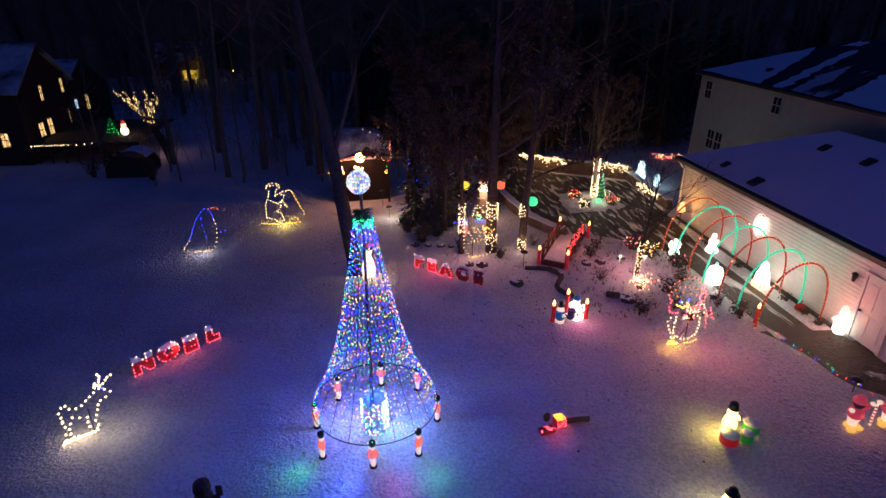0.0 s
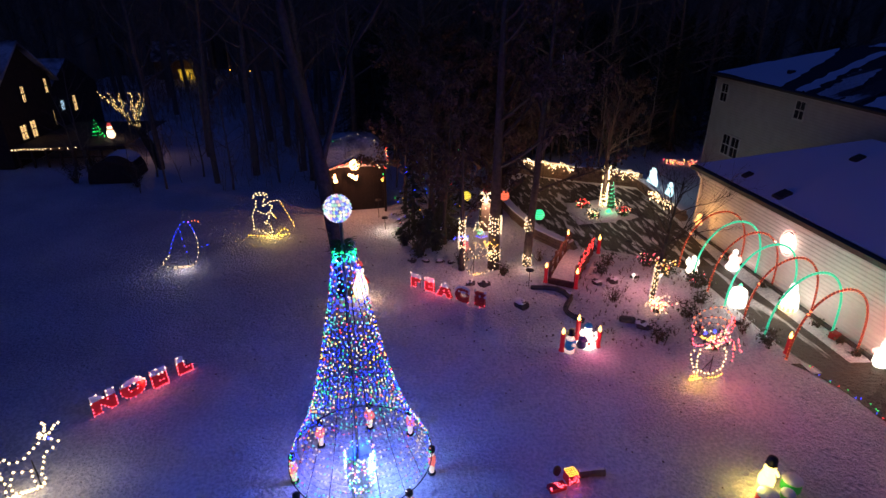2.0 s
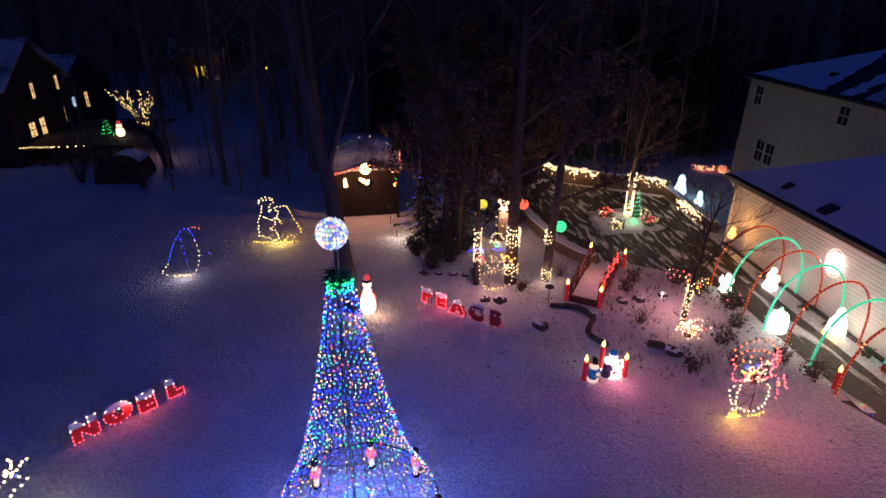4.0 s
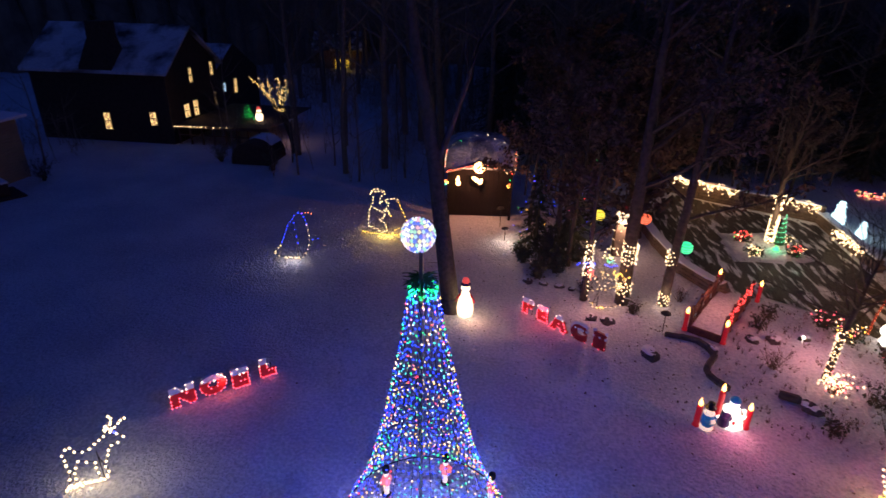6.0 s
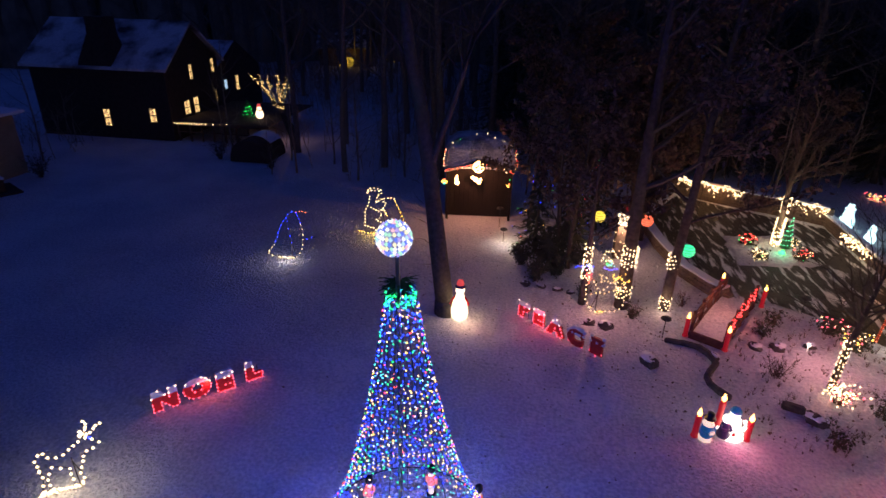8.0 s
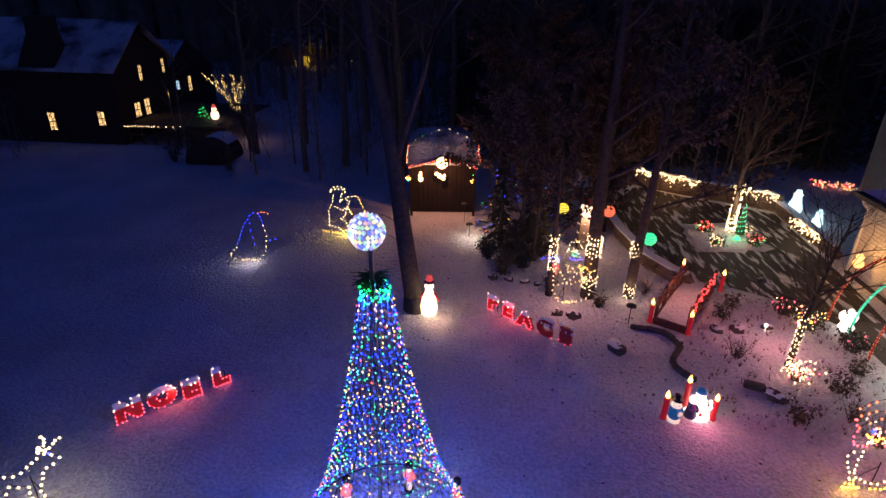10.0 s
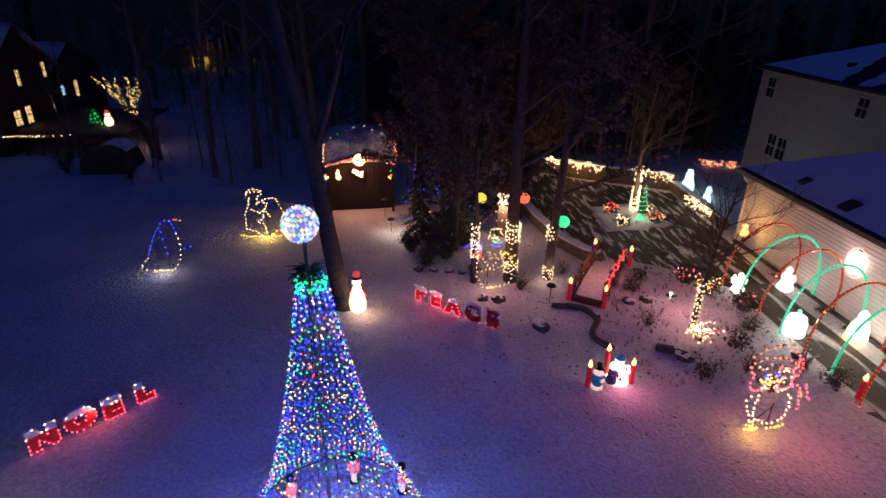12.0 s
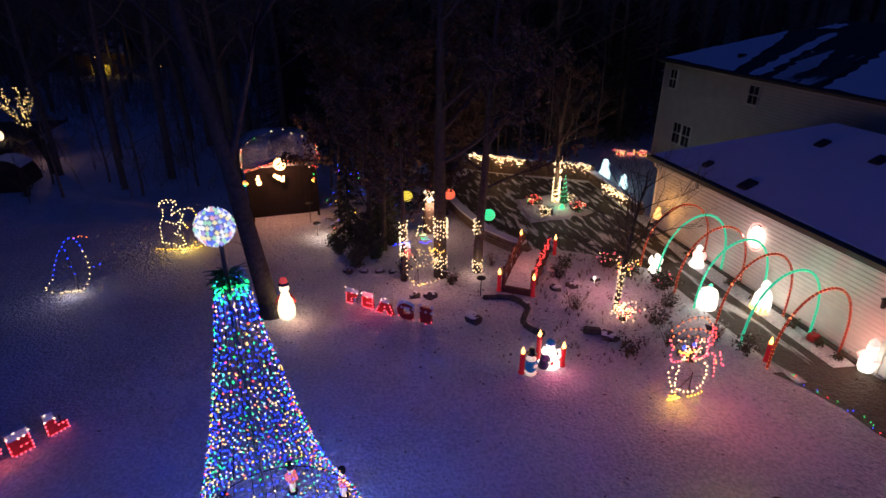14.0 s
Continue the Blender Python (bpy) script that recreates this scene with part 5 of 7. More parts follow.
for c, n, x0, x1, z0, z1 in (("b_green", 9, 0.42, 0.72, 1.56, 1.74), ("b_cyan", 4, 0.45, 0.7, 1.5, 1.6), ("b_cool", 12, -0.25, 0.12, 1.42, 1.66), ("b_pink", 6, -0.15, 0.1, 1.2, 1.45), ("b_red", 6, -0.1, 0.1, 1.15, 1.3), ("b_orange", 9, -0.1, 0.12, 1.0, 1.2), ("b_white", 12, 0.25, 0.75, 1.6, 1.95), ("b_yellow", 22, 0.75, 1.3, 1.0, 1.22), ("b_gold", 18, 0.8, 1.2, 0.62, 1.0), ("b_gold", 10, 0.3, 0.8, 1.02, 1.22), ("b_white", 14, 0.85, 1.15, 0.55, 0.95)):
    beads("light_string", [(rnd.uniform(x0, x1), rnd.uniform(-0.1, 0.15), rnd.uniform(z0, z1)) for _ in range(n)], 0.0185, M[c], bk)
sf = line_figure("snowman_light", 7.88, 13.36, -1, [
    ([(0.1, 0.95), (0.07, 0.65), (0.09, 0.46), (0.18, 0.3), (0.35, 0.2), (0.55, 0.19), (0.72, 0.28), (0.82, 0.42), (0.85, 0.62), (0.8, 0.86), (0.7, 1.0)], "b_white", 0.085),
    ([(-0.08, 0.95), (-0.13, 0.78), (-0.09, 0.62), (0.02, 0.4), (0.06, 0.2)], "b_white", 0.11),
    ([(-0.24, 1.66), (-0.15, 1.45), (-0.19, 1.3), (-0.12, 1.1)], "b_pink", 0.1),
    ([(-0.24, 1.92), (-0.1, 2.08), (0.16, 2.18), (0.35, 2.2), (0.55, 2.12), (0.73, 1.92)], "b_orange", 0.11),
    ([(-0.24, 1.66), (-0.2, 1.77), (0.0, 1.87), (0.25, 1.91), (0.5, 1.85), (0.72, 1.72), (0.82, 1.6)], "b_orange", 0.1),
    ([(-0.14, 1.48), (-0.05, 1.6), (0.17, 1.72), (0.42, 1.7), (0.62, 1.6)], "b_orange", 0.16),
    ([(0.73, 1.92), (0.74, 1.72), (0.68, 1.58), (0.74, 1.42), (0.72, 1.3), (0.78, 1.1)], "b_pink", 0.055), ([(0.82, 1.85), (0.85, 1.62), (0.8, 1.4)], "b_red", 0.08),
    ([(-0.14, 1.12), (0.08, 1.07), (0.16, 1.11)], "b_pink", 0.07), ([(0.46, 1.13), (0.6, 1.09), (0.78, 1.18)], "b_pink", 0.05), ([(0.5, 1.06), (0.72, 1.12)], "b_gold", 0.06),
    ([(0.86, 1.2), (0.97, 1.1), (0.99, 0.94), (1.03, 0.75), (1.05, 0.58), (0.99, 0.46)], "b_pink", 0.09), ([(1.06, 1.19), (1.13, 1.0), (1.16, 0.88), (1.27, 0.75)], "b_pink", 0.08), ([(0.98, 1.0), (1.03, 0.86)], "b_orange", 0.04),
    ([(0.05, 1.33), (0.16, 1.28), (0.27, 1.22), (0.33, 1.3), (0.39, 1.34)], "b_yellow", 0.045),
    ([(-0.02, 0.04), (0.15, 0.05), (0.33, 0.06)], "b_yellow", 0.03), ([(0.5, 0.05), (0.7, 0.08), (0.9, 0.16)], "b_yellow", 0.07), ([(0.02, 0.14), (0.25, 0.16)], "b_yellow", 0.06), ([(0.08, 0.24), (0.2, 0.2)], "b_gold", 0.06)],
    "big snowman outline of white lamps with a red hat and scarf", r=0.026)
beads("eye_lamp", [(0.12, -0.03, 1.45), (0.36, -0.03, 1.49)], 0.045, M["b_blue"], sf, "blue lamps for eyes")

# ---- letter signs ----
def letter(ch, x, y, turn, size, group, lit=True, cap=False):
    cu = bpy.data.curves.new("letter", "FONT")
    cu.body, cu.size, cu.extrude, cu.offset, cu.align_x, cu.resolution_u = ch, size * 1.3, 0.04, 0.056, "CENTER", 4
    tmp = bpy.data.objects.new("letter_tmp", cu)
    scene.collection.objects.link(tmp)
    dg = bpy.context.evaluated_depsgraph_get()
    me = bpy.data.meshes.new_from_object(tmp.evaluated_get(dg))
    bpy.data.objects.remove(tmp)
    zmin = min(v.co.y for v in me.vertices)
    for v in me.vertices:
        v.co = Vector((v.co.x * 1.08, -v.co.z, v.co.y - zmin + 0.04))
    me.materials.clear()
    me.materials.append(M["redboard"] if lit else M["redplain"])
    me.materials.append(M["capsnow"])
    top = max(v.co.z for v in me.vertices)
    bm = bmesh.new()
    bm.from_mesh(me)
    bmesh.ops.remove_doubles(bm, verts=bm.verts, dist=0.0005)
    bmesh.ops.bisect_plane(bm, geom=bm.verts[:] + bm.edges[:] + bm.faces[:], plane_co=(0, 0, top * 0.7), plane_no=(0, 0, 1))
    for f in bm.faces:
        f.material_index = 1 if lit and f.calc_center_median().z > top * 0.7 else 0
        f.smooth = False
    bm.to_mesh(me)
    bm.free()
    root = thing("sign_letter", x, y, 0, turn, "red letter %s board with white top, %s" % (ch, "edged with lamps" if lit else "capped with snow"), "letter sign", group)
    body = new("letter_board", me)
    body.parent = root
    top = max(v.co.z for v in me.vertices)
    w = max(abs(v.co.x) for v in me.vertices)
    for sx in (-0.6, 0.6):
        bm = bmesh.new()
        tube(bm, [(sx * w, 0.045, -0.05), (sx * w, 0.045, 0.35)], 0.012, 5)
        part("stake", bm, M["dark"], root)
    rim = [tuple(v.co) for v in me.vertices if v.co.y < -0.02]
    bm = bmesh.new()
    bm.from_mesh(me)
    bmesh.ops.remove_doubles(bm, verts=bm.verts, dist=0.0005)
    bm.normal_update()
    picked = []
    for e in bm.edges:
        if len(e.link_faces) != 2 or (e.verts[0].co.y + e.verts[1].co.y) > -0.05:
            continue
        tilt = sorted(abs(f.normal.y) for f in e.link_faces)
        if tilt[0] > 0.5 or tilt[1] < 0.9:
            continue
        n = max(1, round(e.calc_length() / 0.02))
        for k in range(n):
            p = e.verts[0].co.lerp(e.verts[1].co, k / n)
            if all((p - q).length > 0.08 for q in picked):
                picked.append(p.copy())
    bm.free()
    hi = [(p.x, p.y - 0.015, p.z) for p in picked if p.z > top * 0.7]
    lo = [(p.x, p.y - 0.015, p.z) for p in picked if p.z <= top * 0.7]
    if lit:
        beads("light_string", hi[::2], 0.024, M["b_cap"], root, "white lamps")
        beads("light_string", lo, 0.021, M["b_pink"], root, "red lamps")
    else:
        beads("light_string", [p for p in lo if p[2] < top * 0.3][::3], 0.018, M["b_pink"], root, "red lamps")
    if cap:
        bm = bmesh.new()
        for p in rim:
            if p[2] > top * 0.66:
                bmesh.ops.create_icosphere(bm, subdivisions=1, radius=0.062, matrix=Matrix.Translation((p[0], 0, p[2] + 0.03)))
        part("snow_cap", bm, M["capsnow"], root, "cap of snow", True)
    return root


M["b_cap"] = glow("bulb_soft_white", (1.0, 0.62, 0.5), 3.5)
for ch, x, y in (("N", -6.69, 13.8), ("O", -6.2, 14.27), ("E", -5.72, 14.62), ("L", -5.27, 15.12)):
    letter(ch, x, y, 44, 0.47, "letters of a word in the snow")
for k, (ch, x, y) in enumerate((("P", 1.17, 19.28), ("E", 1.6, 18.92), ("A", 2.06, 18.47), ("C", 2.57, 18.04), ("E", 3.09, 17.7))):
    letter(ch, x, y, -37, 0.44, "letters of a word by the garden", lit=k < 3, cap=k >= 3)

# ---- lit plastic candles ----
def candle(x, y, z=0.0, h=0.62, r=0.066, group="red plastic candles", tall=""):
    root = thing("plastic_candle", x, y, z, 0, "%sred lit plastic candle with a yellow flame" % tall, "candle", group)
    bm = bmesh.new()
    lathe(bm, [(r * 1.25, 0), (r * 1.3, 0.03), (r, 0.07), (r * 0.97, h * 0.6), (r * 1.05, h - 0.03), (r * 0.8, h), (r * 0.3, h + 0.01)], 12)
    part("candle_body", bm, M["redplastic"], root, smooth=True)
    bm = bmesh.new()
    lathe(bm, [(0.02, h), (r * 0.68, h + 0.04), (r * 0.78, h + 0.08), (r * 0.45, h + 0.14), (0.008, h + 0.21)], 10)
    part("flame", bm, M["flame"], root, "glowing flame", True)
    return root


# ---- bridge ----
bg = thing("garden_bridge", 7.0, 20.18, 0, -32.0, "small arched red wooden footbridge with railings under snow", "bridge")
BL, BW = 3.0, 0.9
def rise(v):
    return 0.13 + 0.12 * math.cos(v / BL * math.pi)
for k in range(20):
    v = -BL / 2 + (k + 0.5) * BL / 20
    bm = bmesh.new()
    box(bm, -BW / 2, BW / 2, v - 0.07, v + 0.07, rise(v) - 0.04, rise(v), bevel=0.006)
    part("plank", bm, M["redwood"], bg)
bm = bmesh.new()
n = 12
a = [[bm.verts.new((sx * (BW / 2 - 0.05), -BL / 2 + BL * i / n, rise(-BL / 2 + BL * i / n) + 0.02 + 0.012 * math.sin(i * 2.1 + sx))) for sx in (-1, -0.3, 0.3, 1)] for i in range(n + 1)]
for i in range(n):
    for j in range(3):
        bm.faces.new((a[i][j], a[i + 1][j], a[i + 1][j + 1], a[i][j + 1]))
part("deck_snow", bm, M["snow"], bg, "trodden snow", True)
bm = bmesh.new()
box(bm, -BW / 2 - 0.02, BW / 2 + 0.02, -BL / 2 - 0.07, -BL / 2, -0.05, 0.2, bevel=0.01)
part("end_board", bm, M["redwood"], bg)
for sx in (-1, 1):
    x = sx * BW / 2
    bm = bmesh.new()
    tube(bm, [(x, v, rise(v) - 0.06) for v in np.linspace(-BL / 2, BL / 2, 9)], 0.06, 4)
    part("beam", bm, M["redwood"], bg)
    bm = bmesh.new()
    for dz in (0.55, 0.33):
        tube(bm, [(x, v, rise(v) + dz) for v in np.linspace(-BL / 2, BL / 2, 9)], 0.035, 4)
    part("handrail", bm, M["redwood"], bg)
    for v in np.linspace(-BL / 2 + 0.05, BL / 2 - 0.05, 5):
        bm = bmesh.new()
        box(bm, x - 0.045, x + 0.045, v - 0.045, v + 0.045, 0.0, rise(v) + 0.66, bevel=0.008)
        part("post", bm, M["redwood"], bg)
pts = []
for dz in (0.58, 0.42, 0.28):
    pts += along([(BW / 2 + 0.02, v, rise(v) + dz) for v in np.linspace(-1.2, BL / 2, 9)], 0.12, 0.03)
beads("light_string", pts, 0.022, M["b_red"], bg, "red lamps along one railing")
T = pose(7.0, 20.18, 0, 0, 0, -32.0)
for sx, v, dx in ((-1, -1.5, -0.11), (1, -1.5, 0.06), (-1, 1.5, -0.1), (1, 1.5, 0.22)):
    p = T @ Vector((sx * BW / 2 + dx, v - 0.06 if v < 0 else v, 0))
    candle(p.x, p.y, 0.0 if v < 0 else 0.1, 0.56, 0.062, "candles at the bridge ends")
candle(4.96, 15.03, 0, 0.55, 0.066, "candles round the carollers")
candle(5.55, 15.46, 0, 0.68, 0.066, "candles round the carollers", "tall ")
candle(6.05, 15.1, 0, 0.5, 0.066, "candles round the carollers")
candle(11.22, 14.2, 0, 0.5, 0.06)


M["dkblue"] = mat("dark_blue_plastic", (0.03, 0.03, 0.12), 0.4)


def blow_figure(name, x, y, turn, profile, mats, label, extra=None, z=0.0, group="", scale=1.0):
    """A hollow moulded figure as one mesh: stacked turned shapes, each with its own plastic."""
    bm = bmesh.new()
    for prof, mi in profile:
        lathe(bm, [(r * scale, h * scale) for r, h in prof], 14, mi)
    if extra:
        extra(bm)
    return solo(name, bm, mats, x, y, z, turn, label, "figure", group, smooth=True)


SNOWMAN = [([(0.16, 0), (0.27, 0.1), (0.31, 0.3), (0.27, 0.52), (0.17, 0.66)], 0), ([(0.16, 0.66), (0.19, 0.78), (0.15, 0.93), (0.06, 0.97)], 0)]
HAT = [([(0.2, 0.93), (0.21, 0.95), (0.13, 0.97), (0.12, 1.14), (0.02, 1.16)], 1)]


def snowman_extra(bm):
    for sx in (-0.06, 0.06):
        lathe(bm, [(0.005, 0), (0.022, 0.01), (0.022, 0.03), (0.005, 0.04)], 6, 1, (sx, -0.17, 0.83))
    for z in (0.25, 0.4, 0.55):
        lathe(bm, [(0.005, 0), (0.025, 0.01), (0.025, 0.03), (0.005, 0.04)], 6, 1, (0, -0.3 + abs(z - 0.35) * 0.2, z))
    tube(bm, [(0, -0.16, 0.79), (0, -0.26, 0.78)], 0.022, 5, 2, r2=0.006)
    tube(bm, [(0.19 * math.cos(a), 0.19 * math.sin(a), 0.67) for a in np.linspace(0, 6.28, 15)[:-1]], 0.035, 6, 2, closed=True)


def snowman(x, y, turn, glowm, hatm, scarf, label, z=0.0, s=1.0, hat=True):
    ob = blow_figure("snowman", x, y, turn, SNOWMAN + (HAT if hat else []), [glowm, hatm, scarf], label, snowman_extra, z, "lit snowmen")
    ob.scale = (s, s, s)
    return ob


blow_figure("snowman", -0.7, 18.85, 0, [([(0.15, 0), (0.23, 0.08), (0.25, 0.28), (0.2, 0.55), (0.12, 0.78), (0.09, 0.84)], 0), ([(0.09, 0.84), (0.14, 0.93), (0.12, 1.04), (0.06, 1.08)], 0), ([(0.15, 1.06), (0.16, 1.08), (0.11, 1.1), (0.105, 1.13)], 1), ([(0.105, 1.13), (0.11, 1.18), (0.08, 1.26), (0.02, 1.29)], 3)], [M["whiteglow"], M["dkblue"], M["redplastic"], M["pinkred"]], "slim lit plastic snowman with a blue hat beneath the tree",
            lambda bm: [tube(bm, [(sx * 0.13, 0, 0.74), (sx * 0.24, -0.04, 0.6), (sx * 0.27, -0.06, 0.5)], 0.03, 5, 2) for sx in (-1, 1)], group="lit snowmen")
blow_figure("snowman", 7.62, 9.92, 10, [([(0.1, 0), (0.15, 0.05), (0.16, 0.18), (0.12, 0.34), (0.09, 0.39)], 0), ([(0.09, 0.38), (0.115, 0.44), (0.105, 0.52), (0.06, 0.56)], 0), ([(0.11, 0.55), (0.12, 0.565), (0.1, 0.58), (0.105, 0.66), (0.085, 0.73), (0.03, 0.76)], 1)], [M["yellowglow"], M["black"]], "lit yellow plastic snowman with a round black hat",
            lambda bm: [tube(bm, [(sx * 0.09, 0, 0.35), (sx * 0.16, -0.04, 0.33), (sx * 0.13, -0.12, 0.3)], 0.035, 6, 0) for sx in (-1, 1)], group="lit snowmen")
snowman(6.1, 7.6, 10, M["yellowglow"], M["black"], M["yellowglow"], "lit pale yellow plastic snowman with a black hat", s=0.66)
snowman(14.35, 29.0, -10, M["coldglow"], M["coldglow"], M["coldglow"], "glowing cold white snowman by the wall", z=0.0, s=0.95)
snowman(14.55, 27.5, -10, M["coldglow"], M["coldglow"], M["coldglow"], "small glowing cold white snowman by the wall", z=0.0, s=0.66)
# carollers: white group and the blue-coated one
def choir(bm):
    # the smaller singer, in a dark blue coat with a red book
    lathe(bm, [(0.16, 0.0), (0.17, 0.06), (0.13, 0.2), (0.1, 0.4), (0.06, 0.46)], 12, 3, (-0.22, -0.13, 0.04))
    lathe(bm, [(0.05, 0.0), (0.1, 0.07), (0.11, 0.14), (0.07, 0.22), (0.02, 0.24)], 12, 0, (-0.22, -0.13, 0.46))
    box(bm, -0.1, 0.02, -0.3, -0.22, 0.16, 0.32, 2, bevel=0.02)
    for sx in (-1, 1):
        tube(bm, [(0.08 + sx * 0.17, -0.02, 0.5), (0.08 + sx * 0.22, -0.1, 0.38), (0.08 + sx * 0.08, -0.22, 0.36)], 0.05, 7, 0)
        tube(bm, [(-0.22 + sx * 0.1, -0.15, 0.42), (-0.22 + sx * 0.13, -0.22, 0.33), (-0.18 + sx * 0.04, -0.28, 0.32)], 0.035, 6, 3)
singers = blow_figure("caroller_figures", 5.75, 15.22, 0, [([(0.3, 0), (0.34, 0.05), (0.24, 0.1), (0.2, 0.3), (0.18, 0.5), (0.08, 0.58)], 0), ([(0.08, 0.57), (0.13, 0.66), (0.12, 0.74), (0.05, 0.8)], 0), ([(0.15, 0.73), (0.14, 0.77), (0.1, 0.83), (0.02, 0.86)], 1)],
            [M["hotwhite"], M["bluecoat"], M["redplastic"], M["dkblue"]], "white lit plastic carolling group with a blue cap", choir)
def singer_extra(bm):
    for sx in (-1, 1):
        tube(bm, [(sx * 0.13, 0, 0.44), (sx * 0.18, -0.05, 0.33), (sx * 0.1, -0.14, 0.31)], 0.042, 7, 0)
    tube(bm, [(0.12 * math.cos(a), 0.12 * math.sin(a), 0.49) for a in np.linspace(0, 6.28, 13)[:-1]], 0.03, 6, 2, closed=True)
    box(bm, -0.07, 0.07, -0.2, -0.17, 0.28, 0.4, 2, bevel=0.01)
singer = blow_figure("caroller_figure", 5.16, 14.97, 20, [([(0.14, 0), (0.17, 0.04), (0.15, 0.1)], 2), ([(0.13, 0.1), (0.17, 0.18), (0.14, 0.42), (0.09, 0.5)], 0), ([(0.07, 0.5), (0.1, 0.58), (0.07, 0.66)], 2), ([(0.15, 0.65), (0.15, 0.665), (0.085, 0.68), (0.09, 0.8), (0.01, 0.81)], 1)],
            [M["bluecoat"], M["black"], M["softglow"]], "blue-coated plastic carolling figure with a top hat", singer_extra)
singers.scale, singer.scale = (0.85, 0.85, 0.86), (0.85, 0.85, 0.88)
# figures along the walk
ROBE = [([(0.22, 0), (0.25, 0.06), (0.15, 0.3), (0.12, 0.5), (0.06, 0.56)], 0), ([(0.05, 0.56), (0.1, 0.64), (0.08, 0.74), (0.02, 0.78)], 0)]
def wings(bm):
    for sx in (-1, 1):
        lathe(bm, [(0.01, 0), (0.07, 0.08), (0.09, 0.2), (0.02, 0.34)], 8, 1, (sx * 0.15, 0.09, 0.2))
blow_figure("angel_figure", 12.9, 19.45, -60, ROBE, [M["hotwhite"], M["pinkglow"]], "white lit plastic angel with pink wings beside the walk", wings)
blow_figure("angel_figure", 11.25, 19.35, -20, ROBE, [M["hotwhite"], M["hotwhite"]], "white lit plastic angel beside the walk", wings, scale=0.85)
blow_figure("nativity_figure", 12.98, 16.5, -50, [([(0.23, 0), (0.27, 0.1), (0.23, 0.45), (0.15, 0.62)], 0), ([(0.09, 0.6), (0.13, 0.72), (0.1, 0.86), (0.02, 0.94)], 0)], [M["hotwhite"], M["b_yellow"]], "tall white lit plastic figure with an amber hem by the wall",
            lambda bm: [lathe(bm, [(0.02, 0), (0.06, 0.03), (0.03, 0.16)], 7, 1, (0.25 * math.cos(a), 0.25 * math.sin(a), 0)) for a in (3.4, 3.9, 4.4, 4.9, 5.4)])
blow_figure("bell_figure", 11.4, 16.85, 0, [([(0.25, 0.03), (0.28, 0.1), (0.27, 0.42), (0.22, 0.6), (0.06, 0.7)], 0)], [M["hotwhite"], M["b_teal"]], "white lit plastic bell with a green knob", lambda bm: lathe(bm, [(0.02, 0), (0.06, 0.04), (0.02, 0.1)], 8, 1, (0, 0, 0.72)))
blow_figure("santa_figure", 13.28, 13.3, -70, [([(0.15, 0), (0.2, 0.1), (0.2, 0.4), (0.12, 0.6)], 0), ([(0.1, 0.58), (0.13, 0.68), (0.1, 0.8)], 0), ([(0.12, 0.78), (0.12, 0.83), (0.1, 0.9), (0.03, 0.98)], 1)], [M["hotwhite"], M["pinkglow"]], "lit plastic winter figure with a pink cap by the side door",
            lambda bm: [tube(bm, [(sx * 0.13, 0, 0.5), (sx * 0.22, -0.06, 0.4), (sx * 0.16, -0.17, 0.42)], 0.045, 6, 1) for sx in (-1, 1)], z=0.05, scale=0.94)
# lit ring ornament on the garage wall
wr = thing("wall_wreath", 13.42, 17.76, 1.74, -90, "bright white wreath with a pink rope-lamp rim on the garage wall", "wreath")
bm = bmesh.new()
tube(bm, [(0.17 * math.cos(a), 0, 0.25 * math.sin(a)) for a in np.linspace(0, 6.28, 25)[:-1]], 0.105, 8, closed=True)
part("wreath_body", bm, M["hotwhite"], wr, smooth=True)
bm = bmesh.new()
tube(bm, [(0.36 * math.cos(a), 0, 0.44 * math.sin(a)) for a in np.linspace(0, 6.28, 31)[:-1]], 0.02, 6, closed=True)
part("rim_rope", bm, M["pinkglow"], wr)
bm = bmesh.new()
box(bm, -0.05, 0.05, 0.02, 0.12, -0.05, 0.4)
part("bracket", bm, M["dark"], wr)
# amber lantern cluster at the garage corner
al = thing("amber_figure", 13.08, 22.35, 0.6, 0, "amber glowing plastic figure at the garage corner", "figure")
bm = bmesh.new()
tube(bm, [(0, 0, -0.65), (0, 0, 0.004)], 0.018, 6)
part("stake", bm, M["dark"], al)
bm = bmesh.new()
lathe(bm, [(0.08, 0), (0.16, 0.06), (0.17, 0.17), (0.11, 0.26), (0.09, 0.3), (0.12, 0.37), (0.08, 0.45), (0.02, 0.49)], 12)
part("amber_body", bm, glow("lit_amber_plastic", (1.0, 0.42, 0.12), 2.4), al, smooth=True)

# ---- arches over the walk ----
def rope_arch(y0, y1, colour, label, x1=13.25):
    root = thing("light_arch", 0, 0, 0, 0, label, "light arch", "arches over the walk")
    x0, top = 11.05, 2.1
    path = []
    for i in range(33):
        a = math.pi * (1 - i / 32)
        x = (x0 + x1) / 2 + (x1 - x0) / 2 * math.cos(a) + 0.12 * math.sin(a) ** 1.2
        z = top * (max(0.0, math.sin(a)) ** 0.72)
        path.append(Vector((x, y0 + (y1 - y0) * i / 32, z)))
    bm = bmesh.new()
    tube(bm, path, 0.034, 7)
    part("rope", bm, M["rope_red"] if colour == "red" else M["rope_green"], root, smooth=True)
    beads("lamp_string", along(path, 0.11), 0.041, M["rope_bead"] if colour == "red" else M["b_teal"], root)
    return root
M["rope_red"] = mat("red_rope_tube", (0.16, 0.02, 0.012), 0.3, emit=(1.0, 0.06, 0.015), strength=0.16)
M["rope_bead"] = glow("rope_lamp_orange", (1.0, 0.24, 0.08), 3.4)
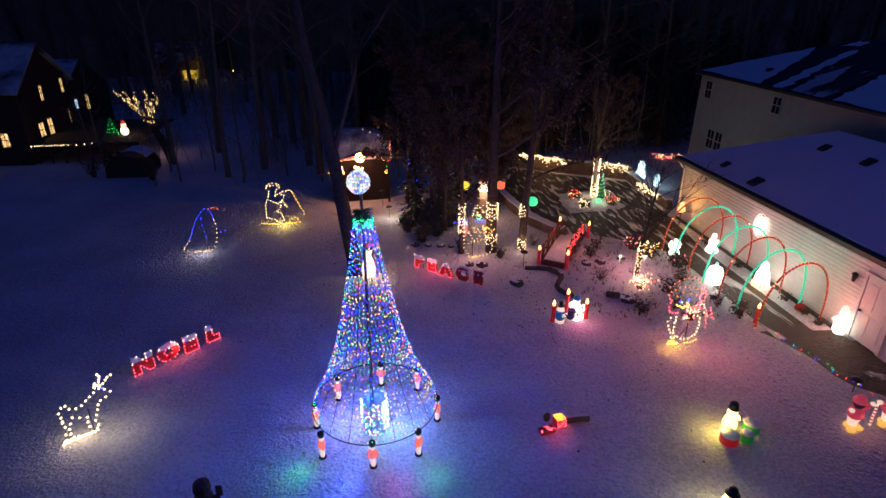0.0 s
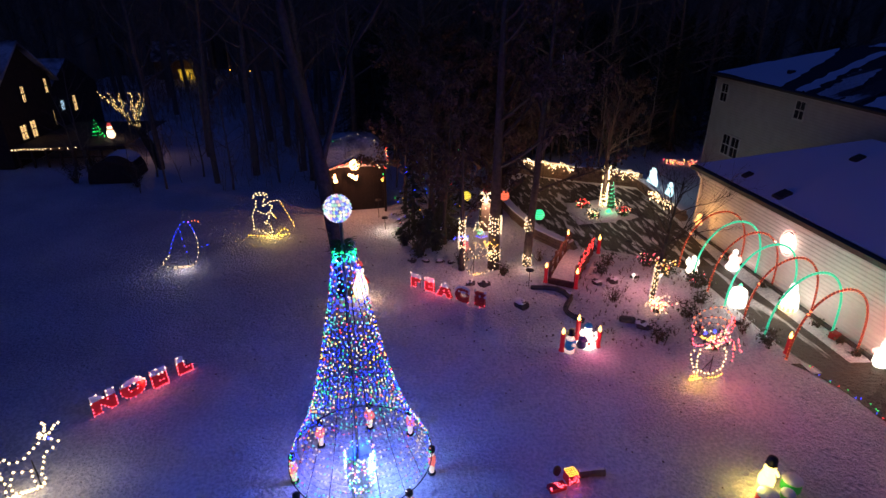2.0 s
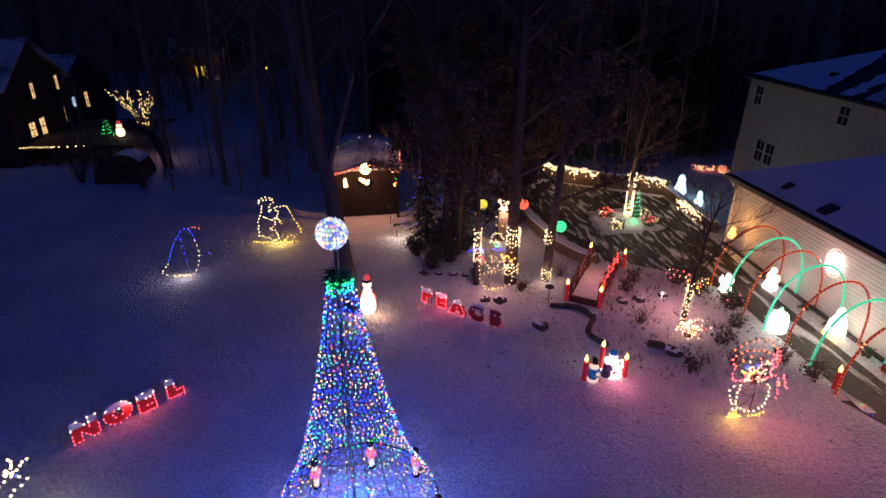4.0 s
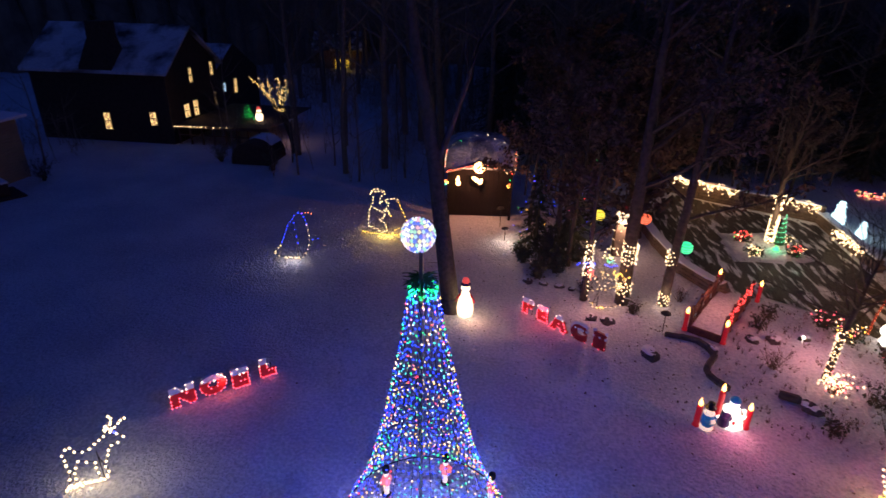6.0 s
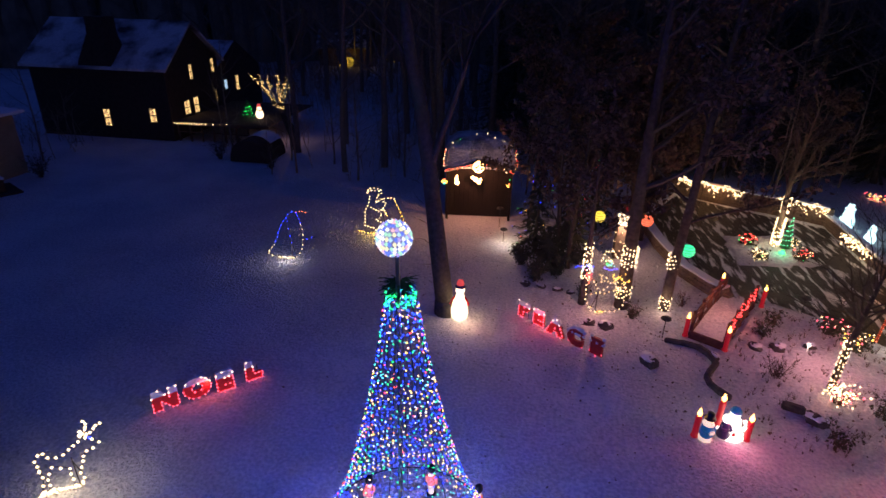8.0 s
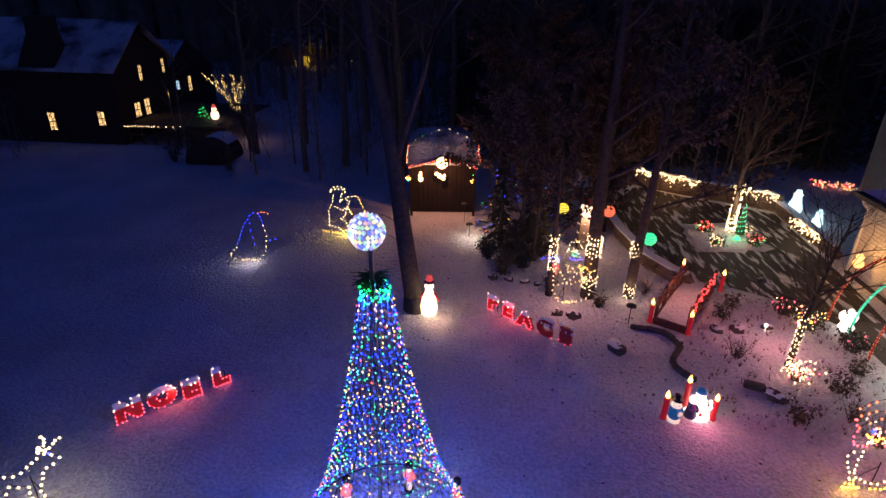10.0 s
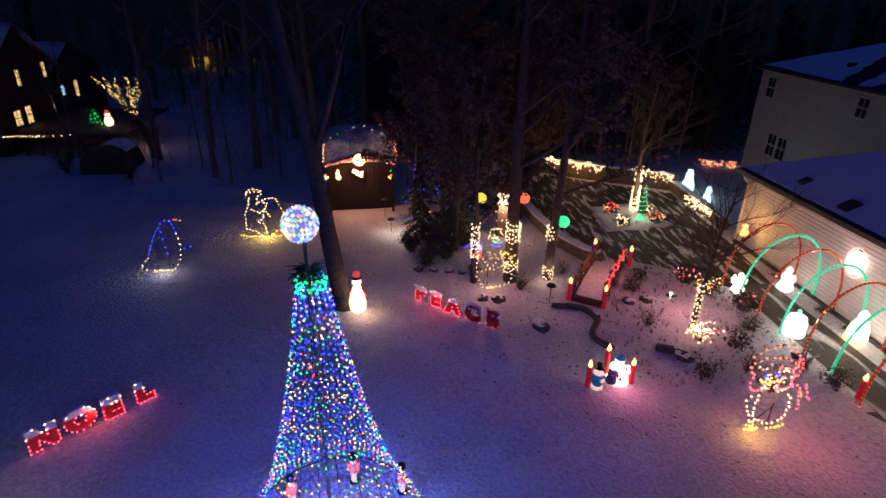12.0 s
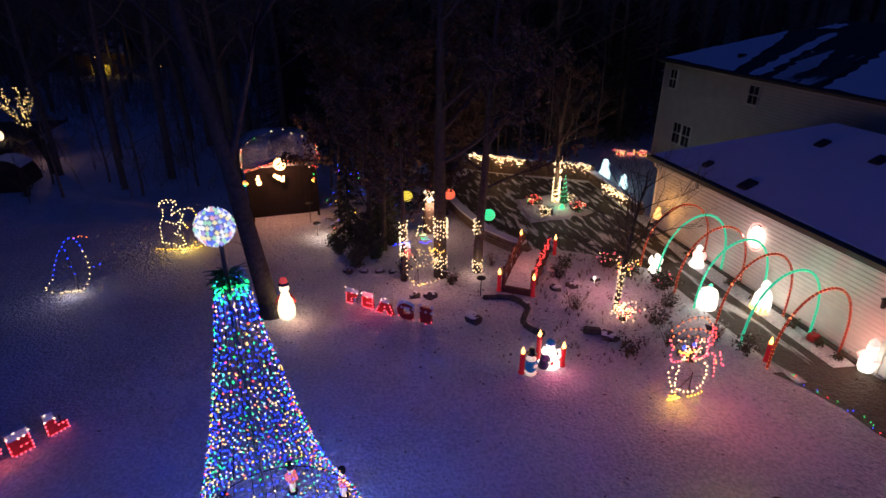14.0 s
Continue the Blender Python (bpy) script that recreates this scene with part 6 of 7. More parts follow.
M["rope_green"] = mat("green_rope_tube", (0.05, 0.4, 0.25), 0.3, emit=(0.02, 0.75, 0.45), strength=0.65)
for k in range(7):
    y = 13.95 + k * 0.99
    rope_arch(y, y + 0.05, "red" if k % 2 == 0 else "green", "%s rope-lamp arch over the walk" % ("red" if k % 2 == 0 else "green"), 13.22 + 0.05 * k)

# ---- shed with lit eaves ----
sh = thing("garden_shed", -1.0, 27.3, 0, 6, "brown board garden shed with coloured lamps round its snowy roof", "shed")
bm = bmesh.new()
box(bm, -1.32, 1.32, 0.0, 2.4, -0.1, 2.2)
for sx in (-1.32, 1.32):
    v = [bm.verts.new((sx, y, z)) for y, z in ((0, 2.2), (2.4, 2.2), (1.2, 2.9))]
    bm.faces.new(v)
M["shedboards"] = mat("dark_brown_shed_boards", (0.009, 0.004, 0.003), 0.85, vary=0.35, scale=6, bump=0.3)
part("wall", bm, M["shedboards"], sh)
for j in range(14):
    bm = bmesh.new()
    box(bm, -1.3 + 0.2 * j - 0.092, -1.3 + 0.2 * j + 0.092, -0.025, -0.004, -0.1, 2.15, bevel=0.006)
    part("board", bm, M["shedboards"], sh)
bm = bmesh.new()
rings = [[bm.verts.new((sx * hx, 1.2 + sy * hy, z)) for sx, sy in ((-1, -1), (1, -1), (1, 1), (-1, 1))] for hx, hy, z in ((1.48, 1.42, 2.12), (1.5, 1.44, 2.2), (1.36, 1.05, 2.85), (1.0, 0.75, 3.15), (0.5, 0.5, 3.28), (0.1, 0.1, 3.32))]
for a, c in zip(rings, rings[1:]):
    for k in range(4):
        bm.faces.new((a[k], a[(k + 1) % 4], c[(k + 1) % 4], c[k]))
bm.faces.new(rings[0]), bm.faces.new(rings[-1])
part("roof", bm, M["neighbour_snow"], sh, "rounded sheet of half-melted snow")
bm = bmesh.new()
v = [bm.verts.new(p) for y in (-0.55, 0.5) for p in ((-1.42, y, 2.1), (0, y, 2.5), (1.42, y, 2.1), (1.42, y, 2.04), (0, y, 2.4), (-1.42, y, 2.04))]
for k in range(6):
    bm.faces.new((v[k], v[(k + 1) % 6], v[6 + (k + 1) % 6], v[6 + k]))
bm.faces.new((v[0], v[1], v[4], v[5])), bm.faces.new((v[1], v[2], v[3], v[4]))
part("porch_roof", bm, M["thinroof"], sh, "low porch gable")
for sx in (-1.3, 1.3):
    bm = bmesh.new()
    box(bm, sx - 0.05, sx + 0.05, -0.5, -0.4, -0.1, 2.06)
    part("porch_post", bm, M["shedboards"], sh)
M["fireglow"] = glow("lit_orange_white_plastic", (1.0, 0.5, 0.2), 8.0)
E0, E1, EM = Vector((-1.46, -0.58, 2.08)), Vector((1.46, -0.58, 2.08)), Vector((-0.05, -0.58, 2.46))
K0, K1 = Vector((-1.44, -0.1, 2.9)), Vector((1.44, -0.1, 2.9))
by = {"b_red": [], "b_white": [], "b_green": [], "b_orange": []}
for p in along([E0, EM, E1], 0.055, 0.06):
    by[random.choice(["b_red", "b_orange", "b_orange", "b_red", "b_white"])].append(p)
for p in along([Vector((-1.5, -0.24, 2.2)), K0], 0.07, 0.03) + along([Vector((1.5, -0.24, 2.2)), K1], 0.07, 0.03):
    by[random.choice(["b_red", "b_white", "b_white", "b_orange"])].append(p)
for p in along([K0, Vector((-0.9, 0.4, 3.16)), Vector((-0.3, 0.8, 3.32)), Vector((0.4, 0.8, 3.32)), Vector((0.95, 0.4, 3.14)), K1], 0.42, 0.05):
    by[random.choice(["b_white", "b_white", "b_white", "b_green"])].append(p)
for c, pp in by.items():
    beads("light_string", pp, 0.019, M[c], sh)
bm = bmesh.new()
bmesh.ops.create_icosphere(bm, subdivisions=2, radius=0.24)
for v in bm.verts:
    v.co += Vector((-0.06, -0.74, 2.36))
part("lamp_globe", bm, M["fireglow"], sh, "glaring white lamp", True)
for dx, dz, c, r in ((-0.75, 1.26, "fireglow", 0.1), (-0.78, 1.42, "fireglow", 0.08), (-0.76, 1.54, "fireglow", 0.05), (-0.08, 1.5, "fireglow", 0.08), (0.05, 1.42, "fireglow", 0.1), (0.2, 1.32, "fireglow", 0.09), (0.26, 1.44, "fireglow", 0.05), (-1.3, 1.36, "b_orange", 0.055), (-1.22, 1.28, "b_yellow", 0.05), (-1.3, 1.22, "b_teal", 0.05), (-1.37, 1.3, "b_yellow", 0.05), (1.42, 1.2, "b_yellow", 0.035), (1.5, 1.26, "b_orange", 0.04), (1.47, 1.14, "b_yellow", 0.03), (1.5, 1.45, "b_green", 0.025)):
    bm = bmesh.new()
    bmesh.ops.create_icosphere(bm, subdivisions=2, radius=r)
    for v in bm.verts:
        v.co += Vector((dx * 0.95 - 0.2, -0.52, dz + 0.34))
    part("lit_ornament", bm, M[c], sh, smooth=True)

# ---- stone walls ----
stone_wall("retaining_wall", [(6.0, 28.4), (5.95, 27.0), (6.1, 25.3), (6.5, 23.05), (7.05, 21.95), (7.4, 21.55)], 0.42, "low curved brown stone wall along the drive, capped with snow", 1)
stone_wall("stone_wall", [(8.2, 32.5), (10.9, 30.8), (13.7, 29.3)], 0.75, "brown stone wall behind the drive with draped lamps", 2)
stone_wall("stone_wall", [(13.75, 29.2), (13.6, 24.4)], 0.45, "low stone wall between drive and garage corner", 3)
gl = thing("draped_lights", 0, 0, 0, 0, "clustered warm white lamps draped over the stone wall", "light string")
rnd = random.Random(9)
pts = []
for (x0, y0), (x1, y1), n in (((8.2, 32.4), (10.7, 30.8), 150), ((11.9, 30.2), (13.6, 29.2), 90)):
    for _ in range(n):
        f = rnd.random()
        pts.append((x0 + (x1 - x0) * f, y0 + (y1 - y0) * f - 0.22, 0.85 - abs(rnd.gauss(0, 0.16)) + 0.1 * math.sin(f * 19)))
beads("lamp_string", pts, 0.026, M["b_white"], gl)
gl2 = thing("draped_lights", 0, 0, 0, 0, "clustered warm lamps on the low wall by the garage", "light string")
beads("lamp_string", [(13.45 + rnd.uniform(-0.25, 0.15), rnd.uniform(25.0, 27.2), 0.5 - abs(rnd.gauss(0, 0.15))) for _ in range(110)], 0.034, M["b_white"], gl2)
for k, dx in enumerate((0.0, 0.9, 1.8)):
    bush("bush", 17.65 + 0.7 * dx, 33.5 - 0.25 * dx, 93 + k, 0.6, "low shrub beyond the wall with red and white lamps", 0.16, 22, bulbs=(("b_pink", 22), ("b_white", 10), ("b_yellow", 8)), group="lit shrubs beyond the wall")

# island trimmings
tr = thing("spiral_tree", 10.95, 26.2, 0.06, 0, "small green cone tree of rope lamps on the island", "light tree")
bm = bmesh.new()
lathe(bm, [(0.24, 0.02), (0.02, 1.45)], 10)
part("cone", bm, M["green"], tr)
tr.scale = (0.8, 0.8, 0.82)
beads("lamp_string", [(0.27 * (1 - f) * math.cos(40 * f), 0.27 * (1 - f) * math.sin(40 * f), 0.05 + 1.45 * f) for f in np.linspace(0, 1, 70)], 0.026, M["b_teal"], tr)
bm = bmesh.new()
lathe(bm, [(0.12, 0), (0.13, 0.02), (0.02, 0.16)], 8)
solo("green_floodlight", bm, M["b_green"], 10.62, 25.6, 0.06, label="small green floodlight in the snow", category="floodlight")
for i, (x, y, c) in enumerate(((9.62, 26.35, "b_red"), (9.6, 24.95, "b_white"), (11.1, 25.15, "b_red"), (11.15, 26.3, "b_white"))):
    bush("bush", x, y, 100 + i, 0.45, "round evergreen shrub with red and white lamps", 0.5, 26, leaves=420, bulbs=((c, 34), ("b_white", 14), ("b_green", 4)), group="lit shrubs on the island")

# garden bed shrubs
bush("bush", 10.2, 19.25, 111, 0.55, "round evergreen shrub with coloured lamps", 0.62, 30, leaves=650, bulbs=(("b_white", 40), ("b_yellow", 22), ("b_pink", 12)), group="lit garden shrubs", snow=120)
bush("bush", 9.85, 20.05, 112, 0.38, "dark shrub with red lamps", 0.5, 26, leaves=700, bulbs=(("b_pink", 26), ("b_white", 14)), group="lit garden shrubs", snow=60)
bush("bush", 10.8, 18.25, 113, 0.55, "dark round shrub with a few red lamps", 0.5, 30, leaves=800, bulbs=(("b_pink", 14),), group="lit garden shrubs", snow=140)
bush("bush", 8.65, 16.75, 114, 0.5, "bare shrub hung with warm lamps", 0.6, 30, bulbs=(("b_white", 90), ("b_pink", 25)), group="lit garden shrubs")
bush("bush", 9.3, 14.6, 115, 0.55, "bare shrub hung with small white lamps", 0.7, 30, bulbs=(("b_white", 40), ("b_pink", 18)), group="lit garden shrubs", snow=80)
for i, (x, y, s) in enumerate(((7.55, 17.6, 0.5), (7.98, 15.25, 0.4), (9.4, 16.4, 0.45), (9.2, 15.4, 0.4), (10.3, 17.1, 0.35), (11.0, 14.7, 0.4), (10.7, 15.4, 0.35), (7.9, 19.6, 0.35), (8.4, 20.3, 0.3), (6.0, 20.9, 0.3), (3.0, 20.9, 0.3), (4.35, 19.9, 0.25))):
    bush("bush", x, y, 120 + i, s, "bare snow-dusted garden shrub", 0.4 + s * 0.5, 22, leaves=140 if i % 3 else 0, snow=60, group="bare garden shrubs")


def rock(x, y, seed, s, flat_=0.6, turn=0, label="dark boulder with snow on it"):
    rnd = random.Random(seed)
    root = thing("boulder", x, y, 0, turn, label, "rock", "garden boulders")
    bm = bmesh.new()
    bmesh.ops.create_icosphere(bm, subdivisions=2, radius=s)
    for v in bm.verts:
        k = 1 + 0.5 * noise.noise(v.co * (1.4 / s) + Vector((seed, 0, 0)))
        v.co = Vector((v.co.x * k, v.co.y * k * 0.8, max(v.co.z * k * flat_, -0.1)))
    part("stone", bm, M["rock"], root)
    bm = bmesh.new()
    bmesh.ops.create_icosphere(bm, subdivisions=3, radius=s * 0.72)
    for v in bm.verts:
        k = 1 + 0.7 * noise.noise(v.co * (2.2 / s) + Vector((0, seed, 0)))
        v.co = Vector((v.co.x * k + 0.1 * s, v.co.y * k * 0.7 + 0.22 * s, v.co.z * 0.16 * k + s * flat_ * 0.82))
    part("snow_cap", bm, M["capsnow"], root, "cap of snow", True)
    return root


for i, (x, y, s) in enumerate(((3.5, 19.2, 0.24), (3.05, 19.3, 0.2), (4.47, 17.65, 0.3), (7.85, 16.0, 0.28), (7.5, 18.9, 0.22), (8.1, 19.0, 0.24), (6.2, 18.2, 0.18), (9.0, 19.2, 0.18), (10.9, 15.9, 0.2), (1.2, 21.4, 0.2), (1.7, 21.3, 0.17), (2.2, 21.2, 0.18), (2.6, 21.1, 0.15))):
    rock(x, y, i * 7 + 1, s, turn=i * 50)
# edging that winds past the bridge
ed = thing("bed_edging", 0, 0, 0, 0, "winding dark stone bed edging half buried in snow", "edging")
path = [(5.1, 18.78), (5.5, 18.72), (5.9, 18.58), (6.12, 18.25), (6.2, 17.9), (5.98, 17.55), (5.8, 17.25), (5.8, 16.95), (5.92, 16.7), (6.1, 16.45)]
for i, ((x0, y0), (x1, y1)) in enumerate(zip(path, path[1:])):
    bm = bmesh.new()
    L = math.hypot(x1 - x0, y1 - y0)
    box(bm, -L / 2 - 0.03, L / 2 + 0.03, -0.075, 0.075, -0.05, 0.09 + 0.02 * (i % 3), bevel=0.035)
    b = part("stone", bm, M["rock"], ed)
    b.location, b.rotation_euler = ((x0 + x1) / 2, (y0 + y1) / 2, 0), (0, 0, math.atan2(y1 - y0, x1 - x0))
for i, ((x0, y0), (x1, y1)) in enumerate((((7.25, 16.42), (7.7, 16.25)), ((7.7, 16.22), (7.95, 15.78)))):
    bm = bmesh.new()
    L = math.hypot(x1 - x0, y1 - y0)
    box(bm, -L / 2, L / 2, -0.1, 0.1, -0.05, 0.16, bevel=0.05)
    b = part("stone", bm, M["rock"], ed)
    b.location, b.rotation_euler = ((x0 + x1) / 2, (y0 + y1) / 2, 0), (0, 0, math.atan2(y1 - y0, x1 - x0))


def path_lamp(x, y, h=0.6, lit=False):
    root = thing("path_lamp", x, y, 0, 0, "%s mushroom-topped garden path lamp" % ("lit" if lit else "unlit black"), "path lamp", "garden path lamps")
    bm = bmesh.new()
    tube(bm, [(0, 0, -0.1), (0, 0, h)], 0.014, 6)
    part("stem", bm, M["dark"], root)
    bm = bmesh.new()
    lathe(bm, [(0.02, h - 0.02), (0.15, h - 0.01), (0.13, h + 0.03), (0.02, h + 0.07)], 12)
    part("shade", bm, M["dark"], root)
    if lit:
        bm = bmesh.new()
        lathe(bm, [(0.03, h - 0.12), (0.05, h - 0.08), (0.03, h - 0.03)], 8)
        part("lamp_glass", bm, M["hotwhite"], root)
    return root


path_lamp(11.55, 10.75, 0.4), path_lamp(5.05, 18.96), path_lamp(0.25, 24.75, 0.5), path_lamp(0.0, 26.2, 0.8), path_lamp(9.6, 21.2, 0.5)
for x, y in ((8.86, 19.0), (9.78, 18.85)):
    bm = bmesh.new()
    lathe(bm, [(0.008, -0.1), (0.008, 0.13), (0.04, 0.15), (0.055, 0.19), (0.04, 0.23), (0.01, 0.25)], 8)
    solo("globe_lamp", bm, M["hotwhite"], x, y, 0, label="small bright white globe lamp in the bed", category="path lamp", group="globe lamps")

# hanging lantern balls and the lit column
def ball_lantern(x, y, z, material, label, r=0.24):
    root = thing("ball_lantern", x, y, z, 0, label, "lantern", "hanging ball lanterns")
    bm = bmesh.new()
    bmesh.ops.create_icosphere(bm, subdivisions=2, radius=r)
    part("ball", bm, material, root, smooth=True)
    bm = bmesh.new()
    for k in range(5):
        zz = -0.75 * r + 0.375 * r * k
        rr = math.sqrt(r * r - zz * zz) * 1.03
        tube(bm, [(rr * math.cos(a), rr * math.sin(a), zz) for a in np.linspace(0, 6.28, 17)[:-1]], 0.008, 4, closed=True)
    part("ribs", bm, M["dark"], root)
    bm = bmesh.new()
    tube(bm, [(0, 0, r), (0.02, 0, r + 3.0)], 0.006, 3)
    part("cord", bm, M["wire"], root)
    return root
ball_lantern(5.72, 20.55, 2.0, glow("green_lantern", (0.05, 1.0, 0.38), 1.3), "green glowing ribbed ball lantern hung beside a tree", 0.2)
ball_lantern(3.45, 23.0, 1.95, glow("yellow_lantern", (1.0, 0.75, 0.06), 1.3), "yellow glowing ribbed ball lantern among the trees", 0.2)
ball_lantern(5.0, 23.0, 1.92, glow("red_lantern", (1.0, 0.14, 0.06), 1.6), "red glowing ribbed ball lantern among the trees", 0.2)
cl = thing("stone_pillar", 4.5, 24.2, 0, 0, "grey stone pillar with a lit round figure on top", "pillar")
bm = bmesh.new()
box(bm, -0.22, 0.22, -0.22, 0.22, -0.1, 1.3, bevel=0.02)
part("shaft", bm, M["stone"], cl)
beads("light_string", [(0.27 * math.cos(k * 0.9), 0.27 * math.sin(k * 0.9), 0.1 + 0.05 * k) for k in range(24)], 0.018, M["b_white"], cl)
blow_figure("pillar_figure", 4.5, 24.2, 0, [([(0.2, 0), (0.27, 0.1), (0.22, 0.35), (0.1, 0.45)], 0), ([(0.14, 0.42), (0.13, 0.5), (0.02, 0.68)], 1)], [M["whiteglow"], M["redplastic"]], "lit cream plastic face with a red cap on the pillar", None, 1.3)

# ---- gifts, drums and the log in the front lawn ----
gf = thing("gift_box", 3.68, 10.48, 0, 12, "red lamp-covered gift box with a yellow lamp lid", "gift box")
gf.scale = (0.72, 0.72, 0.8)
bm = bmesh.new()
box(bm, -0.16, 0.16, -0.16, 0.16, 0, 0.3, bevel=0.015)
part("box_body", bm, M["redboard"], gf)
beads("lamp_string", [(rnd.uniform(-0.16, 0.16), -0.17, rnd.uniform(0.02, 0.28)) for _ in range(26)] + [(0.17, rnd.uniform(-0.16, 0.16), rnd.uniform(0.02, 0.28)) for _ in range(14)], 0.018, M["b_pink"], gf)
beads("lamp_string", [(-0.14 + 0.07 * i, -0.14 + 0.07 * j, 0.31) for i in range(5) for j in range(5)], 0.02, M["b_yellow"], gf)
g2 = thing("gift_box", 3.33, 10.3, 0, 12, "small low red lamp-covered gift box", "gift box")
g2.scale = (1.25, 0.8, 0.75)
bm = bmesh.new()
box(bm, -0.15, 0.15, -0.12, 0.12, 0, 0.14, bevel=0.015)
part("box_body", bm, M["redplain"], g2)
beads("lamp_string", [(rnd.uniform(-0.14, 0.14), rnd.uniform(-0.12, 0.12), 0.15) for _ in range(22)], 0.018, M["b_pink"], g2)
lg = thing("log", 4.18, 10.56, 0, 0, "dark sawn log lying in the snow", "log")
bm = bmesh.new()
tube(bm, [(-0.3, 0, 0.07), (0.0, 0.01, 0.08), (0.26, 0, 0.07)], 0.09, 9)
part("wood", bm, M["stone"], lg)
bm = bmesh.new()
tube(bm, [(-0.3, 0.01, 0.135), (0.0, 0.02, 0.15), (0.24, 0.01, 0.135)], 0.045, 7)
part("snow_cap", bm, M["capsnow"], lg, "line of snow", True)
bm = bmesh.new()
lathe(bm, [(0.1, 0), (0.11, 0.03), (0.02, 0.05)], 12)
dsc = solo("leaning_disc", bm, M["dark"], 3.42, 10.64, 0.14, label="dark round disc leaning beside the gift box", category="disc")
dsc.rotation_euler = (radians(70), 0, radians(30))
for x, y, r, c, lab in ((7.35, 9.5, 0.2, "redplastic", "lit red toy drum with a snowy top"), (7.76, 9.48, 0.13, "greenplastic", "small lit green toy drum with a snowy top"), (8.08, 9.78, 0.19, "greenplastic", "lit green toy drum with a snowy top")):
    if c not in M:
        M[c] = mat("lit_green_plastic", (0.03, 0.4, 0.08), 0.35, emit=(0.05, 0.9, 0.12), strength=0.05)
    dr = thing("toy_drum", x, y, 0, 0, lab, "toy drum", "toy drums")
    bm = bmesh.new()
    lathe(bm, [(r, 0), (r * 1.02, 0.02), (r, 0.2), (r * 0.9, 0.21)], 16)
    part("shell", bm, M[c], dr, smooth=False)
    bm = bmesh.new()
    lathe(bm, [(r * 1.04, 0.214), (r * 1.0, 0.25), (r * 0.5, 0.27), (0.01, 0.275)], 16)
    part("drumhead", bm, M["capsnow"], dr, "snow-dusted head", True)

# lit figures in red suits by the drive, with a candy cane between them
SUIT = [([(0.13, 0.0), (0.16, 0.03), (0.14, 0.07), (0.06, 0.1)], 1), ([(0.1, 0.1), (0.12, 0.22), (0.13, 0.3)], 2), ([(0.13, 0.3), (0.18, 0.38), (0.15, 0.52), (0.08, 0.58)], 0), ([(0.07, 0.57), (0.13, 0.66), (0.12, 0.76), (0.05, 0.82)], 3), ([(0.15, 0.74), (0.15, 0.78), (0.11, 0.86), (0.03, 0.93)], 4)]
def suit_extra(bm):
    for sx in (-1, 1):
        tube(bm, [(sx * 0.13, 0, 0.52), (sx * 0.24, -0.04, 0.52), (sx * 0.32, -0.08, 0.62)], 0.045, 7, 0)
        lathe(bm, [(0.02, 0.0), (0.06, 0.03), (0.06, 0.07), (0.02, 0.1)], 8, 2, (sx * 0.34, -0.09, 0.6))
        lathe(bm, [(0.09, 0.0), (0.1, 0.03), (0.05, 0.08)], 9, 1, (sx * 0.12, -0.1, 0.0))
M["b_suit"] = mat("lit_rose_plastic", (0.5, 0.04, 0.08), 0.4, emit=(1.0, 0.1, 0.18), strength=0.3)
M["shoe"] = glow("lit_gold_plastic", (1.0, 0.5, 0.08), 0.9)
M["grey_felt"] = mat("grey_felt", (0.09, 0.08, 0.1), 0.8)
blow_figure("red_suited_figure", 10.5, 9.6, 12, SUIT, [M["b_suit"], M["shoe"], M["softglow"], M["grey_felt"], M["b_suit"]], "lit plastic figure in red with gold shoes", suit_extra, group="red-suited figures")
blow_figure("red_suited_figure", 11.42, 9.62, -15, SUIT, [M["b_suit"], M["shoe"], M["softglow"], M["shoe"], M["b_suit"]], "lit plastic figure in red with a golden face", suit_extra, group="red-suited figures")
bm = bmesh.new()
for k in range(12):
    za, zb = 0.045 * k, 0.045 * (k + 1)
    tube(bm, [(0, 0, za), (0, 0, zb)], 0.028, 7, k % 2)
tube(bm, [(0.07 - 0.07 * math.cos(a), 0, 0.54 + 0.08 * math.sin(a)) for a in np.linspace(0, 2.9, 8)], 0.028, 7, 0)
solo("candy_cane", bm, [M["softglow"], M["b_suit"]], 11.02, 9.62, 0, 20, "red and white lit plastic candy cane in the snow", "candy cane")

# loose coloured string along the walk's edge
ls = thing("light_string", 0, 0, 0.0, 0, "string of small coloured lamps lying on the drive", "light string")
for c, seed in (("b_blue", 1), ("b_red", 2), ("b_green", 3)):
    r_ = random.Random(seed)
    beads("lamp_string", [(11.42 + 0.6 * f + r_.uniform(-0.1, 0.1), 13.7 - 3.2 * f + r_.uniform(-0.1, 0.1), 0.0) for f in [r_.random() for _ in range(8)]], 0.016, M[c], ls)
# planting strip along the garage: stones and small dark plants
for i, y in enumerate((13.9, 14.6, 15.5, 16.9, 18.0, 20.2)):
    bush("bush", 13.15, y, 140 + i, 0.28, "small dark dormant plant at the foot of the wall", 0.25, 16, leaves=60, group="plants along the garage")
bm = bmesh.new()
box(bm, 13.36, 13.5, 13.4, 23.3, -0.05, 0.06, bevel=0.02)
solo("wall_border", bm, M["rock"], 0, 0, label="dark timber border at the foot of the garage wall", category="edging", kind="structure")

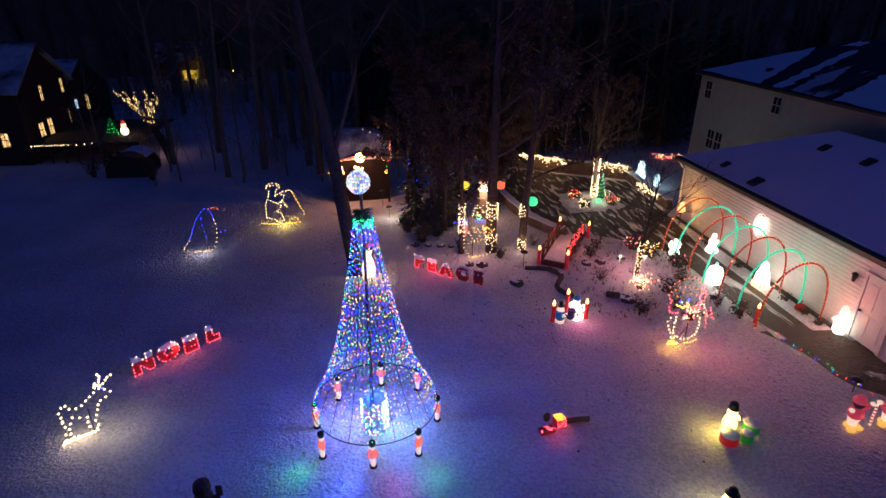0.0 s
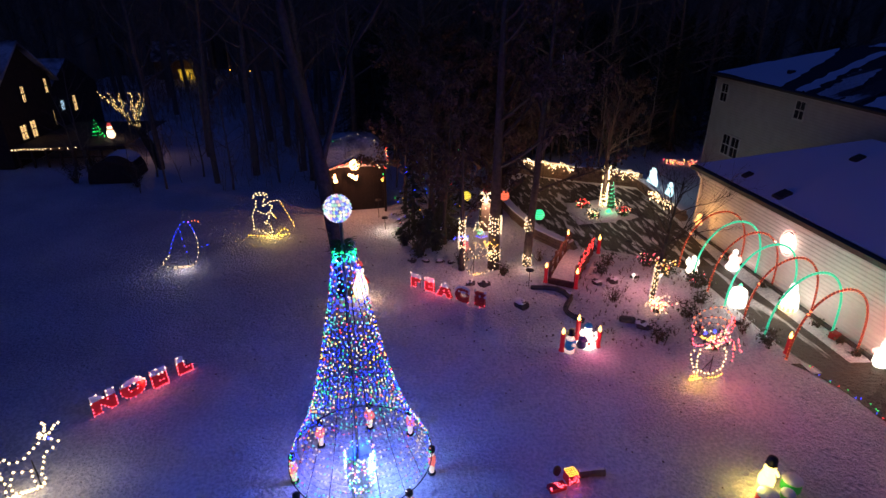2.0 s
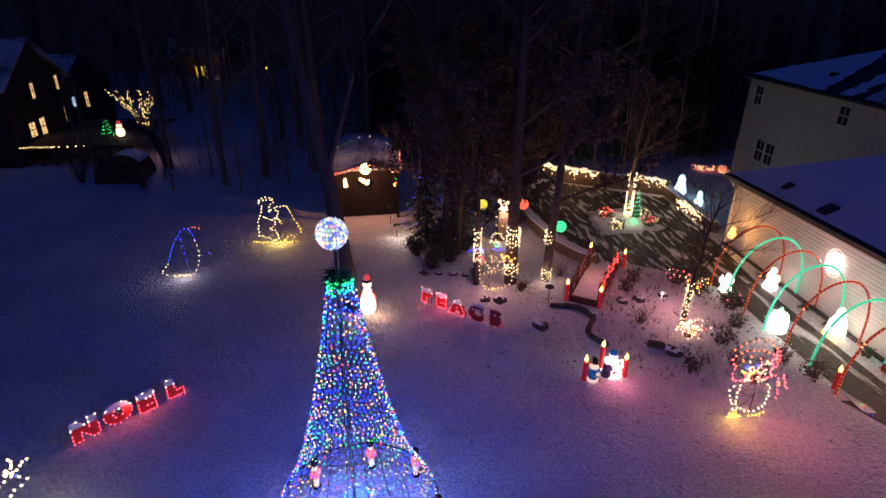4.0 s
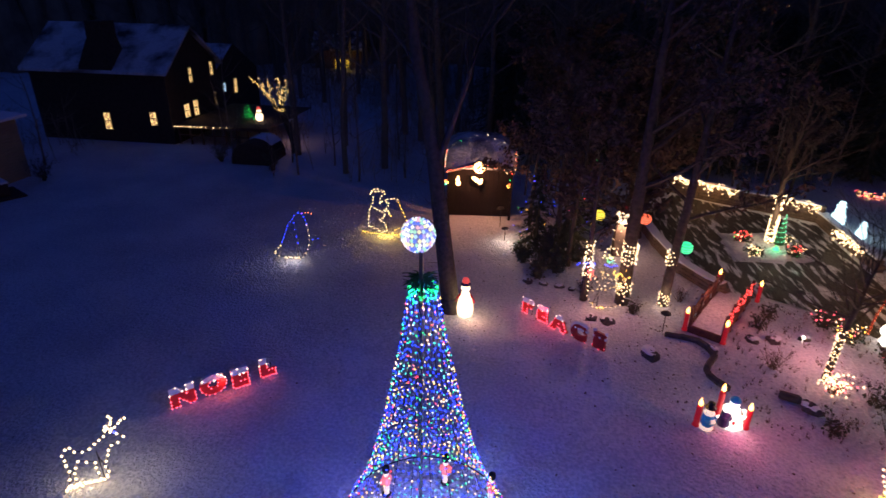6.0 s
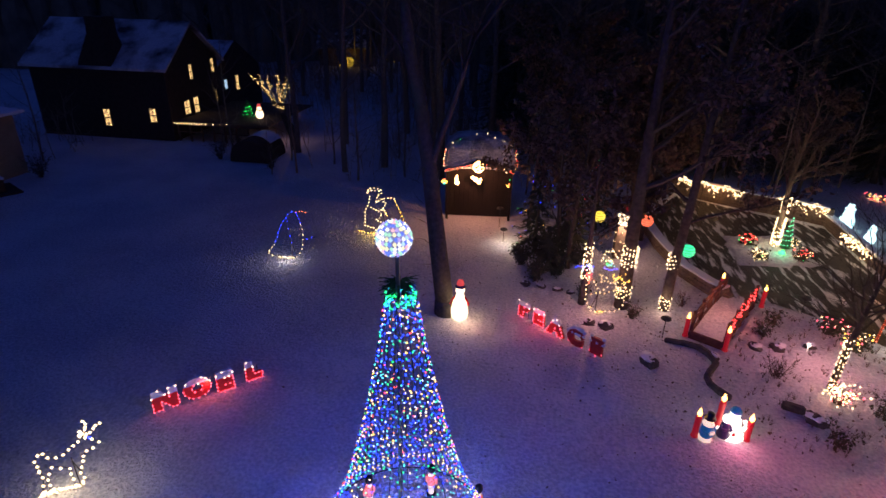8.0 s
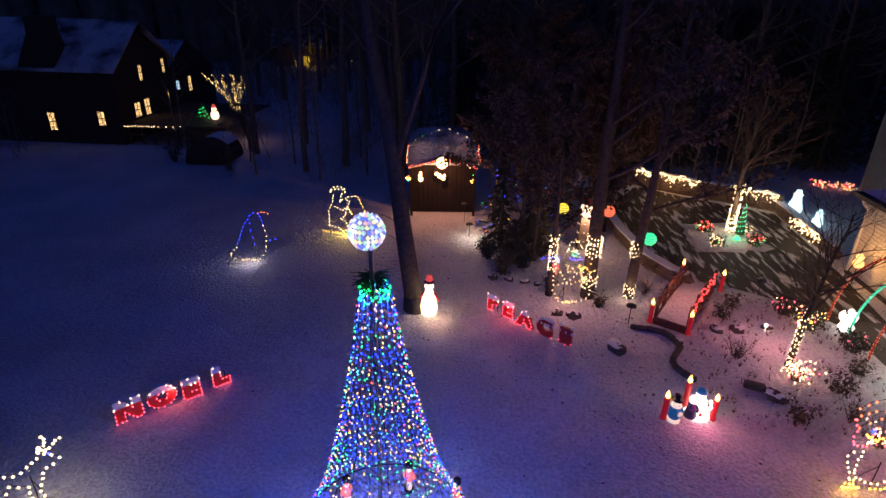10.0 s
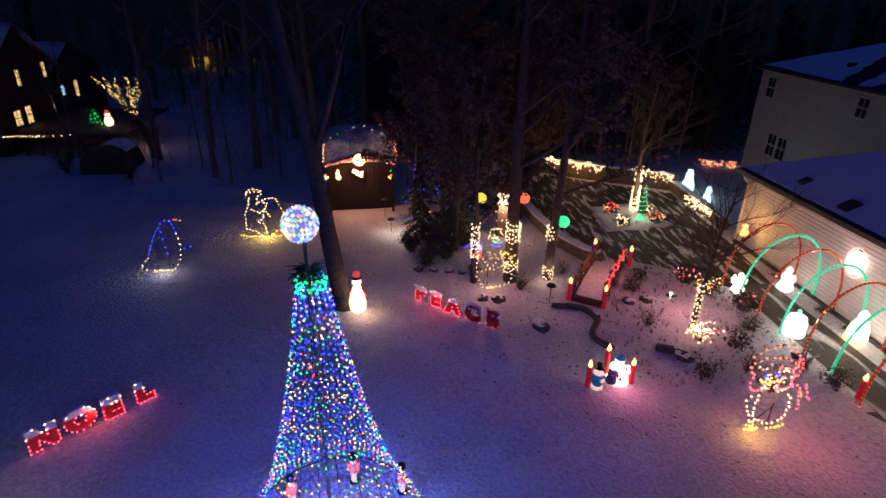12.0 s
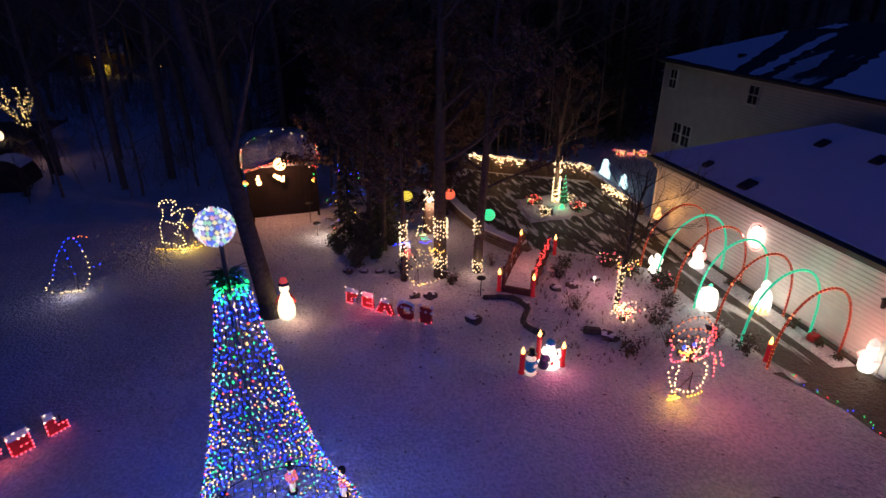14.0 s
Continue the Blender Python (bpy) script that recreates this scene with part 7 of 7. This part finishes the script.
# neighbour's dome shed, yard figures
ds = thing("dome_shed", -14.05, 32.65, 0, 0, "low dark round-roofed shelter beside the trees", "shed")
bm = bmesh.new()
tube(bm, [(-0.05, 0, 0), (0.05, 2.4, 0)], 0.01, 4)
prof = [(1.08 * math.cos(a), 1.2 * math.sin(a) ** 0.8) for a in np.linspace(0, math.pi, 15)]
r0_ = [bm.verts.new((x, 0, z)) for x, z in prof]
r1_ = [bm.verts.new((x, 2.4, z)) for x, z in prof]
for i in range(14):
    bm.faces.new((r0_[i], r0_[i + 1], r1_[i + 1], r1_[i]))
bm.faces.new(r0_), bm.faces.new(r1_)
part("shell", bm, M["darkboards"], ds)
bm = bmesh.new()
caps = [[bm.verts.new((x * 1.02, y, z * 1.02 + 0.03)) for x, z in prof[3:12]] for y in (1.0, 1.7, 2.45)]
for a, c in zip(caps, caps[1:]):
    for i in range(8):
        bm.faces.new((a[i], a[i + 1], c[i + 1], c[i]))
part("roof_snow", bm, M["capsnow"], ds, "snow on the rounded roof", True)
for i, (x, y, w) in enumerate(((-15.9, 33.0, 0.7), (-12.4, 31.9, 0.55), (-22.6, 28.0, 0.8), (-15.4, 34.3, 0.9))):
    bush("bush", x, y, 180 + i, w, "dark bare brush at the yard's edge", 1.3, 36, material="bark", leaves=260, group="brush by the neighbour's yard")
snowman(-15.95, 38.3, 20, M["whiteglow"], M["pinkred"], M["redplastic"], "lit plastic snowman with a red hat on the neighbour's deck", z=1.2, s=0.78)
conifer("conifer", -16.7, 38.3, 95, 1.1, 0.32, "small lit green tree on the neighbour's deck").location.z = 1.2
ng = thing("light_string", -16.7, 38.3, 1.15, 0, "green lamps on the small tree", "light string")
beads("lamp_string", [(0.34 * (1 - f) * math.cos(30 * f), 0.34 * (1 - f) * math.sin(30 * f), 0.12 + 0.98 * f) for f in np.linspace(0, 1, 40)], 0.024, M["b_green"], ng)

# far yard light, far roofs, far lamps
fy = thing("far_house", -22.5, 75, -0.3, 10, "far dark house with an added yellow glowing panel", "house")
bm = bmesh.new()
box(bm, -3, 3, 0.6, 6, -0.5, 2.6)
part("wall", bm, M["brown"], fy)
bm = bmesh.new()
gable_roof(bm, -3, 3, 0.6, 6, 2.6, 4.4)
part("roof", bm, M["thinroof"], fy)
# Glowing panel put in where a patch of snow is lit yellow.
bm = bmesh.new()
box(bm, -0.5, 1.5, 0.5, 0.58, 0.1, 1.4)
part("yellow_glow_panel", bm, M["far_glow_panel"], fy, "glowing panel in place of yellow-lit snow")
fh = thing("far_house", 14.5, 60, -0.3, -10, "far dark house with a snow-covered roof", "house")
bm = bmesh.new()
box(bm, -4.5, 4.5, 0, 7, -0.5, 3.0)
part("wall", bm, M["brown"], fh)
bm = bmesh.new()
gable_roof(bm, -4.5, 4.5, 0, 7, 3.0, 5.2)
part("roof", bm, M["capsnow"], fh)
fl = thing("distant_lamps", 0, 0, 0, 0, "tiny distant street lamps on the horizon", "street lamp", kind="stuff")
beads("lamp_string", [(190, 300, 8), (193, 300, 8.2)], 0.45, M["b_yellow"], fl)
beads("lamp_string", [(140, 300, 9), (143, 300, 9)], 0.3, M["b_orange"], fl)
beads("lamp_string", [(30.5, 60, 3.5), (31.3, 60, 3.2)], 0.08, M["b_white"], fl)
beads("lamp_string", [(-22.2, 74.2, 2.05), (-16.75, 74, 1.2), (-15.7, 74, 1.0), (-14.5, 74, 1.05)], 0.075, M["b_yellow"], fl)

# fallen leaves on the snow
rnd = random.Random(15)
bm = bmesh.new()
for k in range(950):
    x, y = (rnd.gauss(4.5, 4.5), rnd.gauss(18.5, 4.2)) if k < 700 else (rnd.uniform(4.0, 11.3), rnd.uniform(14.8, 21.5))
    leaf_blade(bm, rnd, Vector((x, y, 0.03)), rnd.uniform(0.03, 0.09))
solo("fallen_leaves", bm, M["leaf"], 0, 0, label="scattered withered brown leaves on the snow", category="leaves", kind="stuff")

# dark leafy shrubs before the conifers
for i, (x, y, s) in enumerate(((1.5, 21.75, 0.45), (2.2, 22.3, 0.55), (1.0, 22.9, 0.5), (2.9, 23.3, 0.6), (1.7, 23.6, 0.6))):
    bush("bush", x, y, 160 + i, s, "dark shrub holding withered leaves", 0.9, 30, leaves=900, group="leafy shrubs")
# plain dark wooden stand-up at the lawn's front
bm = bmesh.new()
lathe(bm, [(0.16, 0), (0.2, 0.1), (0.17, 0.5), (0.1, 0.56)], 12)
lathe(bm, [(0.1, 0.56), (0.17, 0.66), (0.15, 0.8), (0.05, 0.86)], 12)
box(bm, 0.24, 0.36, -0.03, 0.03, 0.45, 0.7, bevel=0.02)
box(bm, 0.1, 0.3, -0.03, 0.03, 0.38, 0.48, bevel=0.02)
solo("wooden_stand_up", bm, M["brown"], -3.87, 8.9, 0, 0, "plain dark wooden garden ornament standing unlit in the snow", "ornament")

# small red box by the wall, tufts of dead grass in the beds
bm = bmesh.new()
box(bm, -0.13, 0.13, -0.11, 0.11, 0, 0.2, bevel=0.02)
solo("red_box", bm, M["redplain"], 13.15, 14.75, 0, 15, "small dull red box at the foot of the wall", "box")
rnd = random.Random(23)
bm = bmesh.new()
for _ in range(230):
    x, y = rnd.uniform(6.2, 11.2), rnd.uniform(14.6, 20.8)
    for _ in range(7):
        d = (rnd.uniform(-1, 1), rnd.uniform(-1, 1), 1.5)
        tube(bm, [(x, y, -0.02), (x + d[0] * 0.06, y + d[1] * 0.06, rnd.uniform(0.05, 0.16))], 0.006, 3, r2=0.002)
solo("dead_grass", bm, M["twig"], 0, 0, label="tufts of dead grass poking through the snow", category="grass", kind="stuff")
